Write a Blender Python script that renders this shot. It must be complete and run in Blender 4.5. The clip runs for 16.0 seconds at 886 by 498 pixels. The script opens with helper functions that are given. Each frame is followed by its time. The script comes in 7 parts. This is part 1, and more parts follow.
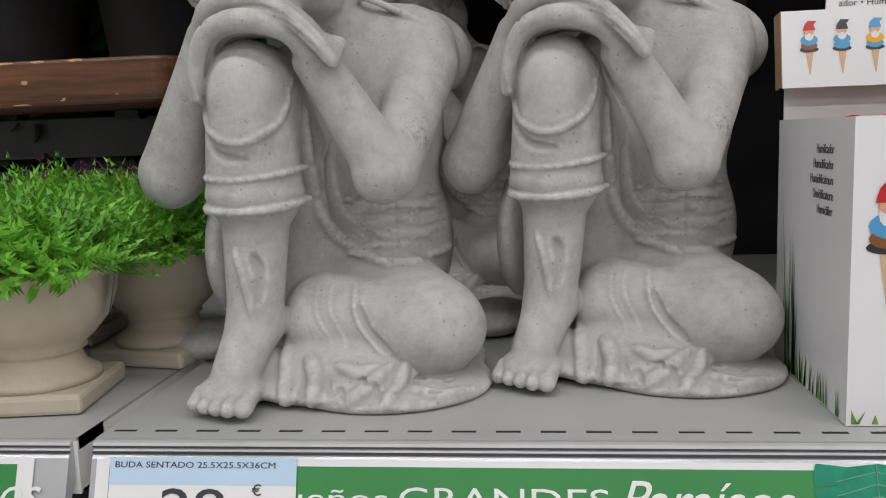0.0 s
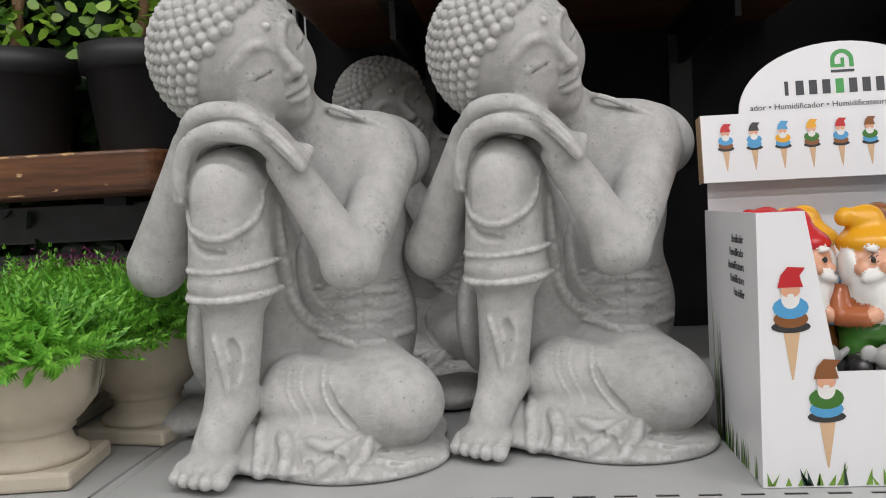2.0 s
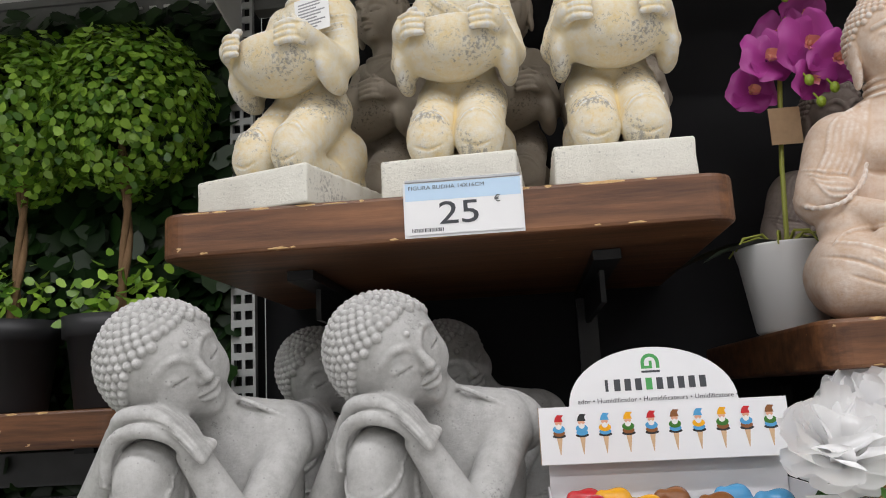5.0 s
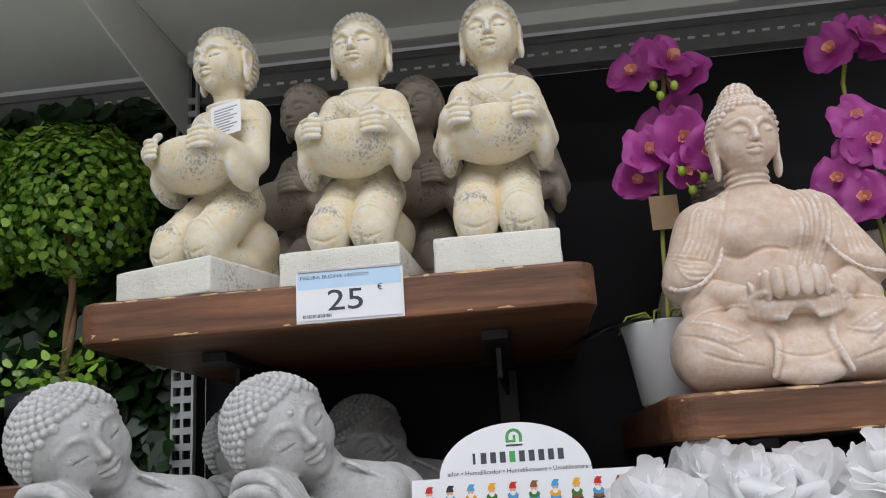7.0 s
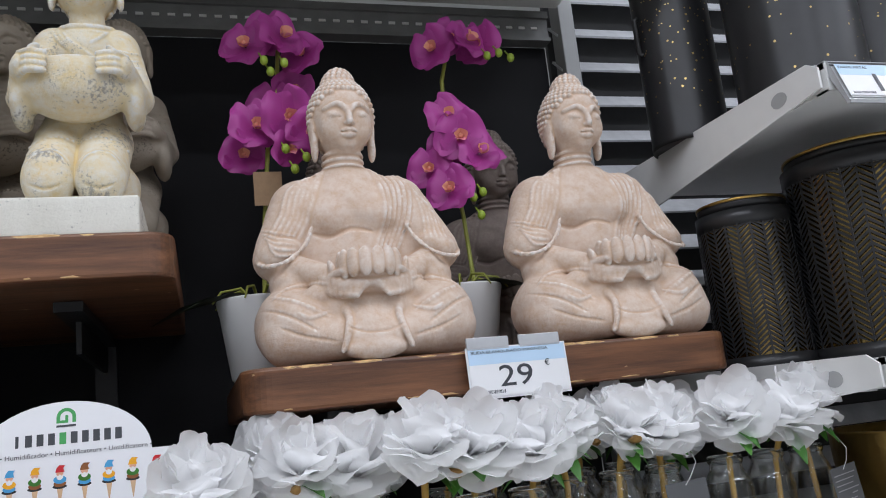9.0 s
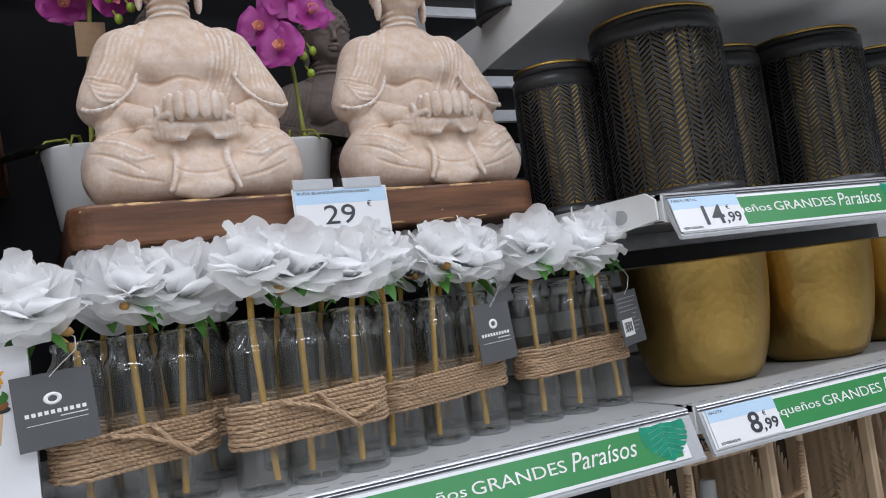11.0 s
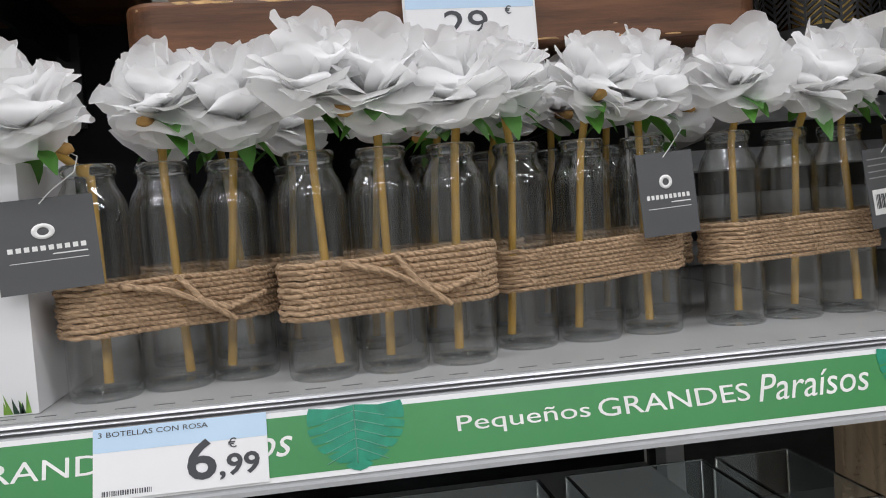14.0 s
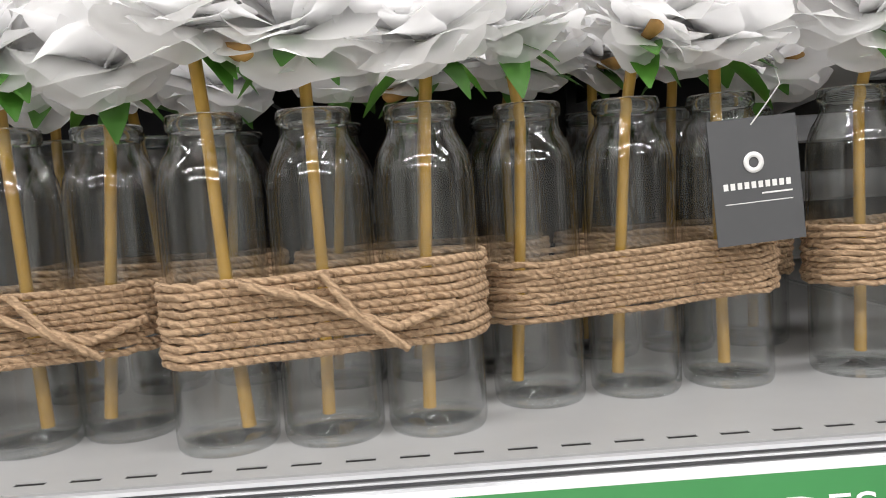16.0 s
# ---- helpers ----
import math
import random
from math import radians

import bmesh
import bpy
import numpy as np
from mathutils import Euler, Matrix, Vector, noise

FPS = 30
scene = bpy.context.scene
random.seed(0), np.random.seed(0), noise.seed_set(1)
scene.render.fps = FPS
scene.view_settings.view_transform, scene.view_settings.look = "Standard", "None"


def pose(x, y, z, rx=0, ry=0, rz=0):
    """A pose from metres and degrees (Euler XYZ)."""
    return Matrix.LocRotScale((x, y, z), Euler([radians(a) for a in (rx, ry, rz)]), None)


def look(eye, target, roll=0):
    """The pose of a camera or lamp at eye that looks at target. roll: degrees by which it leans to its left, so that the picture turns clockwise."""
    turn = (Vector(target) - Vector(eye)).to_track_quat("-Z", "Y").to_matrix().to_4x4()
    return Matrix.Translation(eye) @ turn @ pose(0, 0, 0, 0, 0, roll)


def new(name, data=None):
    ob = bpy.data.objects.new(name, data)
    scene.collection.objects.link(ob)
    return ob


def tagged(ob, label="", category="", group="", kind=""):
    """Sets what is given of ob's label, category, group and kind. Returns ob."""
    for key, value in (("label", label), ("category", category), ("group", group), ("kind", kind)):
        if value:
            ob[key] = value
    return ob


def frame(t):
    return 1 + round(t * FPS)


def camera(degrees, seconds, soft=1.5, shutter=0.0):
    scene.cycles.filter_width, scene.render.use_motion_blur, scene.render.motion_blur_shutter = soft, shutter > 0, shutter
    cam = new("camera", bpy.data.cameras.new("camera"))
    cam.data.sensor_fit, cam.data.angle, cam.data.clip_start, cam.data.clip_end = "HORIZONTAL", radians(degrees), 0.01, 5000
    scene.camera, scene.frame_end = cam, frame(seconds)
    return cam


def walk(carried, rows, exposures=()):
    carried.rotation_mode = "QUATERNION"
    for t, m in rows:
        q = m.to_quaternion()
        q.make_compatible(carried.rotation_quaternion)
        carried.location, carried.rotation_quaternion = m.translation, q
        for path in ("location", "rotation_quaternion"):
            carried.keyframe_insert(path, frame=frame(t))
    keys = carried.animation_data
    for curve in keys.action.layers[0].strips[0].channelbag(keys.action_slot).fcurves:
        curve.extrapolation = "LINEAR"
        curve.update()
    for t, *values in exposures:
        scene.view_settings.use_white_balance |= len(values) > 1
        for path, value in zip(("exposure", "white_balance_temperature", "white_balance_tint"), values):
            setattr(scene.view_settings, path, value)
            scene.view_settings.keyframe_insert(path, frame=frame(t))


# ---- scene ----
cam = camera(56.9, 16.0, soft=1.0)
PATH = [
    (0, (0.241, -0.428, 1.165), (0.022, 1.541, 0.892), -2.1),
    (0.5, (0.246, -0.428, 1.172), (0.027, 1.546, 0.934), -2.2),
    (1, (0.255, -0.431, 1.176), (0.048, 1.55, 0.986), -2.3),
    (1.5, (0.264, -0.449, 1.182), (0.073, 1.537, 1.037), -2.5),
    (2, (0.266, -0.481, 1.182), (0.086, 1.508, 1.072), -2.8),
    (2.5, (0.27, -0.546, 1.175), (0.091, 1.444, 1.087), -2.9),
    (3, (0.284, -0.582, 1.174), (0.102, 1.409, 1.121), -2.9),
    (3.5, (0.309, -0.592, 1.194), (0.125, 1.399, 1.233), -2.9),
    (4, (0.345, -0.592, 1.222), (0.161, 1.394, 1.365), -3.0),
    (4.5, (0.377, -0.593, 1.245), (0.188, 1.383, 1.492), -3.2),
    (4.7, (0.385, -0.6, 1.249), (0.195, 1.368, 1.546), -3.1),
    (7, (0.529, -0.684, 1.248), (0.346, 1.24, 1.763), -3.8),
    (7.5, (0.549, -0.673, 1.245), (0.524, 1.268, 1.727), -4.6),
    (8, (0.572, -0.667, 1.238), (0.765, 1.272, 1.689), -5.3),
    (8.5, (0.604, -0.677, 1.236), (1.007, 1.236, 1.658), -5.7),
    (9, (0.626, -0.682, 1.238), (1.207, 1.19, 1.635), -6.1),
    (9.2, (0.638, -0.69, 1.241), (1.264, 1.17, 1.629), -6.2),
    (11.3, (0.627, -0.749, 1.148), (1.526, 1.036, 1.206), -7.2),
    (11.5, (0.626, -0.752, 1.147), (1.507, 1.043, 1.152), -7.0),
    (12, (0.676, -0.745, 1.136), (1.443, 1.101, 1.053), -6.1),
    (12.5, (0.731, -0.729, 1.127), (1.337, 1.173, 1.011), -5.5),
    (13, (0.77, -0.707, 1.121), (1.221, 1.238, 0.999), -5.0),
    (13.5, (0.797, -0.655, 1.12), (1.143, 1.311, 1.001), -4.6),
    (14, (0.81, -0.551, 1.117), (1.108, 1.425, 1.017), -4.1),
    (14.5, (0.827, -0.445, 1.125), (1.07, 1.534, 0.972), -3.8),
    (15, (0.834, -0.379, 1.123), (1.031, 1.604, 0.948), -3.9),
    (15.5, (0.86, -0.355, 1.126), (1.007, 1.632, 0.948), -3.7),
    (16, (0.905, -0.356, 1.127), (0.979, 1.635, 0.954), -3.5),
]
walk(cam, [(t, look(eye, target, roll)) for t, eye, target, roll in PATH],
     exposures=[(0, -0.24, 6500, 10), (2, -0.03, 6500, 10), (4.7, -0.02, 6450, 10), (7, -0.1, 6050, 10), (8, -0.24, 5950, 10), (9, -0.14, 5850, 10), (12.5, -0.08, 6000, 10), (14, -0.16, 6300, 10), (15, 0.13, 6480, 10), (16, 0.37, 6580, 10)])

# ---- light: ceiling tubes of the shop over the aisle ----
world = bpy.data.worlds.new("shop_air")
world.use_nodes = True
scene.world = world
world.node_tree.nodes["Background"].inputs[0].default_value = (0.82, 0.86, 0.9, 1)
world.node_tree.nodes["Background"].inputs[1].default_value = 0.25


def ceiling_lamp(name, x, y, sx, sy, watts):
    data = bpy.data.lights.new(name, "AREA")
    data.shape, data.size, data.size_y, data.energy = "RECTANGLE", sx, sy, watts
    data.color = (1.0, 0.98, 1.0)
    ob = new(name, data)
    ob.matrix_world = pose(x, y, 3.05, 0, 0, 0)
    return ob


for lx in (-1.6, 0.1, 1.8, 3.5):
    ceiling_lamp("ceiling_lamp", lx, -0.95, 1.3, 0.14, 16.5)
    ceiling_lamp("ceiling_lamp", lx + 0.4, -2.4, 1.3, 0.14, 16.5)
    ceiling_lamp("ceiling_lamp", lx, -4.2, 1.3, 0.14, 16.5)

# ---- materials ----
def nodes_of(name):
    m = bpy.data.materials.new(name)
    m.use_nodes = True
    return m, m.node_tree.nodes, m.node_tree.links, m.node_tree.nodes["Principled BSDF"]


def coords(n, l, scale=1.0, stretch=(1, 1, 1)):
    tc = n.new("ShaderNodeTexCoord")
    mp = n.new("ShaderNodeMapping")
    mp.inputs["Scale"].default_value = [scale * s for s in stretch]
    l.new(tc.outputs["Object"], mp.inputs["Vector"])
    return mp.outputs["Vector"]


def ramp(n, l, fac, stops):
    r = n.new("ShaderNodeValToRGB")
    e = r.color_ramp.elements
    while len(e) < len(stops):
        e.new(0.5)
    for k, (p, c) in enumerate(stops):
        e[k].position, e[k].color = p, (*c, 1)
    l.new(fac, r.inputs[0])
    return r.outputs[0]


def noise_tex(n, l, vec, scale, detail=4, rough=0.55):
    t = n.new("ShaderNodeTexNoise")
    t.inputs["Scale"].default_value, t.inputs["Detail"].default_value, t.inputs["Roughness"].default_value = scale, detail, rough
    l.new(vec, t.inputs["Vector"])
    return t.outputs["Fac"]


def mix_col(n, l, fac, a, b, mode="MIX"):
    m = n.new("ShaderNodeMix")
    m.data_type, m.blend_type = "RGBA", mode
    if isinstance(fac, (int, float)):
        m.inputs[0].default_value = fac
    else:
        l.new(fac, m.inputs[0])
    for s, v in ((6, a), (7, b)):
        if isinstance(v, tuple):
            m.inputs[s].default_value = (*v, 1)
        else:
            l.new(v, m.inputs[s])
    return m.outputs[2]


def bump(n, l, bsdf, height, strength, dist):
    b = n.new("ShaderNodeBump")
    b.inputs["Strength"].default_value, b.inputs["Distance"].default_value = strength, dist
    l.new(height, b.inputs["Height"])
    l.new(b.outputs[0], bsdf.inputs["Normal"])


def plain(name, col, rough=0.5, metal=0.0, var=0.12, scale=30, grain=0.0, spec=None, sheen=0.0):
    """A painted, plastic or metal surface with slight uneven tone and fine relief."""
    m, n, l, b = nodes_of(name)
    v = coords(n, l)
    f = noise_tex(n, l, v, scale)
    lo, hi = tuple(max(0, c * (1 - var)) for c in col), tuple(min(1, c * (1 + var)) for c in col)
    l.new(ramp(n, l, f, [(0.3, lo), (0.7, hi)]), b.inputs["Base Color"])
    b.inputs["Roughness"].default_value, b.inputs["Metallic"].default_value = rough, metal
    if spec is not None:
        b.inputs["Specular IOR Level"].default_value = spec
    if grain:
        bump(n, l, b, noise_tex(n, l, v, scale * 12, 3), grain, 0.001)
    return m


def stone(name, lo, hi, pale=None, pale_amt=0.5, dark=None, dark_cut=0.62, rough=0.85, grain=0.35, pit=True, speck=260):
    """Cast stone: cloudy tone, worn pale ridges, dark spots in the pits."""
    m, n, l, b = nodes_of(name)
    v = coords(n, l)
    c = ramp(n, l, noise_tex(n, l, v, 14, 6, 0.65), [(0.3, lo), (0.7, hi)])
    if pale:
        geo = n.new("ShaderNodeNewGeometry")
        point = ramp(n, l, geo.outputs["Pointiness"], [(0.475, (0, 0, 0)), (0.56, (1, 1, 1))])
        nz = ramp(n, l, noise_tex(n, l, v, 90, 5, 0.75), [(0.34, (0, 0, 0)), (0.6, (1, 1, 1))])
        k = n.new("ShaderNodeMath")
        k.operation = "MULTIPLY"
        l.new(point, k.inputs[0])
        l.new(nz, k.inputs[1])
        k2 = n.new("ShaderNodeMath")
        k2.operation = "MULTIPLY"
        k2.inputs[1].default_value = pale_amt * 2
        k2.use_clamp = True
        l.new(k.outputs[0], k2.inputs[0])
        c = mix_col(n, l, k2.outputs[0], c, pale)
    if dark:
        d = noise_tex(n, l, v, speck, 6, 0.7)
        d2 = noise_tex(n, l, v, 20, 3, 0.5)
        k = n.new("ShaderNodeMath")
        k.operation = "MULTIPLY_ADD"
        k.inputs[1].default_value = 0.5
        l.new(d2, k.inputs[0])
        k3 = n.new("ShaderNodeMath")
        k3.operation = "MULTIPLY"
        k3.inputs[1].default_value = 0.5
        l.new(d, k3.inputs[0])
        l.new(k3.outputs[0], k.inputs[2])
        c = mix_col(n, l, ramp(n, l, k.outputs[0], [(dark_cut - 0.025, (0, 0, 0)), (dark_cut + 0.03, (0.85, 0.85, 0.85))]), c, dark)
    if pit:
        vo = n.new("ShaderNodeTexVoronoi")
        vo.inputs["Scale"].default_value = 110
        l.new(v, vo.inputs["Vector"])
        spots = ramp(n, l, vo.outputs["Distance"], [(0.05, (0.62, 0.62, 0.62)), (0.13, (1, 1, 1))])
        c = mix_col(n, l, 0.85, c, spots, "MULTIPLY")
    l.new(c, b.inputs["Base Color"])
    b.inputs["Roughness"].default_value = rough
    bump(n, l, b, noise_tex(n, l, v, 220, 6, 0.75), grain, 0.0012)
    return m


def wood(name, lo, hi, axis=0, rough=0.42, chips=True, scale=1.0):
    m, n, l, b = nodes_of(name)
    st = [9, 9, 9]
    st[axis] = 0.7
    v = coords(n, l, scale, st)
    g = noise_tex(n, l, v, 7, 8, 0.65)
    w = n.new("ShaderNodeTexWave")
    w.wave_type, w.bands_direction = "BANDS", "Z" if axis != 2 else "X"
    w.inputs["Scale"].default_value, w.inputs["Distortion"].default_value = 1.6, 9
    w.inputs["Detail"].default_value, w.inputs["Detail Scale"].default_value = 3, 1.4
    l.new(v, w.inputs["Vector"])
    c = ramp(n, l, g, [(0.28, lo), (0.72, hi)])
    c = mix_col(n, l, 0.5, c, ramp(n, l, w.outputs["Fac"], [(0.0, (0.45, 0.42, 0.4)), (1, (1, 1, 1))]), "MULTIPLY")
    if chips:
        v2 = coords(n, l, 1, (14, 40, 40))
        cut = ramp(n, l, noise_tex(n, l, v2, 3.2, 5, 0.6), [(0.7, (0, 0, 0)), (0.715, (1, 1, 1))])
        c = mix_col(n, l, cut, c, (0.55, 0.36, 0.18))
    l.new(c, b.inputs["Base Color"])
    b.inputs["Roughness"].default_value = rough
    bump(n, l, b, g, 0.25, 0.002)
    return m


def leafy(name, lo, hi, rough=0.45, trans=0.15, sheen=0.0):
    """Plastic leaves and petals: each piece its own tone."""
    m, n, l, b = nodes_of(name)
    geo = n.new("ShaderNodeNewGeometry")
    l.new(ramp(n, l, geo.outputs["Random Per Island"], [(0.0, lo), (1.0, hi)]), b.inputs["Base Color"])
    b.inputs["Roughness"].default_value = rough
    b.inputs["Sheen Weight"].default_value = sheen
    b.inputs["Sheen Roughness"].default_value = 0.6
    if trans:
        tr = n.new("ShaderNodeBsdfTranslucent")
        tr.inputs[0].default_value = (*hi, 1)
        mx = n.new("ShaderNodeMixShader")
        mx.inputs[0].default_value = trans
        l.new(b.outputs[0], mx.inputs[1])
        l.new(tr.outputs[0], mx.inputs[2])
        l.new(mx.outputs[0], n["Material Output"].inputs[0])
    return m


def glass(name, tint=(0.97, 0.985, 0.98), rough=0.0, thin=False, sheen=0.06):
    """Clear glass; thin: blown walls that hardly bend the view, with a sheen that grows towards the edge."""
    m, n, l, b = nodes_of(name)
    n.remove(b)
    g = n.new("ShaderNodeBsdfGlass")
    g.inputs["Color"].default_value = (*tint, 1)
    g.inputs["IOR"].default_value, g.inputs["Roughness"].default_value = 1.45, rough
    out = g.outputs[0]
    if thin:
        t = n.new("ShaderNodeBsdfTransparent")
        t.inputs["Color"].default_value = (*tint, 1)
        gl = n.new("ShaderNodeBsdfGlossy")
        gl.inputs["Roughness"].default_value = 0.015
        lw = n.new("ShaderNodeLayerWeight")
        lw.inputs["Blend"].default_value = 0.5
        pw = n.new("ShaderNodeMath")
        pw.operation = "POWER"
        pw.inputs[1].default_value = 2.6
        l.new(lw.outputs["Facing"], pw.inputs[0])
        ma = n.new("ShaderNodeMath")
        ma.operation = "MULTIPLY_ADD"
        ma.inputs[1].default_value, ma.inputs[2].default_value = 0.82, sheen
        l.new(pw.outputs[0], ma.inputs[0])
        x = n.new("ShaderNodeMixShader")
        l.new(ma.outputs[0], x.inputs[0])
        l.new(t.outputs[0], x.inputs[1])
        l.new(gl.outputs[0], x.inputs[2])
        out = x.outputs[0]
    l.new(out, n["Material Output"].inputs[0])
    return m


def twine_mat(name, lo, hi):
    """Twisted plant fibre: slanting ply marks and loose tone."""
    m, n, l, b = nodes_of(name)
    v = coords(n, l)
    w = n.new("ShaderNodeTexWave")
    w.wave_type, w.bands_direction = "BANDS", "DIAGONAL"
    w.inputs["Scale"].default_value, w.inputs["Distortion"].default_value, w.inputs["Detail"].default_value, w.inputs["Detail Scale"].default_value = 105, 4.5, 4, 2
    l.new(v, w.inputs["Vector"])
    f = noise_tex(n, l, coords(n, l, 1, (60, 60, 500)), 6, 6, 0.7)
    c = ramp(n, l, f, [(0.3, lo), (0.7, hi)])
    c = mix_col(n, l, 0.55, c, ramp(n, l, w.outputs["Fac"], [(0.05, (0.45, 0.42, 0.4)), (0.6, (1, 1, 1))]), "MULTIPLY")
    l.new(c, b.inputs["Base Color"])
    b.inputs["Roughness"].default_value = 0.95
    bump(n, l, b, w.outputs["Fac"], 0.9, 0.0012)
    return m


CONCRETE = stone("grey_concrete", (0.345, 0.34, 0.325), (0.5, 0.495, 0.478), pale=(0.62, 0.615, 0.6), pale_amt=0.7, dark=(0.27, 0.265, 0.255), dark_cut=0.635, grain=1.0)
TAN = stone("whitewashed_tan_stone", (0.54, 0.37, 0.245), (0.64, 0.48, 0.36), pale=(0.78, 0.72, 0.665), pale_amt=0.65, grain=0.7, pit=False)
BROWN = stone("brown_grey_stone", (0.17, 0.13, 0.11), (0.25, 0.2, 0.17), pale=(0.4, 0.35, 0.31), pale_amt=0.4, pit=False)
CREAM = stone("cream_antiqued_stone", (0.72, 0.545, 0.245), (0.69, 0.625, 0.44), pale=(0.73, 0.72, 0.68), pale_amt=0.9, dark=(0.3, 0.29, 0.265), dark_cut=0.58, grain=1.0, pit=False)
CREAMBASE = stone("pale_rough_plinth", (0.66, 0.64, 0.56), (0.78, 0.76, 0.68), dark=(0.4, 0.39, 0.35), dark_cut=0.61, grain=1.0, pit=True)
URN = stone("beige_urn_stone", (0.44, 0.38, 0.29), (0.58, 0.52, 0.42), dark=(0.25, 0.2, 0.14), dark_cut=0.66, grain=0.25, pit=False)
WOOD = wood("stained_plank_wood", (0.04, 0.015, 0.008), (0.27, 0.118, 0.05))
PALEWOOD = wood("raw_pine", (0.52, 0.38, 0.24), (0.66, 0.5, 0.33), axis=2, rough=0.6, chips=False)
METAL = plain("white_shelf_enamel", (0.78, 0.78, 0.76), 0.38, 0, 0.05, 12)
METALTOP = plain("grey_top_enamel", (0.41, 0.415, 0.41), 0.45, 0, 0.06, 12)
RAIL = plain("grey_rail_plastic", (0.48, 0.49, 0.5), 0.22, 0.1, 0.05, 60)
RAILDARK = plain("rail_groove", (0.06, 0.06, 0.065), 0.35)
# near-black colour that stands in for the shade inside slots and holes
SLOTSHADE = plain("slot_shade", (0.012, 0.012, 0.012), 0.7)
BLACKWALL = plain("black_back_panel", (0.011, 0.011, 0.0125), 0.7, 0, 0.2, 4, spec=0.25)
BLACKIRON = plain("black_bracket_steel", (0.015, 0.015, 0.016), 0.4)
LATTICE = plain("pierced_upright_steel", (0.5, 0.51, 0.5), 0.4)

# ---- building helpers ----
def part(name, bm, material, parent=None, label="", smooth=False, at=None):
    """Links a bmesh as ONE mesh object, under parent if given."""
    me = bpy.data.meshes.new(name)
    bm.to_mesh(me)
    bm.free()
    if smooth:
        me.polygons.foreach_set("use_smooth", [True] * len(me.polygons))
    for mt in material if isinstance(material, (list, tuple)) else (material,):
        me.materials.append(mt)
    ob = new(name, me)
    if parent is not None:
        ob.parent = parent
    if at is not None:
        ob.matrix_basis = at
    if label:
        ob["label"] = label
    return ob


def thing(name, label, category, m=None, group="", kind=""):
    ob = tagged(new(name), label, category, group, kind)
    ob.empty_display_size = 0.02
    if m is not None:
        ob.matrix_basis = m
    return ob


def box(bm, x0, x1, y0, y1, z0, z1, bevel=0.0, mi=0, m=None):
    r = bmesh.ops.create_cube(bm, size=1.0)
    vs = r["verts"]
    for v in vs:
        v.co = Vector(((x0 + x1) / 2 + v.co.x * (x1 - x0), (y0 + y1) / 2 + v.co.y * (y1 - y0), (z0 + z1) / 2 + v.co.z * (z1 - z0)))
    fs = {f for v in vs for f in v.link_faces}
    if bevel:
        es = {e for v in vs for e in v.link_edges}
        rb = bmesh.ops.bevel(bm, geom=list(es), offset=bevel, segments=2, profile=0.5, affect="EDGES")
        fs = {f for v in rb["verts"] for f in v.link_faces} | {f for f in rb["faces"]}
        vs = list({v for f in fs for v in f.verts})
    for f in fs:
        f.material_index = mi
    if m is not None:
        bmesh.ops.transform(bm, matrix=m, verts=vs)
    return vs


def cube_bm(*a, **k):
    bm = bmesh.new()
    box(bm, *a, **k)
    return bm


def lathe(bm, profile, seg=32, m=None, mi=0, close=False):
    """Turns (radius, z) pairs round z."""
    rings = []
    for r, z in profile:
        if r < 1e-5:
            rings.append([bm.verts.new((0, 0, z))])
        else:
            rings.append([bm.verts.new((r * math.cos(2 * math.pi * k / seg), r * math.sin(2 * math.pi * k / seg), z)) for k in range(seg)])
    pairs = list(zip(rings, rings[1:])) + ([(rings[-1], rings[0])] if close else [])
    for a, b in pairs:
        for k in range(seg):
            q = [a[k % len(a)], a[(k + 1) % len(a)], b[(k + 1) % len(b)], b[k % len(b)]]
            q = list(dict.fromkeys(q))
            if len(q) > 2:
                f = bm.faces.new(q)
                f.material_index, f.smooth = mi, True
    vs = [v for r in rings for v in r]
    if m is not None:
        bmesh.ops.transform(bm, matrix=m, verts=vs)
    return vs


def tube(bm, pts, rad, seg=8, mi=0, cap=True):
    """A round bar along points; rad is one radius or one for each point."""
    pts = [Vector(p) for p in pts]
    rads = rad if isinstance(rad, (list, tuple)) else [rad] * len(pts)
    rings, up = [], Vector((0.13, 0.27, 0.95)).normalized()
    for k, p in enumerate(pts):
        d = (pts[min(k + 1, len(pts) - 1)] - pts[max(k - 1, 0)]).normalized()
        a = d.cross(up)
        if a.length < 0.05:
            a = d.cross(Vector((1, 0, 0)))
        a.normalize()
        c = d.cross(a)
        rings.append([bm.verts.new(p + rads[k] * (math.cos(t) * a + math.sin(t) * c)) for t in [2 * math.pi * j / seg for j in range(seg)]])
    for a, b in zip(rings, rings[1:]):
        for j in range(seg):
            f = bm.faces.new((a[j], a[(j + 1) % seg], b[(j + 1) % seg], b[j]))
            f.material_index, f.smooth = mi, True
    if cap:
        for r in (rings[0], rings[-1]):
            bm.faces.new(r).material_index = mi
    return rings


def sweep_x(bm, prof, x0, x1, mi=0, closed=True):
    """A profile of (y, z) pairs drawn out along x."""
    a = [bm.verts.new((x0, y, z)) for y, z in prof]
    b = [bm.verts.new((x1, y, z)) for y, z in prof]
    n = len(prof)
    for k in range(n if closed else n - 1):
        bm.faces.new((a[k], b[k], b[(k + 1) % n], a[(k + 1) % n])).material_index = mi
    if closed:
        bm.faces.new(a[::-1]).material_index = mi
        bm.faces.new(b).material_index = mi


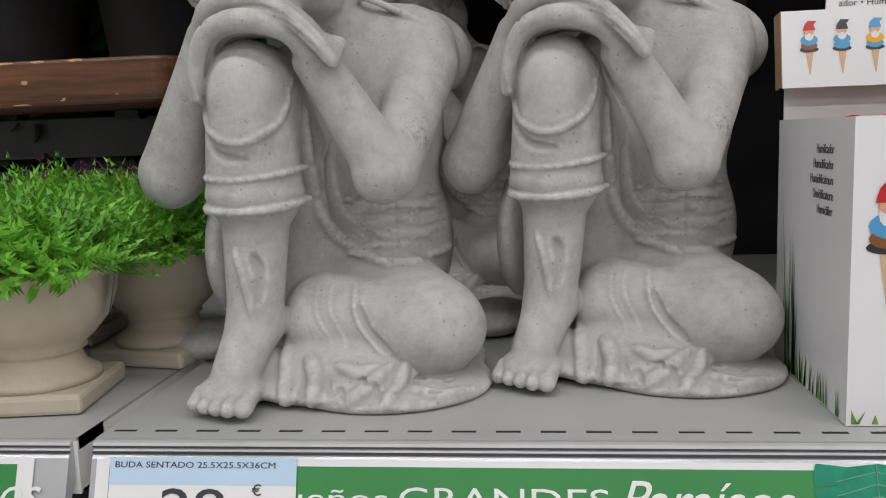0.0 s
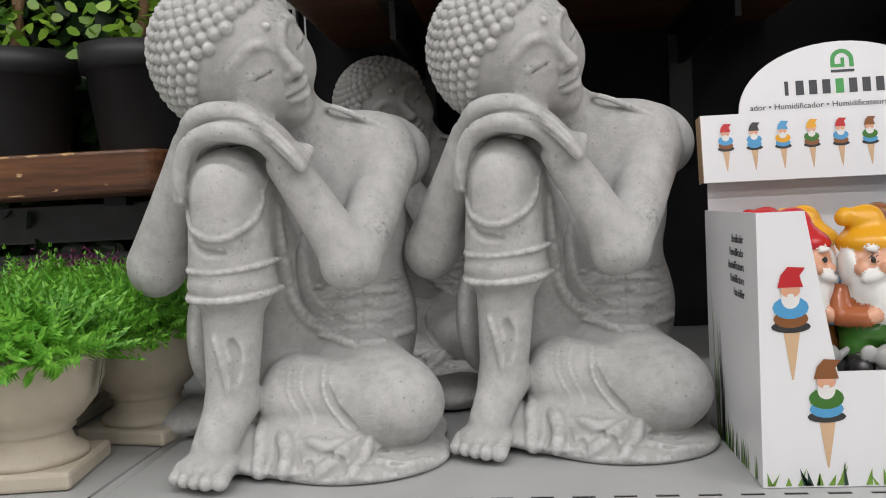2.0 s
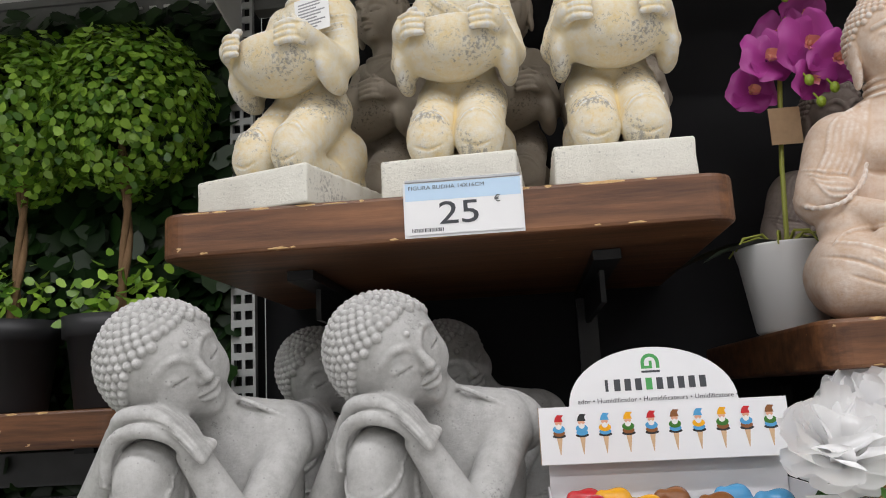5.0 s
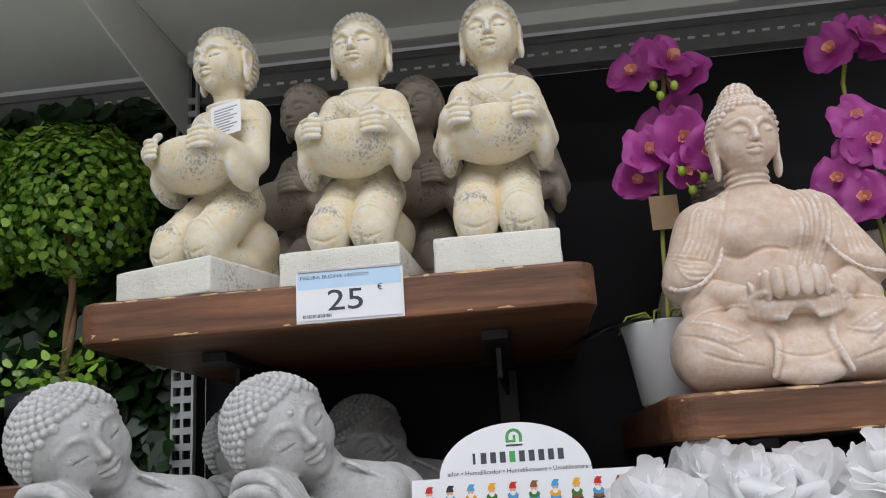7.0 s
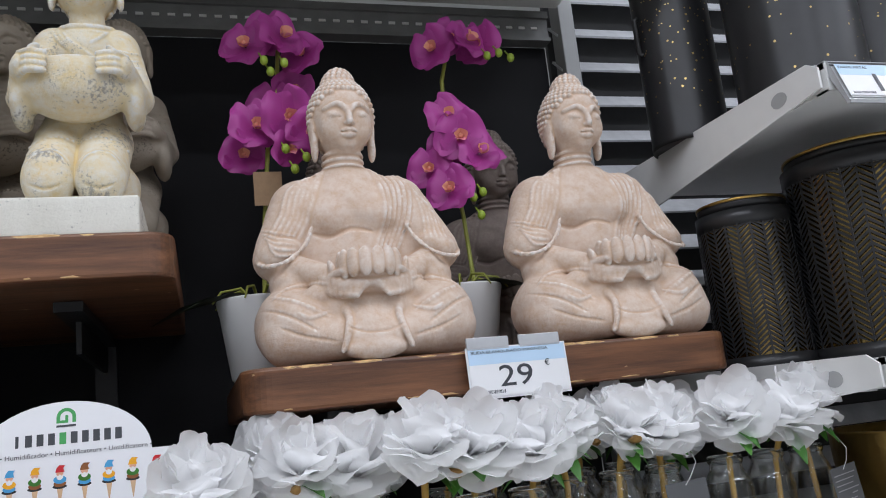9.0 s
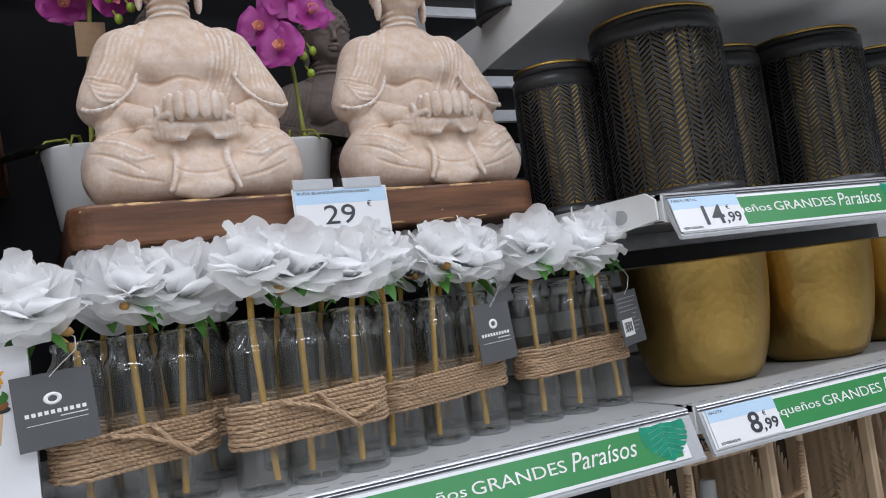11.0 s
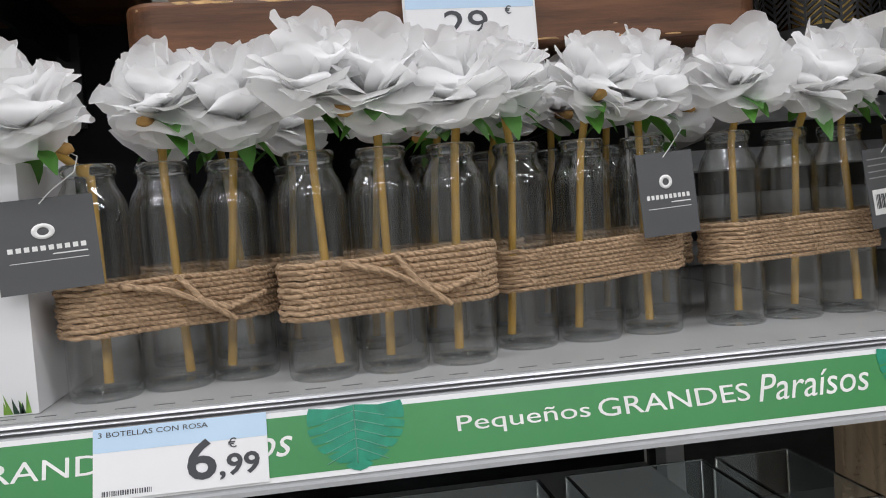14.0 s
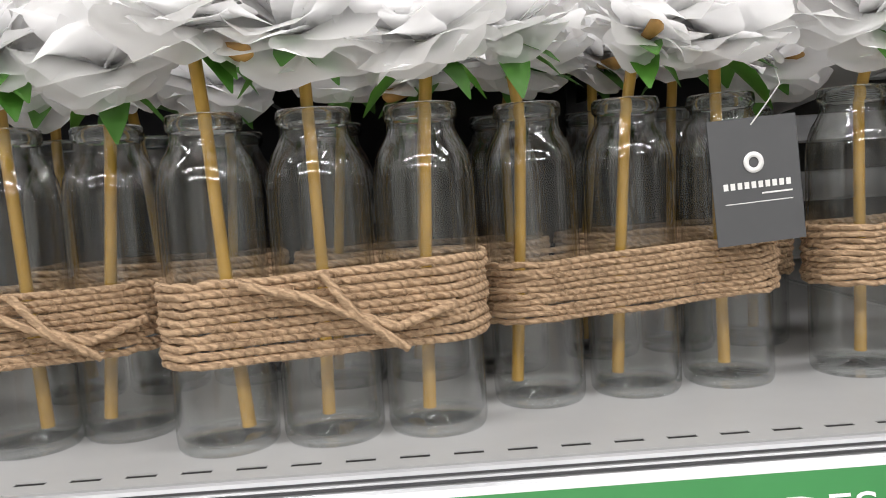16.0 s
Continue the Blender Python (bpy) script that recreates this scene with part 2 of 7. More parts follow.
def letters(name, text, size, material, parent, m, thick=0.0002, align="LEFT", shear=0.0, wide=1.0, label="", bold=0.0):
    """Lettering in the built-in font as a mesh; it lies in its own xy plane."""
    cu = bpy.data.curves.new(name, "FONT")
    cu.body, cu.size, cu.extrude, cu.align_x, cu.shear = text, size, thick, align, shear
    cu.offset = 0.028 * size * bold
    cu.resolution_u = 3
    tmp = bpy.data.objects.new(name, cu)
    scene.collection.objects.link(tmp)
    bpy.context.view_layer.update()
    me = bpy.data.meshes.new_from_object(tmp)
    bpy.data.objects.remove(tmp)
    me.materials.clear()
    me.materials.append(material)
    ob = new(name, me)
    ob.parent = parent
    ob.matrix_basis = m @ Matrix.Diagonal((wide, 1, 1, 1))
    if label:
        ob["label"] = label
    return ob



# ---- shop shell ----
SHOPFLOOR = plain("shop_floor_tiles", (0.66, 0.65, 0.62), 0.3, 0, 0.08, 3)
SHOPWALL = plain("shop_wall_paint", (0.62, 0.62, 0.6), 0.7, 0, 0.05, 2)
tagged(part("floor", cube_bm(-5, 7, -6, 2, -0.1, 0), SHOPFLOOR), "pale polished shop floor under the shelves", "floor", kind="structure")
tagged(part("ceiling", cube_bm(-5, 7, -6, 2, 3.2, 3.3), SHOPWALL), "pale shop ceiling over the aisle", "ceiling", kind="structure")
tagged(part("wall_south", cube_bm(-5, 7, -6.1, -6, 0, 3.2), SHOPWALL), "pale wall across the shop", "wall", kind="structure")
tagged(part("wall_north", cube_bm(-5, 7, 2, 2.1, 0, 3.2), SHOPWALL), "pale wall behind the shelving", "wall", kind="structure")
tagged(part("wall_west", cube_bm(-5.1, -5, -6, 2, 0, 3.2), SHOPWALL), "pale end wall of the shop", "wall", kind="structure")
tagged(part("wall_east", cube_bm(7, 7.1, -6, 2, 0, 3.2), SHOPWALL), "pale end wall of the shop", "wall", kind="structure")

BACK = 0.65          # the back panel's face
LEFT, RIGHT = -0.012, 1.285   # the middle bay's ends


def metal_shelf(x0, x1, z, depth, label, slots=True, side=True):
    """A steel shelf: top sheet with a row of slots, front lip, folded sides."""
    ob = thing("metal_shelf", label, "shelf", kind="structure")
    bm = bmesh.new()
    box(bm, x0, x1, 0.0145, depth, z - 0.002, z)
    box(bm, x0, x1, 0.0, 0.0105, z - 0.002, z)
    k, x = 0, x0
    while slots and 0.025 * k + LEFT + 0.012 < x1 - 0.01:
        s = LEFT + 0.012 + 0.025 * k
        k += 1
        if s < x0:
            continue
        box(bm, x, s - 0.007, 0.0105, 0.0145, z - 0.002, z)
        x = s + 0.007
    box(bm, x, x1, 0.0105, 0.0145, z - 0.002, z)
    part("top_sheet", bm, METALTOP, ob)
    # added dark sheet just under the top: paints the shade seen in the slots
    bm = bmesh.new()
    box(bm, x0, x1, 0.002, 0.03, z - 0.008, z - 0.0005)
    part("slot_shade_sheet", bm, SLOTSHADE, ob)
    bm = bmesh.new()
    box(bm, x0, x1, 0.0, 0.002, z - 0.034, z - 0.002)
    box(bm, x0, x1, 0.002, 0.02, z - 0.034, z - 0.032)
    part("front_lip", bm, METAL, ob)
    bm = bmesh.new()
    box(bm, x0, x0 + 0.002, 0.002, depth, z - 0.034, z - 0.002)
    box(bm, x1 - 0.002, x1, 0.002, depth, z - 0.034, z - 0.002)
    part("side_fold", bm, METAL, ob)
    bm = bmesh.new()
    box(bm, x0 + 0.002, x1 - 0.002, 0.03, depth, z - 0.012, z - 0.010)
    part("underside", bm, METAL, ob)
    return ob


metal_shelf(LEFT, RIGHT, 1.0, BACK, "light grey steel shelf with a slotted front edge")
metal_shelf(-1.3, LEFT - 0.012, 1.0, BACK, "light grey steel shelf holding potted plants")
metal_shelf(RIGHT + 0.012, 2.6, 1.0, BACK, "light grey steel shelf holding gold planters")
metal_shelf(RIGHT + 0.012, 2.6, 1.25, 0.5, "white steel shelf holding black metal lanterns")
metal_shelf(RIGHT + 0.012, 2.6, 1.575, 0.5, "white steel shelf holding perforated lanterns")
metal_shelf(LEFT, RIGHT, 0.70, BACK, "grey steel shelf holding clear glass boxes")
metal_shelf(RIGHT + 0.012, 2.6, 0.62, BACK, "grey steel shelf holding wooden lanterns")

tagged(part("back_panel", cube_bm(LEFT, RIGHT, BACK, BACK + 0.02, 0, 1.905), BLACKWALL), "matt black back panel behind the statues", "panel", kind="structure")


CHIPWOOD = plain("bare_wood_chip", (0.6, 0.38, 0.17), 0.6, 0, 0.3, 90)


def plank(x0, x1, y0, z1, th, label):
    """A thick stained board with rounded corners, on two steel brackets."""
    ob = thing("wooden_shelf", label, "shelf", kind="structure")
    r, bm = 0.03, bmesh.new()
    out = [(x0, BACK)] + [(x0 + r - r * math.cos(a), y0 + r - r * math.sin(a)) for a in [k * math.pi / 16 for k in range(9)]]
    out += [(x1 - r + r * math.sin(a), y0 + r - r * math.cos(a)) for a in [k * math.pi / 16 for k in range(9)]] + [(x1, BACK)]
    f = bm.faces.new([bm.verts.new((x, y, z1)) for x, y in out])
    ex = bmesh.ops.extrude_face_region(bm, geom=[f])
    bmesh.ops.translate(bm, vec=(0, 0, -th), verts=[v for v in ex["geom"] if isinstance(v, bmesh.types.BMVert)])
    bmesh.ops.recalc_face_normals(bm, faces=bm.faces)
    es = [e for e in bm.edges if abs(e.verts[0].co.z - e.verts[1].co.z) < 1e-6]
    bmesh.ops.bevel(bm, geom=es, offset=0.004, segments=2, profile=0.5, affect="EDGES")
    part("board", bm, WOOD, ob)
    rnd = random.Random(int(1000 * z1))
    for k in range(24):
        x, ln = rnd.uniform(x0 + 0.04, x1 - 0.07), rnd.uniform(0.006, 0.05)
        top = k % 3
        cb = bmesh.new()
        bmesh.ops.create_icosphere(cb, subdivisions=1, radius=1, matrix=pose(x, y0 + 0.0022, z1 - 0.0025 if top else z1 - th + 0.003) @ Matrix.Diagonal((ln / 2, 0.0026, rnd.uniform(0.001, 0.0027), 1)))
        part("chip", cb, CHIPWOOD, ob, "bare pale wood where the stain is chipped")
    for x in (x0 + 0.1, x1 - 0.13):
        bm = bmesh.new()
        box(bm, x, x + 0.03, y0 + 0.12, BACK, z1 - th - 0.012, z1 - th - 0.001)
        vs = box(bm, x, x + 0.03, BACK - 0.012, BACK - 0.001, z1 - th - 0.14, z1 - th - 0.002)
        box(bm, x + 0.012, x + 0.018, y0 + 0.2, BACK - 0.012, z1 - th - 0.05, z1 - th - 0.008)
        part("bracket", bm, BLACKIRON, ob, "black steel bracket")
    return ob


plank(0.035, 0.607, 0.155, 1.448, 0.046, "dark stained plank shelf with chipped rounded front")
plank(0.664, 1.232, 0.155, 1.303, 0.046, "dark stained plank shelf with worn front corner")
plank(-0.75, -0.135, 0.42, 1.262, 0.05, "reddish stained plank shelf holding black pots")

# ---- sculpting in clay: rounded forms melted together, then skinned ----
class Clay:
    def __init__(self, lo, hi, h):
        self.h, self.lo = h, np.array(lo, float)
        self.n = np.ceil((np.array(hi, float) - self.lo) / h).astype(int) + 1
        self.d = np.full(self.n, 1.0, np.float32)
        self.m = np.zeros(self.n, np.int8)

    def _win(self, a, b, pad):
        i0 = np.clip(np.floor((np.array(a) - pad - self.lo) / self.h).astype(int), 0, self.n - 1)
        i1 = np.clip(np.ceil((np.array(b) + pad - self.lo) / self.h).astype(int) + 1, 1, self.n)
        sl = tuple(slice(p, max(q, p + 1)) for p, q in zip(i0, i1))
        ax = [self.lo[k] + self.h * np.arange(sl[k].start, sl[k].stop, dtype=np.float32) for k in range(3)]
        return sl, ax[0][:, None, None], ax[1][None, :, None], ax[2][None, None, :]

    def _put(self, sl, e, k, mi, cut):
        d = self.d[sl]
        if cut:
            e = -e
            t = np.clip(0.5 - 0.5 * (d - e) / k, 0, 1)
            self.d[sl] = d * (1 - t) + e * t + k * t * (1 - t)
            return
        m = self.m[sl]
        m[e < d] = mi
        t = np.clip(0.5 + 0.5 * (d - e) / k, 0, 1)
        self.d[sl] = d * (1 - t) + e * t - k * t * (1 - t)

    def ell(self, c, r, rot=(0, 0, 0), k=0.006, mi=0, cut=False, basis=None):
        """An ellipsoid at c with half sizes r, turned by degrees or set on a basis."""
        r = np.array((r, r, r) if isinstance(r, (int, float)) else r, float)
        R = np.array(basis, float) if basis is not None else np.array(Euler([radians(a) for a in rot]).to_matrix())
        ext = np.sqrt(((R * r) ** 2).sum(axis=1))
        sl, x, y, z = self._win(np.array(c) - ext, np.array(c) + ext, k + 3 * self.h)
        p = (x - c[0], y - c[1], z - c[2])
        q = [p[0] * R[0, j] + p[1] * R[1, j] + p[2] * R[2, j] for j in range(3)]
        k0 = np.sqrt((q[0] / r[0]) ** 2 + (q[1] / r[1]) ** 2 + (q[2] / r[2]) ** 2)
        k1 = np.sqrt((q[0] / r[0] ** 2) ** 2 + (q[1] / r[1] ** 2) ** 2 + (q[2] / r[2] ** 2) ** 2) + 1e-9
        self._put(sl, (k0 * (k0 - 1) / k1).astype(np.float32), k, mi, cut)

    def cap(self, a, b, ra, rb=None, k=0.006, mi=0, cut=False):
        """A limb from a to b with end radii ra and rb."""
        rb = ra if rb is None else rb
        a, b = np.array(a, float), np.array(b, float)
        rm = max(ra, rb)
        sl, x, y, z = self._win(np.minimum(a, b) - rm, np.maximum(a, b) + rm, k + 3 * self.h)
        v = b - a
        t = np.clip(((x - a[0]) * v[0] + (y - a[1]) * v[1] + (z - a[2]) * v[2]) / max(v @ v, 1e-12), 0, 1)
        e = np.sqrt((x - a[0] - t * v[0]) ** 2 + (y - a[1] - t * v[1]) ** 2 + (z - a[2] - t * v[2]) ** 2) - (ra + (rb - ra) * t)
        self._put(sl, e.astype(np.float32), k, mi, cut)

    def rope(self, pts, r, k=0.003, mi=0, cut=False, steps=4):
        """A ridge (or a groove) along a smooth line through the points."""
        P = [Vector(p) for p in pts]
        line = []
        for i in range(len(P) - 1):
            a, b, c, d = P[max(i - 1, 0)], P[i], P[i + 1], P[min(i + 2, len(P) - 1)]
            for s in range(steps):
                t = s / steps
                line.append(0.5 * (2 * b + (c - a) * t + (2 * a - 5 * b + 4 * c - d) * t * t + (3 * b - a - 3 * c + d) * t ** 3))
        line.append(P[-1])
        rs = r if isinstance(r, (list, tuple)) else [r, r]
        for i, (p, q) in enumerate(zip(line, line[1:])):
            f = i / max(1, len(line) - 2)
            w = rs[0] + (rs[1] - rs[0]) * f
            self.cap(p, q, w, w, k, mi, cut)

    def front(self, x, z):
        """How far back the clay begins at (x, z), seen from the front."""
        i, k = int(round((x - self.lo[0]) / self.h)), int(round((z - self.lo[2]) / self.h))
        if not (0 <= i < self.n[0] and 0 <= k < self.n[2]):
            return None
        col = self.d[i, :, k]
        j = int(np.argmax(col < 0))
        if col[j] >= 0 or j == 0:
            return None
        return self.lo[1] + self.h * (j - col[j] / (col[j] - max(col[j - 1], 1e-5)))

    def fold(self, xz, r, k=0.003, sink=0.35, cut=False, steps=7):
        """A ridge (or a crease) that lies on the front of the clay along (x, z) points."""
        P = [Vector((x, z)) for x, z in xz]
        line = []
        for i in range(len(P) - 1):
            a, b, c, d = P[max(i - 1, 0)], P[i], P[i + 1], P[min(i + 2, len(P) - 1)]
            for s in range(steps):
                t = s / steps
                line.append(0.5 * (2 * b + (c - a) * t + (2 * a - 5 * b + 4 * c - d) * t * t + (3 * b - a - 3 * c + d) * t ** 3))
        line.append(P[-1])
        rs = r if isinstance(r, (list, tuple)) else (r, r)
        pts = [(q.x, self.front(q.x, q.y), q.y) for q in line]
        for i, (a, b) in enumerate(zip(pts, pts[1:])):
            f = i / max(1, len(pts) - 2)
            w = (rs[0] + (rs[1] - rs[0]) * f) * min(1.0, 0.35 + 3 * min(f, 1 - f))
            if a[1] is None or b[1] is None or abs(a[1] - b[1]) > 0.012:
                continue
            o = sink * w * (-0.6 if cut else 1)
            self.cap((a[0], a[1] + o, a[2]), (b[0], b[1] + o, b[2]), w, w, k, cut=cut)

    def slab(self, c, half, rot=(0, 0, 0), rnd=0.003, k=0.004, mi=0, cut=False):
        """A block with rounded edges."""
        R = np.array(Euler([radians(a) for a in rot]).to_matrix())
        hf = np.array(half, float) - rnd
        ext = np.abs(R) @ np.array(half, float)
        sl, x, y, z = self._win(np.array(c) - ext, np.array(c) + ext, k + 3 * self.h)
        p = (x - c[0], y - c[1], z - c[2])
        q = [np.abs(p[0] * R[0, j] + p[1] * R[1, j] + p[2] * R[2, j]) - hf[j] for j in range(3)]
        out = np.sqrt(sum(np.maximum(v, 0) ** 2 for v in q)) + np.minimum(np.maximum(np.maximum(q[0], q[1]), q[2]), 0) - rnd
        self._put(sl, out.astype(np.float32), k, mi, cut)

    def rough(self, amp, wave, seed=0):
        """Uneven hand-made surface: a few crossing swells."""
        rs = np.random.RandomState(seed)
        x, y, z = [self.lo[k] + self.h * np.arange(self.n[k], dtype=np.float32) for k in range(3)]
        tot = np.zeros(self.n, np.float32)
        for j in range(4):
            f = rs.normal(size=3) / wave * 2.2
            ph = rs.uniform(0, 6.28, 3)
            tot += (np.sin(f[0] * x + ph[0])[:, None, None] * np.sin(f[1] * y + ph[1])[None, :, None] * np.sin(f[2] * z + ph[2])[None, None, :]).astype(np.float32)
        self.d += amp * tot

    def floor_cut(self, z0):
        z = self.lo[2] + self.h * np.arange(self.n[2], dtype=np.float32)
        self.d = np.maximum(self.d, (z0 - z)[None, None, :])

    def mesh(self, name, materials):
        """Skins the clay with quads."""
        d = self.d
        d[0], d[-1], d[:, 0], d[:, -1], d[:, :, 0], d[:, :, -1] = 1, 1, 1, 1, 1, 1
        s = d < 0
        c = [d[i:d.shape[0] - 1 + i, j:d.shape[1] - 1 + j, k:d.shape[2] - 1 + k] for i in (0, 1) for j in (0, 1) for k in (0, 1)]
        cnt = sum((v < 0).astype(np.int8) for v in c)
        cells = np.argwhere((cnt > 0) & (cnt < 8))
        val = np.stack([v[tuple(cells.T)] for v in c], 1)
        off = np.array([(i, j, k) for i in (0, 1) for j in (0, 1) for k in (0, 1)], float)
        acc, num = np.zeros((len(cells), 3)), np.zeros(len(cells))
        for a in range(8):
            for b in range(a + 1, 8):
                if abs(off[a] - off[b]).sum() == 1:
                    va, vb = val[:, a], val[:, b]
                    hit = (va < 0) != (vb < 0)
                    t = np.where(hit, va / np.where(hit, va - vb, 1), 0)
                    acc += np.where(hit[:, None], off[a] + t[:, None] * (off[b] - off[a]), 0)
                    num += hit
        pos = self.lo + self.h * (cells + acc / num[:, None])
        idx = np.full(np.array(d.shape) - 1, -1, np.int64)
        idx[tuple(cells.T)] = np.arange(len(cells))
        quads = []
        for ax in range(3):
            lo = [slice(None)] * 3
            hi = [slice(None)] * 3
            lo[ax], hi[ax] = slice(0, -1), slice(1, None)
            a, b = s[tuple(lo)], s[tuple(hi)]
            e = np.argwhere(a != b)
            u, v = (ax + 1) % 3, (ax + 2) % 3
            e = e[(e[:, u] > 0) & (e[:, v] > 0)]
            du, dv = np.eye(3, dtype=int)[u], np.eye(3, dtype=int)[v]
            q = np.stack([idx[tuple((e - du - dv).T)], idx[tuple((e - dv).T)], idx[tuple(e.T)], idx[tuple((e - du).T)]], 1)
            flip = ~a[tuple(e.T)]
            q[flip] = q[flip][:, ::-1]
            quads.append(q[(q >= 0).all(1)])
        quads = np.concatenate(quads)
        me = bpy.data.meshes.new(name)
        me.vertices.add(len(pos))
        me.vertices.foreach_set("co", pos.astype(np.float32).ravel())
        me.loops.add(4 * len(quads))
        me.loops.foreach_set("vertex_index", quads.astype(np.int32).ravel())
        me.polygons.add(len(quads))
        me.polygons.foreach_set("loop_start", np.arange(0, 4 * len(quads), 4, dtype=np.int32))
        for mt in materials:
            me.materials.append(mt)
        if len(materials) > 1:
            pick = self.m[tuple(np.clip(cells[quads[:, 0]], 0, self.n - 1).T)]
            me.polygons.foreach_set("material_index", pick.astype(np.int32))
        me.update(calc_edges=True)
        me.polygons.foreach_set("use_smooth", np.ones(len(quads), bool))
        me.validate()
        return me


def frame_of(forward, up):
    """Right, forward and up axes as columns."""
    f = Vector(forward).normalized()
    r = f.cross(Vector(up)).normalized()
    u = r.cross(f)
    return np.array((r, f, u)).T


def head(cl, c, r, B, curl=0.0045, knot=0.0, ears=True, hairline=0.0, bead=True, dims=(0.86, 0.98, 1.04)):
    """A head on basis B (right, forward, up) with closed eyes and rows of snail curls."""
    c = np.array(c, float)
    dx, dy, dz = dims
    w = lambda a, b, e: c + B @ (np.array((a, b, e)) * r)
    cl.ell(c, (dx * r, dy * r, dz * r), basis=B, k=0.004)
    cl.ell(w(0, 0.4, -0.4), (0.6 * r, 0.55 * r, 0.6 * r), basis=B, k=0.01)           # jaw
    cl.ell(w(0, 0.74, -0.8), (0.19 * r, 0.18 * r, 0.15 * r), basis=B, k=0.008)       # chin
    for s in (-1, 1):
        cl.ell(w(0.4 * s, 0.66, -0.32), (0.26 * r, 0.2 * r, 0.3 * r), basis=B, k=0.01)      # cheek
        cl.ell(w(0.33 * s, 0.82, -0.03), (0.2 * r, 0.13 * r, 0.115 * r), basis=B, k=0.0022)   # eyelid
        cl.rope([w(0.14 * s, 0.9, -0.085), w(0.33 * s, 0.955, -0.11), w(0.52 * s, 0.79, -0.07)], 0.018 * r, k=0.0006, cut=True)
        cl.rope([w(0.08 * s, 0.97, 0.1), w(0.16 * s, 0.95, 0.21), w(0.34 * s, 0.89, 0.26), w(0.6 * s, 0.69, 0.14)], 0.036 * r, k=0.004)   # brow
        cl.ell(w(0.085 * s, 1.0, -0.27), 0.065 * r, k=0.0025)
        if ears:
            cl.ell(w(0.88 * s, 0.04, -0.1), (0.1 * r, 0.22 * r, 0.4 * r), basis=B, k=0.003)
            cl.ell(w(0.88 * s, 0.1, -0.56), (0.1 * r, 0.16 * r, 0.3 * r), basis=B, k=0.004)
            cl.ell(w(0.97 * s, 0.08, -0.12), (0.05 * r, 0.1 * r, 0.24 * r), basis=B, k=0.002, cut=True)
    cl.cap(w(0, 0.95, 0.16), w(0, 1.1, -0.23), 0.05 * r, 0.095 * r, k=0.004)        # nose
    cl.rope([w(-0.19, 0.9, -0.475), w(-0.07, 1.0, -0.44), w(0, 1.01, -0.455), w(0.07, 1.0, -0.44), w(0.19, 0.9, -0.475)], 0.056 * r, k=0.0014)
    cl.rope([w(-0.14, 0.9, -0.56), w(0, 1.0, -0.585), w(0.14, 0.9, -0.56)], 0.062 * r, k=0.0014)
    cl.rope([w(-0.2, 0.93, -0.505), w(0, 1.07, -0.52), w(0.2, 0.93, -0.505)], 0.022 * r, k=0.0006, cut=True)
    if bead:
        cl.ell(w(0, 0.95, 0.36), 0.05 * r, k=0.001)
    rows = int(math.pi * r / (curl * 1.62))
    for i in range(rows + 1):
        th = math.pi * i / rows
        ring = max(1, int(2 * math.pi * math.sin(th) * r / (curl * 1.85)))
        for j in range(ring):
            ph = 2 * math.pi * (j + 0.5 * (i % 2)) / ring
            a, b, e = math.sin(th) * math.cos(ph), math.sin(th) * math.sin(ph), math.cos(th)
            if e < -0.8 or b > 0.33 + (e - 0.1) * (0.95 if e > 0.1 else 0.6) + hairline:
                continue
            q = w(dx * 1.01 * a, dy * 1.01 * b, dz * 1.01 * e)
            n = B @ np.array((a, b, e))
            cl.ell(q, curl, k=0.0006)
            cl.ell(q + n * curl * 0.62, curl * 0.55, k=0.0012)
    if knot:
        kr, kh, kc = 0.5 * r, (0.5 + knot) * r, w(0, -0.1, 0.62)
        cl.ell(kc, (kr, kr, kh), basis=B, k=0.004)
        for i in range(9):
            th = 0.5 * math.pi * i / 9
            ring = max(1, int(2 * math.pi * kr * math.sin(th) / (curl * 1.85)))
            for j in range(ring):
                t = 2 * math.pi * (j + 0.5 * (i % 2)) / ring
                cl.ell(kc + B @ np.array((kr * math.sin(th) * math.cos(t), kr * math.sin(th) * math.sin(t), kh * math.cos(th))), curl, k=0.0006)


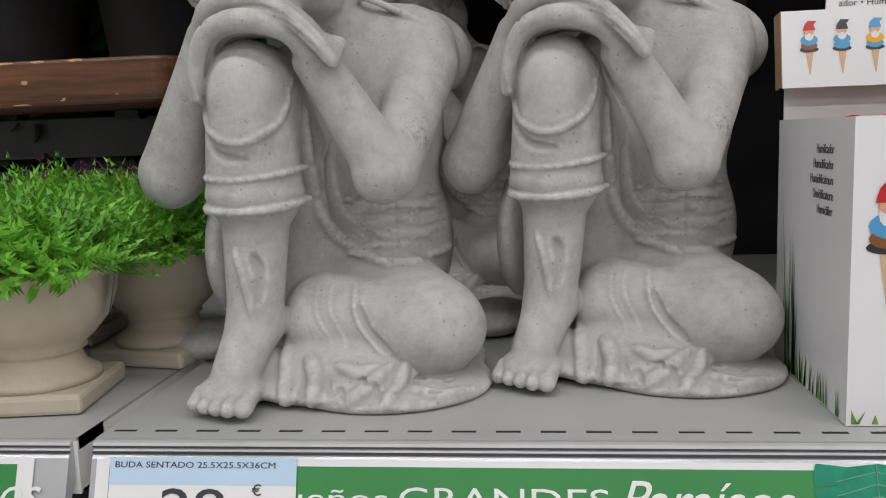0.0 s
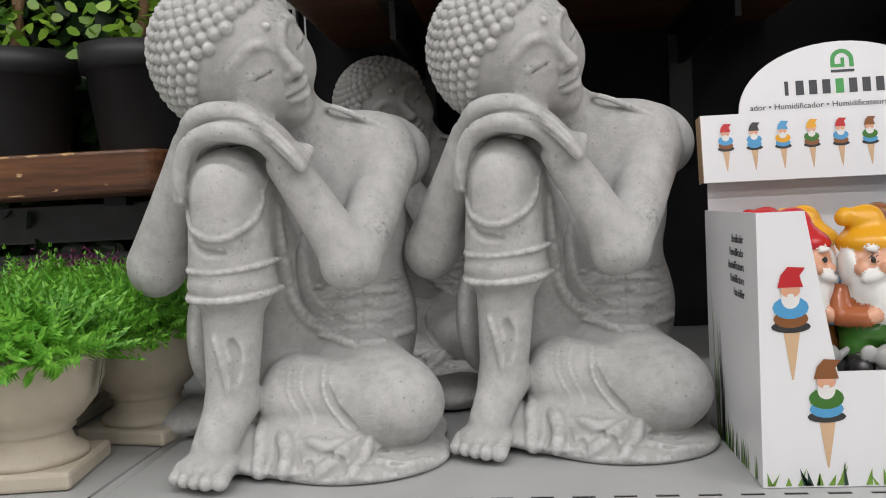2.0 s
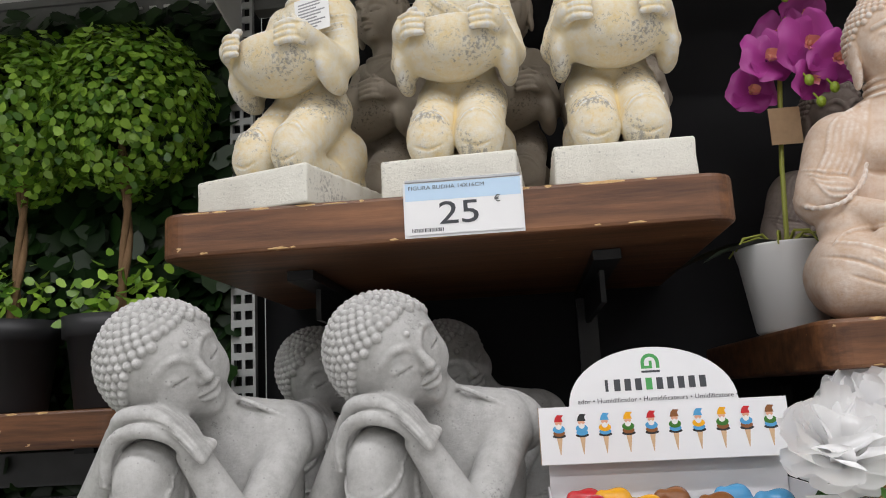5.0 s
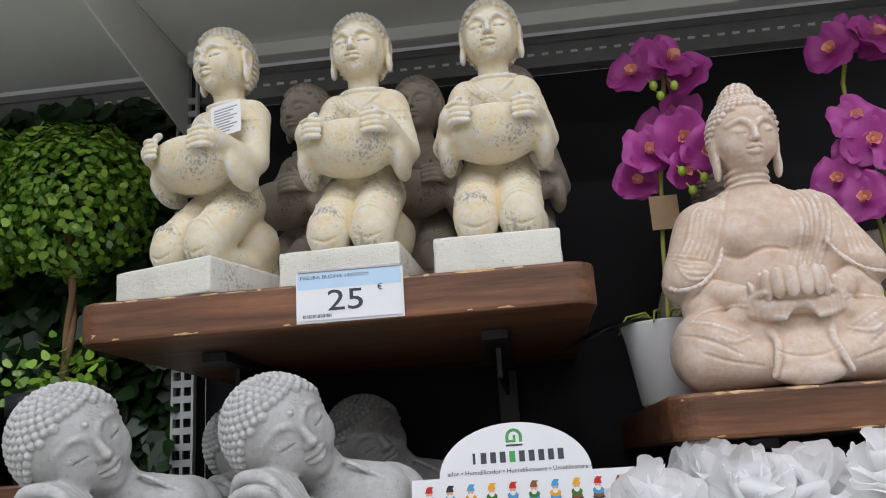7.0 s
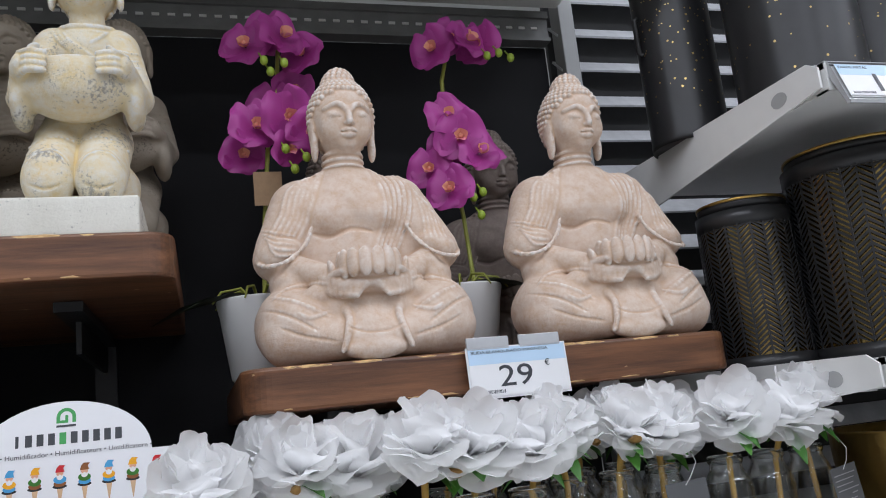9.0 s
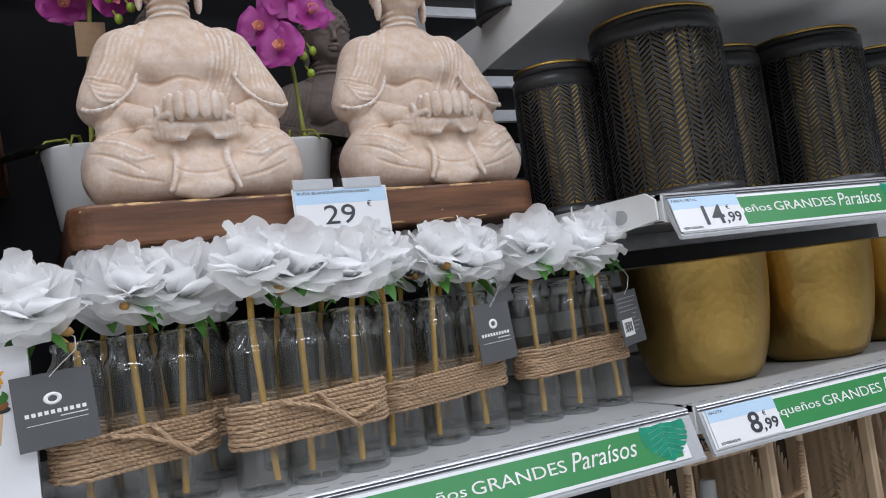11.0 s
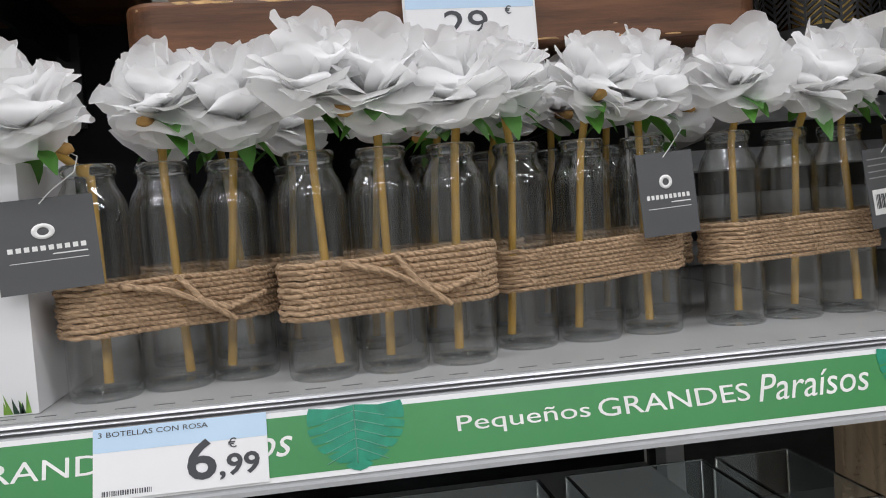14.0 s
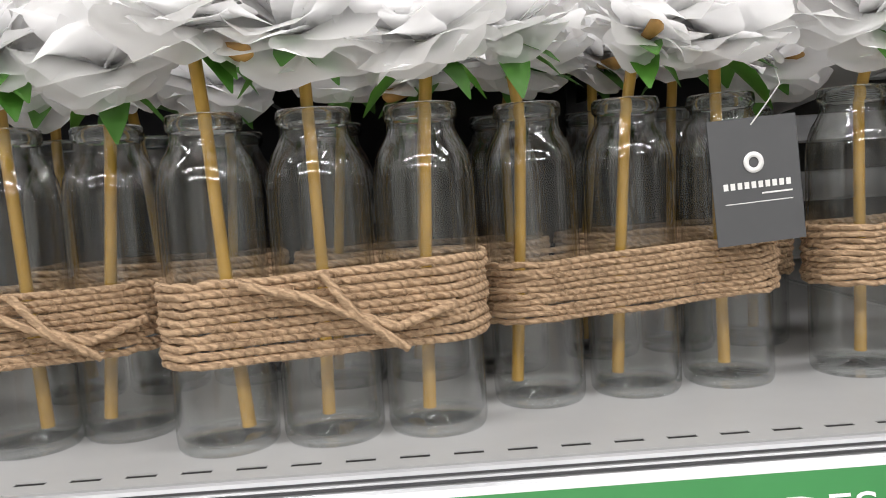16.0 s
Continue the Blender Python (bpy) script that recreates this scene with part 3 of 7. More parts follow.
def sleeping_statue():
    """A seated figure that rests its head on both hands over a raised knee."""
    cl = Clay((-0.07, 0.0, -0.004), (0.235, 0.275, 0.378), 0.0013)
    # ground cloth: a thin uneven sheet
    cl.ell((0.112, 0.14, 0.008), (0.094, 0.1, 0.014), k=0.006)
    cl.ell((0.14, 0.098, 0.004), (0.072, 0.062, 0.011), rot=(0, 0, -8), k=0.004)
    cl.ell((0.182, 0.1, 0.004), (0.03, 0.042, 0.0085), k=0.004)
    # torso and the robe wall behind the shin
    cl.ell((0.128, 0.188, 0.09), (0.053, 0.054, 0.075), k=0.012)
    cl.ell((0.122, 0.174, 0.175), (0.056, 0.046, 0.075), k=0.014)
    cl.ell((0.118, 0.165, 0.218), (0.06, 0.038, 0.034), k=0.014)
    cl.ell((0.136, 0.142, 0.198), (0.03, 0.014, 0.034), rot=(0, 12, 0), k=0.012)
    cl.ell((0.068, 0.165, 0.09), (0.045, 0.056, 0.1), k=0.012)
    cl.ell((0.022, 0.158, 0.088), (0.016, 0.05, 0.05), k=0.006)
    # folded leg: a smooth full thigh and knee
    cl.cap((0.12, 0.17, 0.052), (0.172, 0.102, 0.041), 0.044, 0.0335, k=0.006)
    cl.ell((0.174, 0.094, 0.041), (0.036, 0.036, 0.0315), rot=(0, 0, -20), k=0.004)
    cl.cap((0.165, 0.09, 0.037), (0.118, 0.106, 0.046), 0.0275, 0.026, k=0.006)
    # cloth that falls between shin and thigh
    cl.ell((0.1, 0.108, 0.042), (0.03, 0.034, 0.034), rot=(24, 0, 0), k=0.008)
    cl.ell((0.115, 0.078, 0.018), (0.045, 0.028, 0.018), rot=(20, 0, -6), k=0.006)
    cl.ell((0.146, 0.068, 0.012), (0.022, 0.02, 0.0125), rot=(0, -14, 24), k=0.003)
    cl.ell((0.128, 0.06, 0.008), (0.02, 0.018, 0.0095), rot=(0, 10, -18), k=0.002)
    # raised leg: thigh, knee, rolled trouser, shin, foot
    cl.cap((0.066, 0.095, 0.196), (0.09, 0.18, 0.075), 0.0305, 0.045, k=0.01)
    cl.cap((0.0645, 0.082, 0.136), (0.066, 0.083, 0.196), 0.0305, 0.0285, k=0.004)
    cl.ell((0.066, 0.08, 0.2), (0.0265, 0.0285, 0.029), k=0.004)
    cl.ell((0.065, 0.0575, 0.184), (0.017, 0.009, 0.03), k=0.008)
    cl.cap((0.06, 0.078, 0.048), (0.064, 0.083, 0.13), 0.0172, 0.0225, k=0.004)
    cl.ell((0.0645, 0.083, 0.133), (0.0315, 0.0315, 0.0125), k=0.0025)
    cl.rope([(0.032, 0.09, 0.1275), (0.04, 0.0625, 0.1245), (0.064, 0.0515, 0.1235), (0.089, 0.062, 0.1255), (0.0975, 0.09, 0.1285)], 0.0022, k=0.0015)
    cl.rope([(0.033, 0.09, 0.1465), (0.041, 0.0625, 0.144), (0.065, 0.052, 0.143), (0.089, 0.062, 0.146), (0.097, 0.09, 0.149)], 0.0018, k=0.0012)
    cl.cap((0.06, 0.078, 0.05), (0.054, 0.052, 0.0225), 0.0178, 0.0145, k=0.006)
    cl.ell((0.0515, 0.05, 0.0115), (0.0205, 0.024, 0.0118), k=0.004)
    cl.ell((0.062, 0.085, 0.016), (0.017, 0.022, 0.016), k=0.006)
    for i in range(5):
        x = 0.0345 + 0.0083 * i
        y = 0.0215 + 0.003 * abs(i - 3) ** 1.2
        cl.cap((x + 0.001, 0.042, 0.0135), (x, y, 0.009), 0.0047, 0.0049 + 0.0012 * (i == 4), k=0.0006)
    cl.fold([(0.055, 0.098), (0.06, 0.08), (0.064, 0.058)], (0.0022, 0.0012), k=0.003, sink=0.6)
    cl.fold([(0.068, 0.094), (0.071, 0.082), (0.068, 0.066)], (0.0034, 0.0016), k=0.003, cut=True)
    cl.ell((-0.012, 0.19, 0.012), (0.03, 0.045, 0.0145), k=0.004)
    for i in range(3):
        cl.ell((-0.038 + 0.003 * i, 0.162 + 0.008 * i, 0.008), (0.008, 0.005, 0.006), k=0.001)
    # arms: slim, with a clear bend at the elbow
    cl.ell((0.158, 0.162, 0.224), (0.033, 0.032, 0.033), k=0.01)
    cl.cap((0.17, 0.152, 0.214), (0.1515, 0.09, 0.146), 0.0215, 0.0185, k=0.006)
    cl.cap((0.15, 0.087, 0.1445), (0.11, 0.074, 0.214), 0.0188, 0.0135, k=0.003)
    cl.ell((0.1475, 0.086, 0.142), (0.02, 0.0185, 0.0175), k=0.004)
    cl.cap((0.045, 0.17, 0.213), (0.0, 0.112, 0.15), 0.024, 0.021, k=0.008)
    cl.cap((-0.003, 0.11, 0.148), (0.038, 0.088, 0.232), 0.0208, 0.0135, k=0.005)
    cl.ell((-0.004, 0.11, 0.144), (0.0205, 0.021, 0.0215), k=0.004)
    # lower hand: from the near forearm over the knee, fingers hanging on the far side
    for j in range(5):
        o = 0.0088 * j
        cl.rope([(0.111, 0.071 + 0.3 * o, 0.216), (0.098, 0.0575 + o, 0.2315), (0.073, 0.051 + o, 0.2375), (0.0515, 0.0535 + o, 0.2315), (0.0405, 0.059 + o, 0.213), (0.037, 0.063 + o, 0.193 + 0.004 * j)], (0.0074, 0.0034), k=0.0035)
    # upper hand: laid across the first, fingertips over the near wrist
    for j in range(5):
        o = 0.0088 * j
        cl.rope([(0.035, 0.086 + 0.2 * o, 0.231), (0.052, 0.063 + o, 0.2475), (0.076, 0.056 + o, 0.2505), (0.099, 0.052 + o, 0.2405), (0.115, 0.0515 + 0.7 * o, 0.2255), (0.1265, 0.054 + 0.6 * o, 0.211 + 0.003 * j)], (0.0076, 0.0034), k=0.0035)
    cl.fold([(0.107, 0.2335), (0.09, 0.2425), (0.07, 0.2445), (0.052, 0.239), (0.043, 0.226)], 0.0014, k=0.0008, cut=True)
    for j in range(3):
        cl.fold([(0.094 + 0.006 * j, 0.2385 + 0.004 * j), (0.108 + 0.005 * j, 0.228 + 0.0035 * j), (0.121 + 0.003 * j, 0.2155 + 0.003 * j)], 0.0008, k=0.0008, cut=True)
    # hem over the knee and the pleat behind the shin
    cl.fold([(0.0385, 0.205), (0.0415, 0.183), (0.052, 0.17), (0.066, 0.1655), (0.08, 0.17), (0.0905, 0.183), (0.094, 0.205)], 0.0022, k=0.0016)
    cl.fold([(0.04, 0.172), (0.052, 0.159), (0.07, 0.155)], 0.0014, k=0.003, cut=True)
    # long robe edge that swings from the knee round the lap
    cl.fold([(0.098, 0.185), (0.0975, 0.15), (0.0985, 0.12), (0.106, 0.1), (0.122, 0.086), (0.145, 0.079)], 0.0032, k=0.003)
    cl.fold([(0.108, 0.165), (0.107, 0.13), (0.112, 0.108), (0.126, 0.096)], 0.0028, k=0.004, cut=True)
    cl.fold([(0.112, 0.087), (0.14, 0.0815), (0.17, 0.0815), (0.186, 0.085)], 0.0026, k=0.003)
    # waist wraps, cracked and creased
    for j, z in enumerate((0.0895, 0.097, 0.1075, 0.117)):
        x = 0.112 + 0.008 * (j % 2)
        cl.fold([(x, z + 0.0065), (x + 0.02, z + 0.003 + 0.0015 * (j % 3)), (x + 0.042, z + 0.0045), (0.178, z + 0.0075)], 0.0013, k=0.0012, cut=True)
        cl.fold([(x + 0.012, z + 0.0005), (x + 0.03, z + 0.0015), (x + 0.046, z - 0.001)], 0.0018, k=0.004, sink=0.8)
    cl.fold([(0.147, 0.126), (0.146, 0.104), (0.148, 0.082)], 0.0012, k=0.0006, cut=True)
    rc = random.Random(12)
    for j in range(46):
        x, z, d = rc.uniform(0.108, 0.172), rc.uniform(0.086, 0.13), rc.uniform(0.004, 0.014)
        cl.fold([(x, z), (x + d / 2, z + rc.uniform(-0.002, 0.002)), (x + d, z + rc.uniform(-0.003, 0.003))], rc.uniform(0.0007, 0.0015), k=0.0006, cut=j % 4 != 0, steps=3)
    # cloth lines between shin and thigh, ruffled hem
    for o in (0.0, 0.009):
        cl.fold([(0.1 + o, 0.072), (0.1015 + o, 0.055), (0.112 + o, 0.034)], 0.0013, k=0.0012)
    cl.fold([(0.124, 0.07), (0.128, 0.052), (0.142, 0.034), (0.15, 0.03)], 0.0018, k=0.0015)
    cl.fold([(0.128, 0.06), (0.136, 0.044), (0.152, 0.029)], 0.0024, k=0.002, cut=True)
    for pts, w in (([(0.078, 0.034), (0.084, 0.018), (0.088, 0.004)], 0.004), ([(0.098, 0.03), (0.105, 0.018), (0.104, 0.005)], 0.0045), ([(0.118, 0.026), (0.132, 0.021), (0.144, 0.024)], 0.0034), ([(0.124, 0.006), (0.138, 0.013), (0.152, 0.025)], 0.0042), ([(0.15, 0.006), (0.157, 0.014), (0.16, 0.024)], 0.0038), ([(0.16, 0.012), (0.182, 0.008), (0.202, 0.007)], 0.003)):
        cl.fold(pts, w, k=0.0022, sink=0.35)
    for pts in ([(0.094, 0.026), (0.097, 0.014), (0.094, 0.004)], [(0.112, 0.02), (0.116, 0.012), (0.122, 0.014), (0.126, 0.008)], [(0.132, 0.018), (0.142, 0.017), (0.146, 0.01)], [(0.165, 0.016), (0.176, 0.012), (0.19, 0.012)]):
        cl.fold(pts, (0.0016, 0.0026), k=0.001, cut=True)
    for j in range(26):
        x, z = rc.uniform(0.08, 0.205), rc.uniform(0.002, 0.012)
        cl.fold([(x, z), (x + rc.uniform(0.003, 0.008), z + rc.uniform(-0.003, 0.003))], rc.uniform(0.001, 0.0022), k=0.0006, cut=j % 3 > 0, steps=2)
    # robe over the far shoulder: a thin laid-on sheet with a rolled edge
    cl.ell((0.136, 0.165, 0.236), (0.047, 0.031, 0.024), rot=(0, 18, 0), k=0.01)
    cl.ell((0.163, 0.178, 0.226), (0.038, 0.03, 0.031), rot=(0, 20, 0), k=0.0015)
    cl.rope([(0.116, 0.145, 0.2625), (0.132, 0.136, 0.2595), (0.152, 0.136, 0.2505), (0.174, 0.142, 0.2385), (0.186, 0.15, 0.2245), (0.187, 0.16, 0.208)], (0.0021, 0.0026), k=0.001)
    # neck and the head leaning on the hands
    cl.cap((0.112, 0.158, 0.232), (0.088, 0.13, 0.272), 0.024, 0.025, k=0.008)
    B = frame_of((0.82, -0.54, -0.1), (-0.6, -0.25, 0.76))
    head(cl, (0.062, 0.114, 0.298), 0.0575, B, curl=0.0047, ears=False, hairline=-0.06, dims=(0.9, 1.02, 0.95))
    cl.rough(0.00022, 0.03, 3)
    cl.floor_cut(0.0)
    return cl.mesh("sleeping_statue", [CONCRETE])


def lotus_statue():
    """A cross-legged figure holding a lotus cup."""
    cl = Clay((-0.14, -0.115, -0.003), (0.14, 0.085, 0.388), 0.0014)
    # crossed legs: broad smooth knees, shins meeting in front
    for s in (-1, 1):
        cl.ell((0.08 * s, -0.024, 0.046), (0.044, 0.058, 0.045), rot=(0, 14 * s, -18 * s), k=0.006)
        cl.cap((0.088 * s, -0.042, 0.034), (0.02 * s, -0.078, 0.024), 0.033, 0.02, k=0.006)
        cl.cap((0.045 * s, 0.02, 0.065), (0.084 * s, -0.024, 0.058), 0.038, 0.034, k=0.01)
        cl.ell((0.055 * s, -0.058, 0.076), (0.024, 0.014, 0.013), rot=(0, 18 * s, 16 * s), k=0.004)
    cl.ell((0, 0.0, 0.03), (0.1, 0.072, 0.036), k=0.012)
    # trunk: narrow waist, wide sloping shoulders
    cl.ell((-0.002, 0.014, 0.12), (0.056, 0.047, 0.07), k=0.012)
    cl.ell((-0.006, 0.012, 0.185), (0.062, 0.042, 0.048), k=0.012)
    cl.ell((-0.007, 0.018, 0.224), (0.044, 0.03, 0.022), k=0.014)
    for s in (-1, 1):
        cl.ell((-0.006 + 0.026 * s, -0.014, 0.176), (0.027, 0.019, 0.022), k=0.008)
        cl.ell((-0.006 + 0.054 * s, 0.014, 0.198), (0.031, 0.033, 0.03), k=0.012)
        cl.cap((-0.006 + 0.062 * s, 0.012, 0.19), ((0.091 + 0.003 * (s < 0)) * s, -0.002, 0.132), 0.034, 0.029, k=0.01)
        cl.ell((0.058 * s, 0.012, 0.135), (0.036, 0.034, 0.055), k=0.01)
        cl.ell((0.07 * s, -0.012, 0.098), (0.036, 0.034, 0.024), k=0.008)
        cl.cap((0.086 * s, -0.014, 0.118), (0.03 * s, -0.072, 0.09), 0.018, 0.0115, k=0.004)
        # loose sleeve that ends over the forearm
        cl.ell((0.09 * s, -0.008, 0.132), (0.029, 0.031, 0.022), rot=(0, 24 * s, 0), k=0.003)
        cl.rope([(0.12 * s, 0.004, 0.135), (0.112 * s, -0.03, 0.118), (0.086 * s, -0.042, 0.12), (0.064 * s, -0.034, 0.14), (0.055 * s, -0.03, 0.16)], (0.0022, 0.0018), k=0.003)
        # cupped hands
        for j in range(4):
            cl.rope([(0.05 * s, -0.066, 0.094 - 0.0045 * j), (0.032 * s, -0.084, 0.086 - 0.0045 * j), ((0.008 + 0.003 * j) * s, -0.094, 0.0805 - 0.004 * j)], (0.0042, 0.003), k=0.0022)
        cl.cap((0.04 * s, -0.076, 0.094), (0.03 * s, -0.093, 0.096), 0.0048, 0.0036, k=0.002)
    # apron of cloth between the legs
    cl.ell((-0.002, -0.082, 0.03), (0.032, 0.017, 0.034), rot=(-24, 0, 0), k=0.004)
    cl.ell((-0.002, -0.092, 0.012), (0.034, 0.013, 0.0125), k=0.003)
    cl.ell((0, -0.062, 0.058), (0.05, 0.022, 0.026), k=0.01)
    for s in (-1, 1):
        cl.rope([(0.03 * s, -0.07, 0.062), (0.027 * s, -0.089, 0.045), (0.031 * s, -0.098, 0.026), (0.037 * s, -0.099, 0.01)], (0.003, 0.0018), k=0.004)
        cl.fold([(s * 0.116, 0.066), (s * 0.092, 0.056), (s * 0.06, 0.036)], (0.0012, 0.0022), k=0.0015, cut=True)
        cl.fold([(s * 0.106, 0.08), (s * 0.078, 0.068), (s * 0.046, 0.05)], (0.0014, 0.0026), k=0.002)
        cl.fold([(s * 0.098, 0.042), (s * 0.074, 0.031), (s * 0.042, 0.022)], (0.001, 0.0018), k=0.0015, cut=True)
        cl.fold([(s * 0.046, 0.056), (s * 0.066, 0.05), (s * 0.078, 0.056)], 0.0018, k=0.002)
        cl.fold([(s * 0.046, 0.086), (s * 0.066, 0.091), (s * 0.09, 0.086), (s * 0.104, 0.076)], 0.0022, k=0.0015)
    cl.fold([(-0.03, 0.036), (-0.01, 0.029), (0.012, 0.029), (0.028, 0.035)], 0.0014, k=0.0016, cut=True)
    # robe: a pleated sash over one shoulder, a drape over the other
    for j in range(6):
        o = 0.0062 * j
        cl.fold([(0.022 + o, 0.236 - 0.2 * o), (0.0315 + 1.05 * o, 0.205), (0.0305 + 0.95 * o, 0.168), (0.0145 + 0.9 * o, 0.126 + 0.1 * o)], 0.0022 if j else 0.0034, k=0.0028, sink=0.6)
        cl.fold([(0.0252 + o, 0.232 - 0.2 * o), (0.0346 + 1.05 * o, 0.205), (0.0334 + 0.95 * o, 0.168), (0.018 + 0.9 * o, 0.13)], 0.0012, k=0.0008, cut=True)
    for j in range(6):
        o = 0.0066 * j
        cl.fold([(-0.034 - 0.5 * o, 0.236 - 0.25 * o), (-0.0475 - 0.9 * o, 0.208), (-0.0575 - 0.95 * o, 0.176), (-0.07 - 1.0 * o, 0.15 + 0.1 * o)], 0.0021 if j else 0.0032, k=0.0028, sink=0.6)
    for j in range(5):
        o = 0.008 * j
        cl.fold([(0.064 + 0.5 * o, 0.212 - 0.7 * o), (0.076 + 0.55 * o, 0.18 - 0.4 * o), (0.076 + 0.75 * o, 0.14)], 0.0019, k=0.0015)
        cl.fold([(-0.112 + 0.002 * j, 0.165 - 0.006 * j), (-0.095, 0.156 - 0.007 * j), (-0.074, 0.152 - 0.006 * j)], 0.0015, k=0.0015)
    cl.fold([(-0.056, 0.156), (-0.034, 0.1505), (-0.008, 0.157), (0.014, 0.153)], 0.0016, k=0.003, cut=True)
    # lotus cup
    cl.ell((-0.001, -0.08, 0.082), (0.034, 0.018, 0.009), k=0.006)
    cl.ell((0, -0.079, 0.099), (0.032, 0.026, 0.018), k=0.002)
    for j in range(14):
        a = 2 * math.pi * j / 14
        cl.ell((0.031 * math.cos(a), -0.08 + 0.0245 * math.sin(a), 0.103), (0.0078, 0.0052, 0.0165), rot=(0, 0, math.degrees(a) + 90), k=0.0012)
    for s in (-1, 1):
        cl.ell((0.0395 * s, -0.074, 0.1), (0.0045, 0.008, 0.0125), rot=(0, 16 * s, 0), k=0.0006)
    cl.ell((0, -0.08, 0.124), (0.0255, 0.019, 0.015), k=0.001, cut=True)
    # ringed neck and head
    cl.cap((-0.009, 0.01, 0.22), (-0.009, 0.004, 0.268), 0.0245, 0.021, k=0.006)
    for z in (0.2385, 0.2465, 0.2545):
        cl.rope([(-0.009 + 0.024 * math.sin(a), 0.008 - 0.0238 * math.cos(a), z) for a in [math.radians(q) for q in range(-130, 131, 26)]], 0.0019, k=0.001)
    B = frame_of((0.12, -1, -0.17), (0, 0, 1))
    head(cl, (-0.008, 0.002, 0.3015), 0.0445, B, curl=0.0036, knot=0.3, ears=False, bead=False, hairline=-0.04, dims=(0.85, 0.97, 1.05))
    for s in (-1, 1):
        q = np.array((-0.008, 0.002, 0.3015)) + B @ np.array((0.0362 * s, 0.004, -0.016))
        cl.ell(q, (0.0042, 0.0105, 0.021), basis=B, k=0.002)
        cl.ell(q + np.array((0.001 * s, -0.002, -0.022)), (0.0048, 0.0085, 0.0165), basis=B, k=0.003)
        cl.ell(q + np.array((0.0035 * s, -0.003, 0.0)), (0.002, 0.0055, 0.013), basis=B, k=0.001, cut=True)
    cl.rough(0.00028, 0.02, 5)
    cl.floor_cut(0.0)
    return cl.mesh("lotus_statue", [TAN])


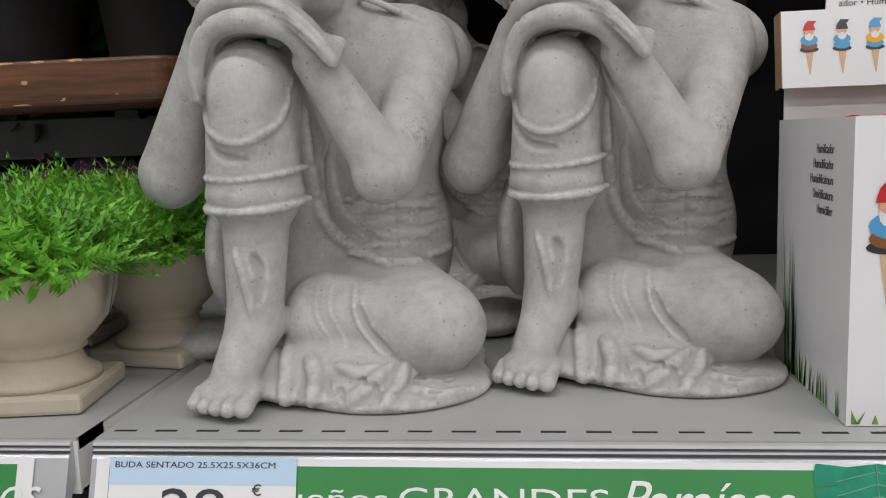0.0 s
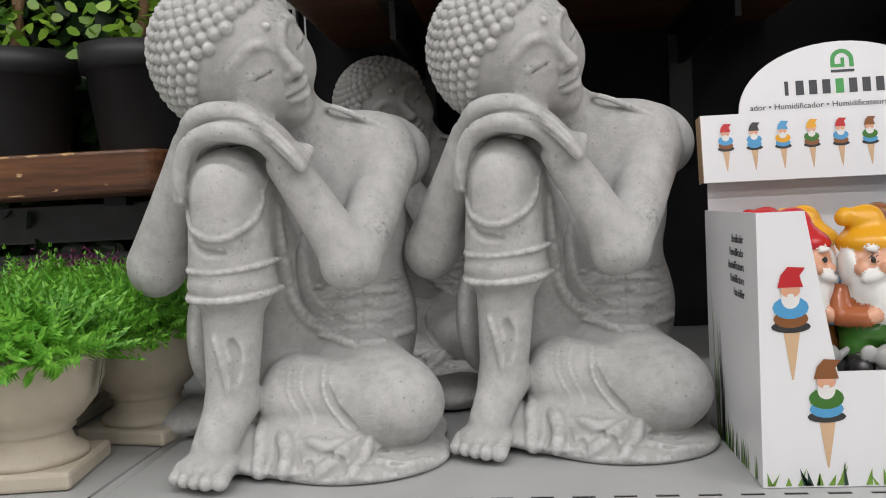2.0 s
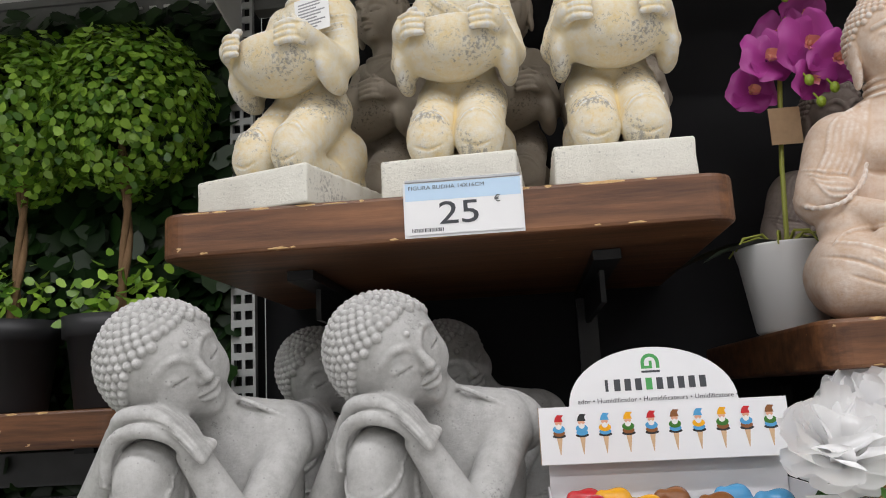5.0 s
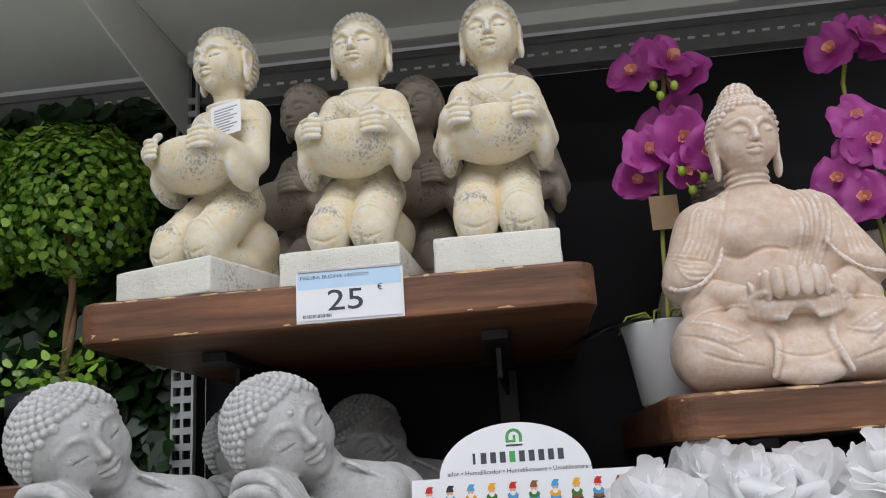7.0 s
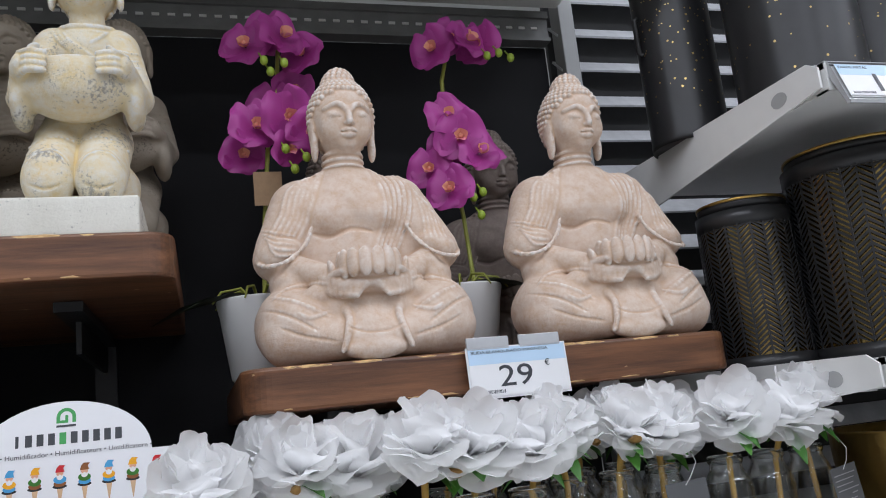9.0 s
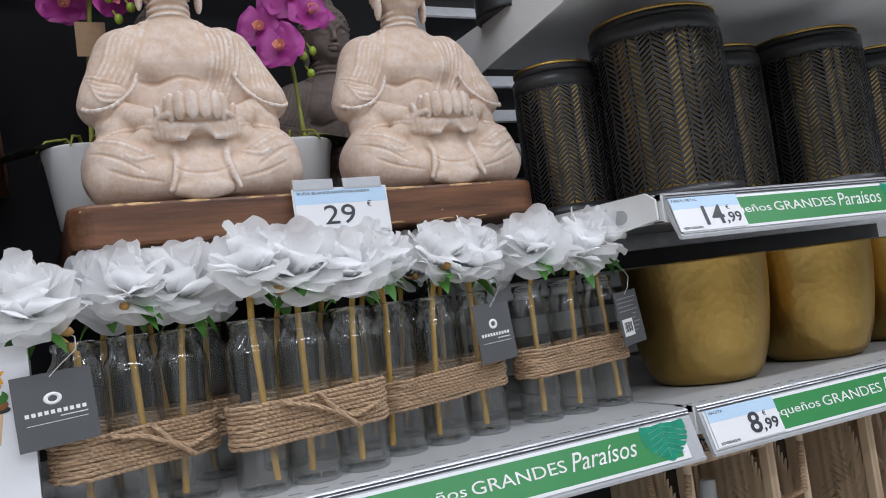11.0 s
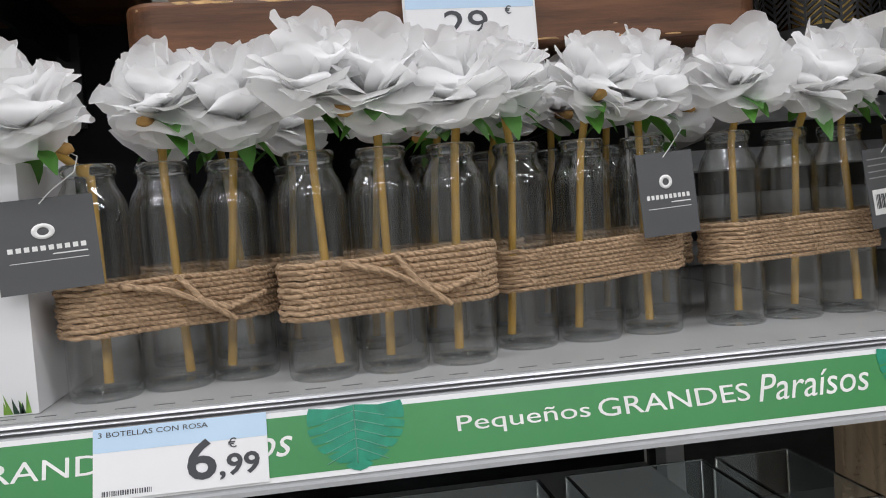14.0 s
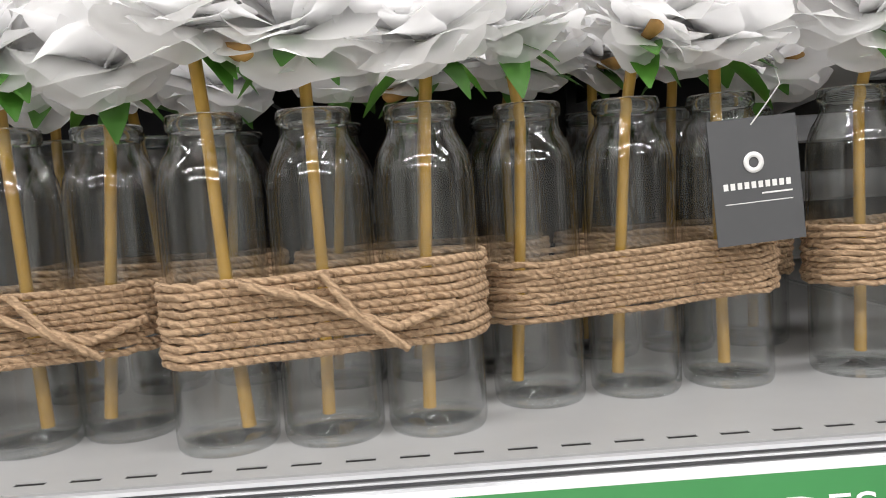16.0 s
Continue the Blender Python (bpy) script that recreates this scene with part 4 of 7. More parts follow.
def kneeling_statue():
    """A kneeling figure that holds a broad bowl, on a rough square plinth."""
    cl = Clay((-0.09, -0.098, -0.003), (0.092, 0.1, 0.4), 0.0014)
    cl.slab((0, 0.0, 0.02), (0.069, 0.083, 0.021), rnd=0.003, mi=1)
    # thighs that rise from broad knees to the waist, lower legs behind
    for s in (-1, 1):
        x = 0.004 + 0.0255 * s
        cl.ell((x, -0.046, 0.068), (0.0255, 0.021, 0.031), k=0.0025)
        cl.cap((x, -0.036, 0.078), (0.006 + 0.021 * s, 0.022, 0.132), 0.0268, 0.031, k=0.004)
        cl.cap((x, -0.03, 0.056), (0.004 + 0.03 * s, 0.064, 0.052), 0.02, 0.017, k=0.008)
        cl.ell((0.006 + 0.026 * s, 0.044, 0.082), (0.031, 0.032, 0.036), k=0.008)
    # trunk
    cl.ell((0.007, 0.022, 0.16), (0.041, 0.034, 0.05), k=0.008)
    cl.ell((0.009, 0.024, 0.214), (0.042, 0.032, 0.052), k=0.008)
    cl.ell((0.011, 0.024, 0.256), (0.036, 0.026, 0.018), k=0.008)
    # broad smooth bowl with a flat mouth
    cl.ell((0.006, -0.034, 0.181), (0.059, 0.041, 0.042), k=0.002)
    cl.slab((0.006, -0.036, 0.229), (0.07, 0.046, 0.03), rnd=0.002, k=0.0015, cut=True)
    cl.ell((0.006, -0.034, 0.2), (0.042, 0.03, 0.012), k=0.002, cut=True)
    cl.ell((0.009, 0.03, 0.222), (0.04, 0.026, 0.045), k=0.004)
    cl.ell((0.01, 0.006, 0.236), (0.032, 0.02, 0.032), k=0.006)
    for s in (-1, 1):
        cl.ell((0.01 + 0.034 * s, 0.024, 0.25), (0.022, 0.024, 0.022), k=0.008)
        cl.cap((0.01 + 0.038 * s, 0.022, 0.242), (0.007 + 0.057 * s, 0.0, 0.178), 0.0215, 0.0195, k=0.006)
        cl.cap((0.007 + 0.058 * s, -0.004, 0.174), (0.006 + 0.05 * s, -0.056, 0.188), 0.0165, 0.0115, k=0.004)
        # hanging sleeve under the forearm
        cl.ell((0.007 + 0.057 * s, -0.022, 0.157), (0.0115, 0.03, 0.021), rot=(-24, 0, 0), k=0.009)
        # hand laid over the rim, four fingers pointing in
        cl.ell((0.006 + 0.049 * s, -0.06, 0.19), (0.01, 0.013, 0.014), k=0.003)
        for j in range(4):
            cl.rope([(0.006 + 0.051 * s, -0.062, 0.2 - 0.0068 * j), (0.006 + 0.041 * s, -0.0745, 0.1995 - 0.0068 * j), (0.006 + 0.026 * s, -0.0765 - 0.001 * (j > 1), 0.197 - 0.0066 * j)], (0.0044, 0.0036), k=0.001)
        cl.cap((0.006 + 0.046 * s, -0.064, 0.2), (0.006 + 0.036 * s, -0.06, 0.2115), 0.0052, 0.004, k=0.002)
    # robe lines: crossed collar, sash, arm folds
    for j in range(3):
        cl.fold([(-0.024 + 0.006 * j, 0.262 - 0.002 * j), (-0.014 + 0.006 * j, 0.244 - 0.002 * j), (0.004 + 0.006 * j, 0.226), (0.024 + 0.004 * j, 0.214)], 0.0024, k=0.0012)
    cl.fold([(0.036, 0.264), (0.028, 0.25), (0.018, 0.24)], 0.0022, k=0.0015)
    for s in (-1, 1):
        for j in range(4):
            x = 0.01 + 0.048 * s
            cl.fold([(x - 0.012, 0.236 - 0.011 * j), (x, 0.232 - 0.011 * j), (x + 0.012, 0.236 - 0.011 * j)], 0.0014, k=0.0012)
        # carved knee caps and beaded hem over the thigh
        x = 0.004 + 0.0255 * s
        cl.fold([(x - 0.021, 0.08), (x - 0.012, 0.0905), (x, 0.0945), (x + 0.012, 0.0905), (x + 0.021, 0.08)], 0.0016, k=0.001)
        cl.fold([(x - 0.02, 0.086), (x - 0.011, 0.0965), (x, 0.1005), (x + 0.011, 0.0965), (x + 0.02, 0.086)], 0.0013, k=0.001, cut=True)
        cl.fold([(x - 0.016, 0.06), (x, 0.054), (x + 0.016, 0.06)], 0.0012, k=0.0012, cut=True)
        for j in range(10):
            bx = 0.004 + s * (0.004 + 0.0052 * j)
            bz = 0.119 + 0.006 * math.sin(0.35 * j) - 0.0012 * j
            y = cl.front(bx, bz)
            if y is not None:
                cl.ell((bx, y + 0.0006, bz), 0.0021, k=0.0006)
    for z in (0.264, 0.271):
        cl.rope([(0.012 + 0.027 * math.sin(a), 0.02 - 0.026 * math.cos(a), z - 0.008 * math.cos(a)) for a in [math.radians(q) for q in range(-130, 131, 26)]], 0.0034, k=0.0015)
    cl.cap((0.012, 0.022, 0.26), (0.011, 0.014, 0.305), 0.0205, 0.0195, k=0.006)
    B = frame_of((-0.06, -1, -0.1), (0, 0, 1))
    head(cl, (0.012, 0.012, 0.3285), 0.0425, B, curl=0.0038, knot=0.0, ears=True, bead=False, hairline=-0.08, dims=(0.84, 0.95, 1.06))
    cl.rough(0.00045, 0.012, 9)
    cl.floor_cut(0.0)
    return cl.mesh("kneeling_statue", [CREAM, CREAMBASE])


def stand(name, me, m, label, group, material=None):
    if material is not None:
        me = me.copy()
        me.materials[0] = material
        if len(me.materials) > 1:
            me.materials[1] = material
    ob = tagged(new(name, me), label, "statue", group)
    ob.matrix_basis = m
    return ob


# ---- the statues ----
SLEEPER = sleeping_statue()
stand("sleeping_statue", SLEEPER, pose(0, 0, 1.0), "grey concrete seated figure asleep on its raised knee", "sleeping statues")
C2 = pose(0.2, 0.035, 1.0) @ pose(0.12, 0.12, 0, 0, 0, -13) @ pose(-0.12, -0.12, 0)
stand("sleeping_statue", SLEEPER, C2, "grey concrete sleeping figure beside the display carton", "sleeping statues")
stand("sleeping_statue", SLEEPER, pose(0.052, 0.335, 1.0) @ pose(0.12, 0.12, 0, 0, 0, -25) @ pose(-0.12, -0.12, 0), "grey concrete sleeping figure in the back row", "sleeping statues")
stand("sleeping_statue", SLEEPER, pose(0.225, 0.345, 1.0) @ pose(0.12, 0.12, 0, 0, 0, -25) @ pose(-0.12, -0.12, 0), "grey concrete sleeping figure in shade behind others", "sleeping statues")
LOTUS = lotus_statue()
stand("lotus_statue", LOTUS, pose(0.812, 0.255, 1.303, 0, 0, -4), "whitewashed tan stone figure holding a lotus cup", "lotus statues")
stand("lotus_statue", LOTUS, pose(1.122, 0.258, 1.303, 0, 0, -2), "whitewashed tan stone figure beside the price tag", "lotus statues")
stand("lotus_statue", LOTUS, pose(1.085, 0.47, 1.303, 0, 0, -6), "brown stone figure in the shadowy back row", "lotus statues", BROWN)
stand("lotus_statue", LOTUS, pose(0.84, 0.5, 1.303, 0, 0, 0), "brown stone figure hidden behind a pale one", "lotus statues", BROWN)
KNEEL = kneeling_statue()
for x, y, a, lb in ((0.155, 0.25, -19, "cream antiqued kneeling figure with a white hang tag"), (0.337, 0.25, -3, "cream antiqued kneeling figure behind the price tag"), (0.506, 0.25, 0, "cream antiqued kneeling figure with a bowl")):
    stand("kneeling_statue", KNEEL, pose(x, y, 1.448, 0, 0, a), lb, "kneeling statues")
TAGPAPER = plain("white_tag_card", (0.72, 0.72, 0.71), 0.5, 0, 0.03, 40)
TAGINK = plain("grey_tag_print", (0.25, 0.25, 0.26), 0.6)
paper_tag = thing("hang_tag", "white printed card tag hanging on a kneeling figure", "tag", pose(0.1655, 0.219, 1.6975, 80, -7, -10))
part("card", cube_bm(0, 0.041, -0.047, 0, -0.0006, 0), TAGPAPER, paper_tag)
for k in range(9):
    part("printed_bar", cube_bm(0.004, 0.036 - 0.005 * (k % 3), -0.0085 - 0.0042 * k, -0.0069 - 0.0042 * k, 0.0, 0.0003), TAGINK, paper_tag)
GREYKNEEL = stone("weathered_brown_stone", (0.30, 0.25, 0.19), (0.42, 0.37, 0.3), dark=(0.12, 0.1, 0.08), dark_cut=0.6, grain=0.6, pit=False)
for x, y, a in ((0.215, 0.43, -24), (0.385, 0.44, -6), (0.528, 0.44, -2)):
    stand("kneeling_statue", KNEEL, pose(x, y, 1.448, 0, 0, a), "weathered brown kneeling figure in the back row", "kneeling statues", GREYKNEEL)

# ---- price rails and tags ----
PAPER = plain("white_paper", (0.8, 0.8, 0.8), 0.3, 0, 0.02, 20)
GREEN = plain("printed_green", (0.05, 0.25, 0.075), 0.28, 0, 0.05, 15)
TEAL = plain("printed_teal_leaf", (0.01, 0.24, 0.14), 0.3, 0, 0.2, 90)
TEALLINE = plain("printed_leaf_vein", (0.25, 0.55, 0.42), 0.3)
SKYBLUE = plain("printed_pale_blue", (0.5, 0.66, 0.82), 0.3, 0, 0.03, 20)
INK = plain("printed_dark_ink", (0.045, 0.048, 0.055), 0.35)
WHITEINK = plain("printed_white_ink", (0.82, 0.82, 0.8), 0.35)


def fit_letters(name, text, w, h, material, parent, m, shear=0.0, bold=0.0):
    """Lettering scaled to a width and a height, from its lower left corner."""
    ob = letters(name, text, 0.01, material, parent, m, shear=shear, bold=bold)
    me = ob.data
    co = np.empty(len(me.vertices) * 3, np.float32)
    me.vertices.foreach_get("co", co)
    co = co.reshape(-1, 3)
    lo, hi = co.min(0), co.max(0)
    co[:, 0] = (co[:, 0] - lo[0]) / (hi[0] - lo[0]) * w
    co[:, 1] = (co[:, 1] - lo[1]) / (hi[1] - lo[1]) * h
    co[:, 2] = (co[:, 2] - lo[2]) * 0.5
    me.vertices.foreach_set("co", co.ravel())
    me.update()
    return ob


def sheet(name, x0, x1, y0, y1, z, th, material, parent, m, label=""):
    return part(name, cube_bm(x0, x1, y0, y1, z, z + th), material, parent, label, at=m)


def price_card(parent, m, w, h, title, big, cents=""):
    """A printed card: blue band with a title, price below, bar code."""
    card = sheet("card", 0, w, -h, 0, 0.0012, 0.0006, PAPER, parent, m)
    sheet("blue_band", 0, w, -h * 0.34, 0, 0.0006, 0.0002, SKYBLUE, card, pose(0, 0, 0.0012))
    if title:
        fit_letters("title", title, w * min(0.86, 0.033 * len(title)), h * 0.075, INK, card, pose(w * 0.03, -h * 0.13, 0.0021))
    if cents:
        fit_letters("price", big, w * 0.17 * len(big) ** 0.8, h * 0.58, INK, card, pose(w * (0.7 - 0.17 * len(big) ** 0.8), -h * 0.87, 0.0021), bold=0.6)
        fit_letters("price_cents", "," + cents, w * 0.235, h * 0.36, INK, card, pose(w * 0.715, -h * 0.9, 0.0021), bold=0.7)
    else:
        fit_letters("price", big, w * 0.34, h * 0.44, INK, card, pose(w * 0.29, -h * 0.82, 0.0021), bold=0.1)
    fit_letters("euro_sign", "\u20ac", w * 0.05, h * 0.14, INK, card, pose(w * 0.77, -h * 0.46, 0.0021))
    bm = bmesh.new()
    rnd = random.Random(len(title) * 7 + len(big))
    x = w * 0.05
    while x < w * 0.33:
        b = w * rnd.uniform(0.003, 0.009)
        box(bm, x, x + b, -h * 0.95, -h * 0.88, 0.0019, 0.002)
        x += b + w * rnd.uniform(0.003, 0.008)
    part("bar_code", bm, INK, card)
    return card


def monstera(bm, w, h):
    """A flat cut leaf hanging from the strip's upper edge: heart-shaped, with slits between slanting lobes."""
    for sg in (-1, 1):
        prev = None
        for k in range(41):
            q = k / 40
            f = max(0.0, 1 - q ** 2.0) ** 0.75 * (0.9 + 0.25 * q)
            ph = (q * 5.6) % 1.0
            f *= 0.5 if 0.0 < ph < 0.13 and 0.1 < q < 0.95 else 1.0 - 0.1 * (ph - 0.55) ** 2
            row = [bm.verts.new((w * 0.5, -h * 0.86 * q, 0)), bm.verts.new((w * (0.5 + 0.25 * sg * f), -h * (0.88 * q + 0.045 * f), 0)), bm.verts.new((w * (0.5 + 0.5 * sg * f), -h * (0.84 * q + 0.14 * f * min(1, 6 * q) + 0.16 * q ** 6), 0))]
            if prev:
                for i in (0, 1):
                    bm.faces.new((prev[i], row[i], row[i + 1], prev[i + 1]) if sg > 0 else (prev[i + 1], row[i + 1], row[i], prev[i]))
            prev = row


def rail(x0, x1, z, texts, label):
    """The ticket rail on a shelf's front: plastic nose, printed strip, leaf and slogan."""
    ob = thing("ticket_rail", label, "price rail", kind="structure")
    bm = bmesh.new()
    sweep_x(bm, [(-0.0005, z - 0.001), (-0.003, z - 0.0015), (-0.0042, z - 0.003), (-0.003, z - 0.0042), (-0.0045, z - 0.006), (-0.0035, z - 0.0075), (-0.006, z - 0.010), (-0.0215, z - 0.0535), (-0.0235, z - 0.0545), (-0.0225, z - 0.058), (-0.018, z - 0.057), (-0.0005, z - 0.02)], x0, x1)
    part("rail_body", bm, RAIL, ob)
    for dz, dy in ((-0.0036, -0.0039), (-0.0068, -0.0047)):
        part("groove", cube_bm(x0, x1, dy - 0.0004, dy + 0.0006, z + dz - 0.0005, z + dz + 0.0005), RAILDARK, ob)
    m = pose(0, -0.0068, z - 0.0095, 70.5, 0, 0)
    sheet("paper_strip", x0 + 0.004, x1 - 0.02, -0.0445, 0, 0, 0.0006, PAPER, ob, m)
    sheet("green_strip", x0 + 0.012, x1 - 0.03, -0.041, -0.0035, 0.0006, 0.0002, GREEN, ob, m)
    for a in texts:
        if a + 0.3 < x1:
            fit_letters("slogan", "Peque\u00f1os", 0.093, 0.0135, WHITEINK, ob, m @ pose(a, -0.0285, 0.001))
            fit_letters("slogan", "GRANDES", 0.112, 0.0125, WHITEINK, ob, m @ pose(a + 0.099, -0.0265, 0.001))
            fit_letters("slogan", "Para\u00edsos", 0.088, 0.019, WHITEINK, ob, m @ pose(a + 0.217, -0.0285, 0.001), shear=0.35)
        if x0 < a + 0.31 and a + 0.385 < x1:
            bm = bmesh.new()
            monstera(bm, 0.07, 0.043)
            part("printed_leaf", bm, TEAL, ob, at=m @ pose(a + 0.312, 0.0, 0.0012))
            bm = bmesh.new()
            for k in range(5):
                tube(bm, [(0.034, -0.004 - 0.006 * k, 0), (0.034 + 0.02, -0.009 - 0.007 * k, 0)], 0.0003, 4)
                tube(bm, [(0.034, -0.004 - 0.006 * k, 0), (0.034 - 0.02, -0.009 - 0.007 * k, 0)], 0.0003, 4)
            tube(bm, [(0.034, 0, 0), (0.034, -0.038, 0)], 0.0004, 4)
            part("leaf_vein", bm, TEALLINE, ob, at=m @ pose(a + 0.312, 0.0, 0.0013))
    return ob, m


R0, M0 = rail(LEFT, RIGHT, 1.0, (-0.345, 0.067, 0.478, 0.892), "grey ticket rail with a green slogan strip")
R1, M1 = rail(-1.3, LEFT - 0.014, 1.0, (-1.2, -0.79, -0.372), "grey ticket rail under the potted plants")
R2, M2 = rail(RIGHT + 0.014, 2.6, 1.0, (1.395, 1.81, 2.2), "grey ticket rail under the gold planters")
R3, M3 = rail(RIGHT + 0.014, 2.6, 1.25, (1.365, 1.78, 2.2), "grey ticket rail under the black lanterns")
R4, M4 = rail(RIGHT + 0.014, 2.6, 1.575, (1.385, 1.8, 2.2), "grey ticket rail under the perforated lanterns")


def rail_tag(x, m, title, big, cents, label):
    ob = thing("price_tag", label, "price tag", m @ pose(x, 0.001, 0.0002), group="price tags on the rails")
    price_card(ob, pose(0, 0, 0), 0.108, 0.044, title, big, cents)
    return ob


rail_tag(0.001, M0, "BUDA SENTADO 25.5X25.5X36CM", "29", "", "white and pale blue price card, 29 euro")
rail_tag(0.436, M0, "ENANO HUMIDIFICADOR COLORES", "4", "99", "white and pale blue price card under the carton")
rail_tag(0.659, M0, "3 BOTELLAS CON ROSA", "6", "99", "white and pale blue price card, 6,99 euro")
rail_tag(-0.187, M1, "15CM", "9", "99", "white and pale blue price card under the urns")
rail_tag(1.306, M2, "MACETA", "8", "99", "white and pale blue price card, 8,99 euro")
rail_tag(1.299, M3, "FAROL METAL", "14", "99", "white and pale blue price card, 14,99 euro")
rail_tag(1.301, M4, "FAROL METAL", "14", "99", "glossy price card on the upper lantern shelf")


def plank_tag(x, y, z, tilt, yaw, title, big, label, clips):
    ob = thing("price_tag", label, "price tag", pose(x, y, z, 90 + tilt, 0, yaw), group="price tags on the planks")
    price_card(ob, pose(0, 0, 0), 0.112, 0.051, title, big)
    bm = bmesh.new()
    box(bm, -0.002, 0.114, -0.0535, 0.0015, -0.0002, 0.0004)
    part("backing", bm, PAPER, ob)
    if clips:
        for k in (0.0, 0.06):
            part("clip", cube_bm(k, k + 0.048, -0.002, 0.012, -0.001, 0.002, bevel=0.0006), RAIL, ob, "clear plastic clip")
    else:
        part("clip", cube_bm(0.0, 0.112, 0.0012, 0.004, -0.001, 0.002, bevel=0.0006), RAIL, ob, "clear plastic clip")
    return ob


plank_tag(0.291, 0.1515, 1.457, 0, 0.5, "FIGURA BUDHA 14X16CM", "25", "white and blue price card on the plank, 25 euro", False)
plank_tag(0.897, 0.146, 1.303, -4, 1.0, "BUDA BLANQUEADO MAGNESIA", "29", "white and blue price card in clips, 29 euro", True)

# ---- bottle trios with silk roses ----
GLASS = glass("bottle_glass", (0.99, 0.995, 0.99), thin=True)
THICKGLASS = glass("solid_bottle_glass", (0.97, 0.985, 0.98))
FOOTGLASS = glass("bottle_foot_glass", (0.93, 0.95, 0.94), thin=True, sheen=0.2)
JUTE = twine_mat("jute_twine", (0.39, 0.25, 0.14), (0.66, 0.47, 0.3))
STEM = plain("tan_green_stem", (0.45, 0.27, 0.05), 0.4, 0, 0.2, 40)
PETAL = leafy("white_silk_petal", (0.99, 0.99, 0.99), (0.995, 0.995, 0.995), 0.8, 0.76)
SILKLEAF = leafy("green_silk_leaf", (0.03, 0.13, 0.012), (0.09, 0.26, 0.025), 0.5, 0.1)
BUDBROWN = plain("brown_stub", (0.36, 0.2, 0.05), 0.5, 0, 0.3, 60)
GREYCARD = plain("grey_tag_card", (0.085, 0.087, 0.09), 0.5, 0, 0.04, 30)
THREAD = plain("clear_thread", (0.6, 0.6, 0.58), 0.3)

BOTTLE_OUT = [(0.0, 0.002), (0.02, 0.0015), (0.0238, 0.0), (0.0252, 0.0022), (0.0256, 0.006), (0.0256, 0.122), (0.0252, 0.13), (0.024, 0.1365), (0.0218, 0.1425), (0.019, 0.147), (0.0174, 0.1505), (0.0171, 0.1555), (0.0184, 0.157), (0.0187, 0.16), (0.0183, 0.163), (0.0174, 0.164)]
BOTTLE_IN = [(0.016, 0.1632), (0.0156, 0.156), (0.0159, 0.1505), (0.0175, 0.1465), (0.0204, 0.1415), (0.0225, 0.1355), (0.0236, 0.129), (0.024, 0.121), (0.024, 0.009), (0.0222, 0.0055), (0.0, 0.0065)]


def bottle_mesh():
    bm = bmesh.new()
    lathe(bm, BOTTLE_OUT + BOTTLE_IN, 40)
    bmesh.ops.recalc_face_normals(bm, faces=bm.faces)
    me = bpy.data.meshes.new("bottle")
    bm.to_mesh(me)
    bm.free()
    me.materials.append(GLASS)
    me.materials.append(THICKGLASS)
    me.materials.append(FOOTGLASS)
    for p in me.polygons:
        p.material_index = 1 if p.center.z > 0.1535 else 2 if p.center.z < 0.0072 else 0
    return me


BOTTLE = bottle_mesh()


def petal(bm, m, w, l, cup, curl, rnd, mi=0):
    """One soft petal: a cupped sheet with a wavy rim."""
    nu, nv, grid = 8, 7, []
    ph, fr, ph2 = rnd.uniform(0, 6.28), rnd.uniform(3, 5), rnd.uniform(0, 6.28)
    for j in range(nv + 1):
        v = j / nv
        row = []
        for i in range(nu + 1):
            u = 2 * i / nu - 1
            wd = w * (0.3 + 0.7 * math.sin(math.pi * min(1, 0.02 + 0.68 * v)) ** 0.7)
            x = u * wd
            y = l * v * (1 - 0.32 * abs(u) ** 2.4 * v * v) + 0.05 * l * v * math.sin(2.2 * u + ph2)
            z = cup * (u * u * 0.5 + v * v * 0.7) * w - curl * w * max(0, v - 0.62) ** 2 * 5 + 0.15 * w * v * v * math.sin(fr * u + ph) + 0.05 * w * v * math.sin(6 * v + ph2 + 2 * u)
            row.append(bm.verts.new(m @ Vector((x, y, z))))
        grid.append(row)
    for a, b in zip(grid, grid[1:]):
        for i in range(nu):
            f = bm.faces.new((a[i], a[i + 1], b[i + 1], b[i]))
            f.smooth, f.material_index = True, mi


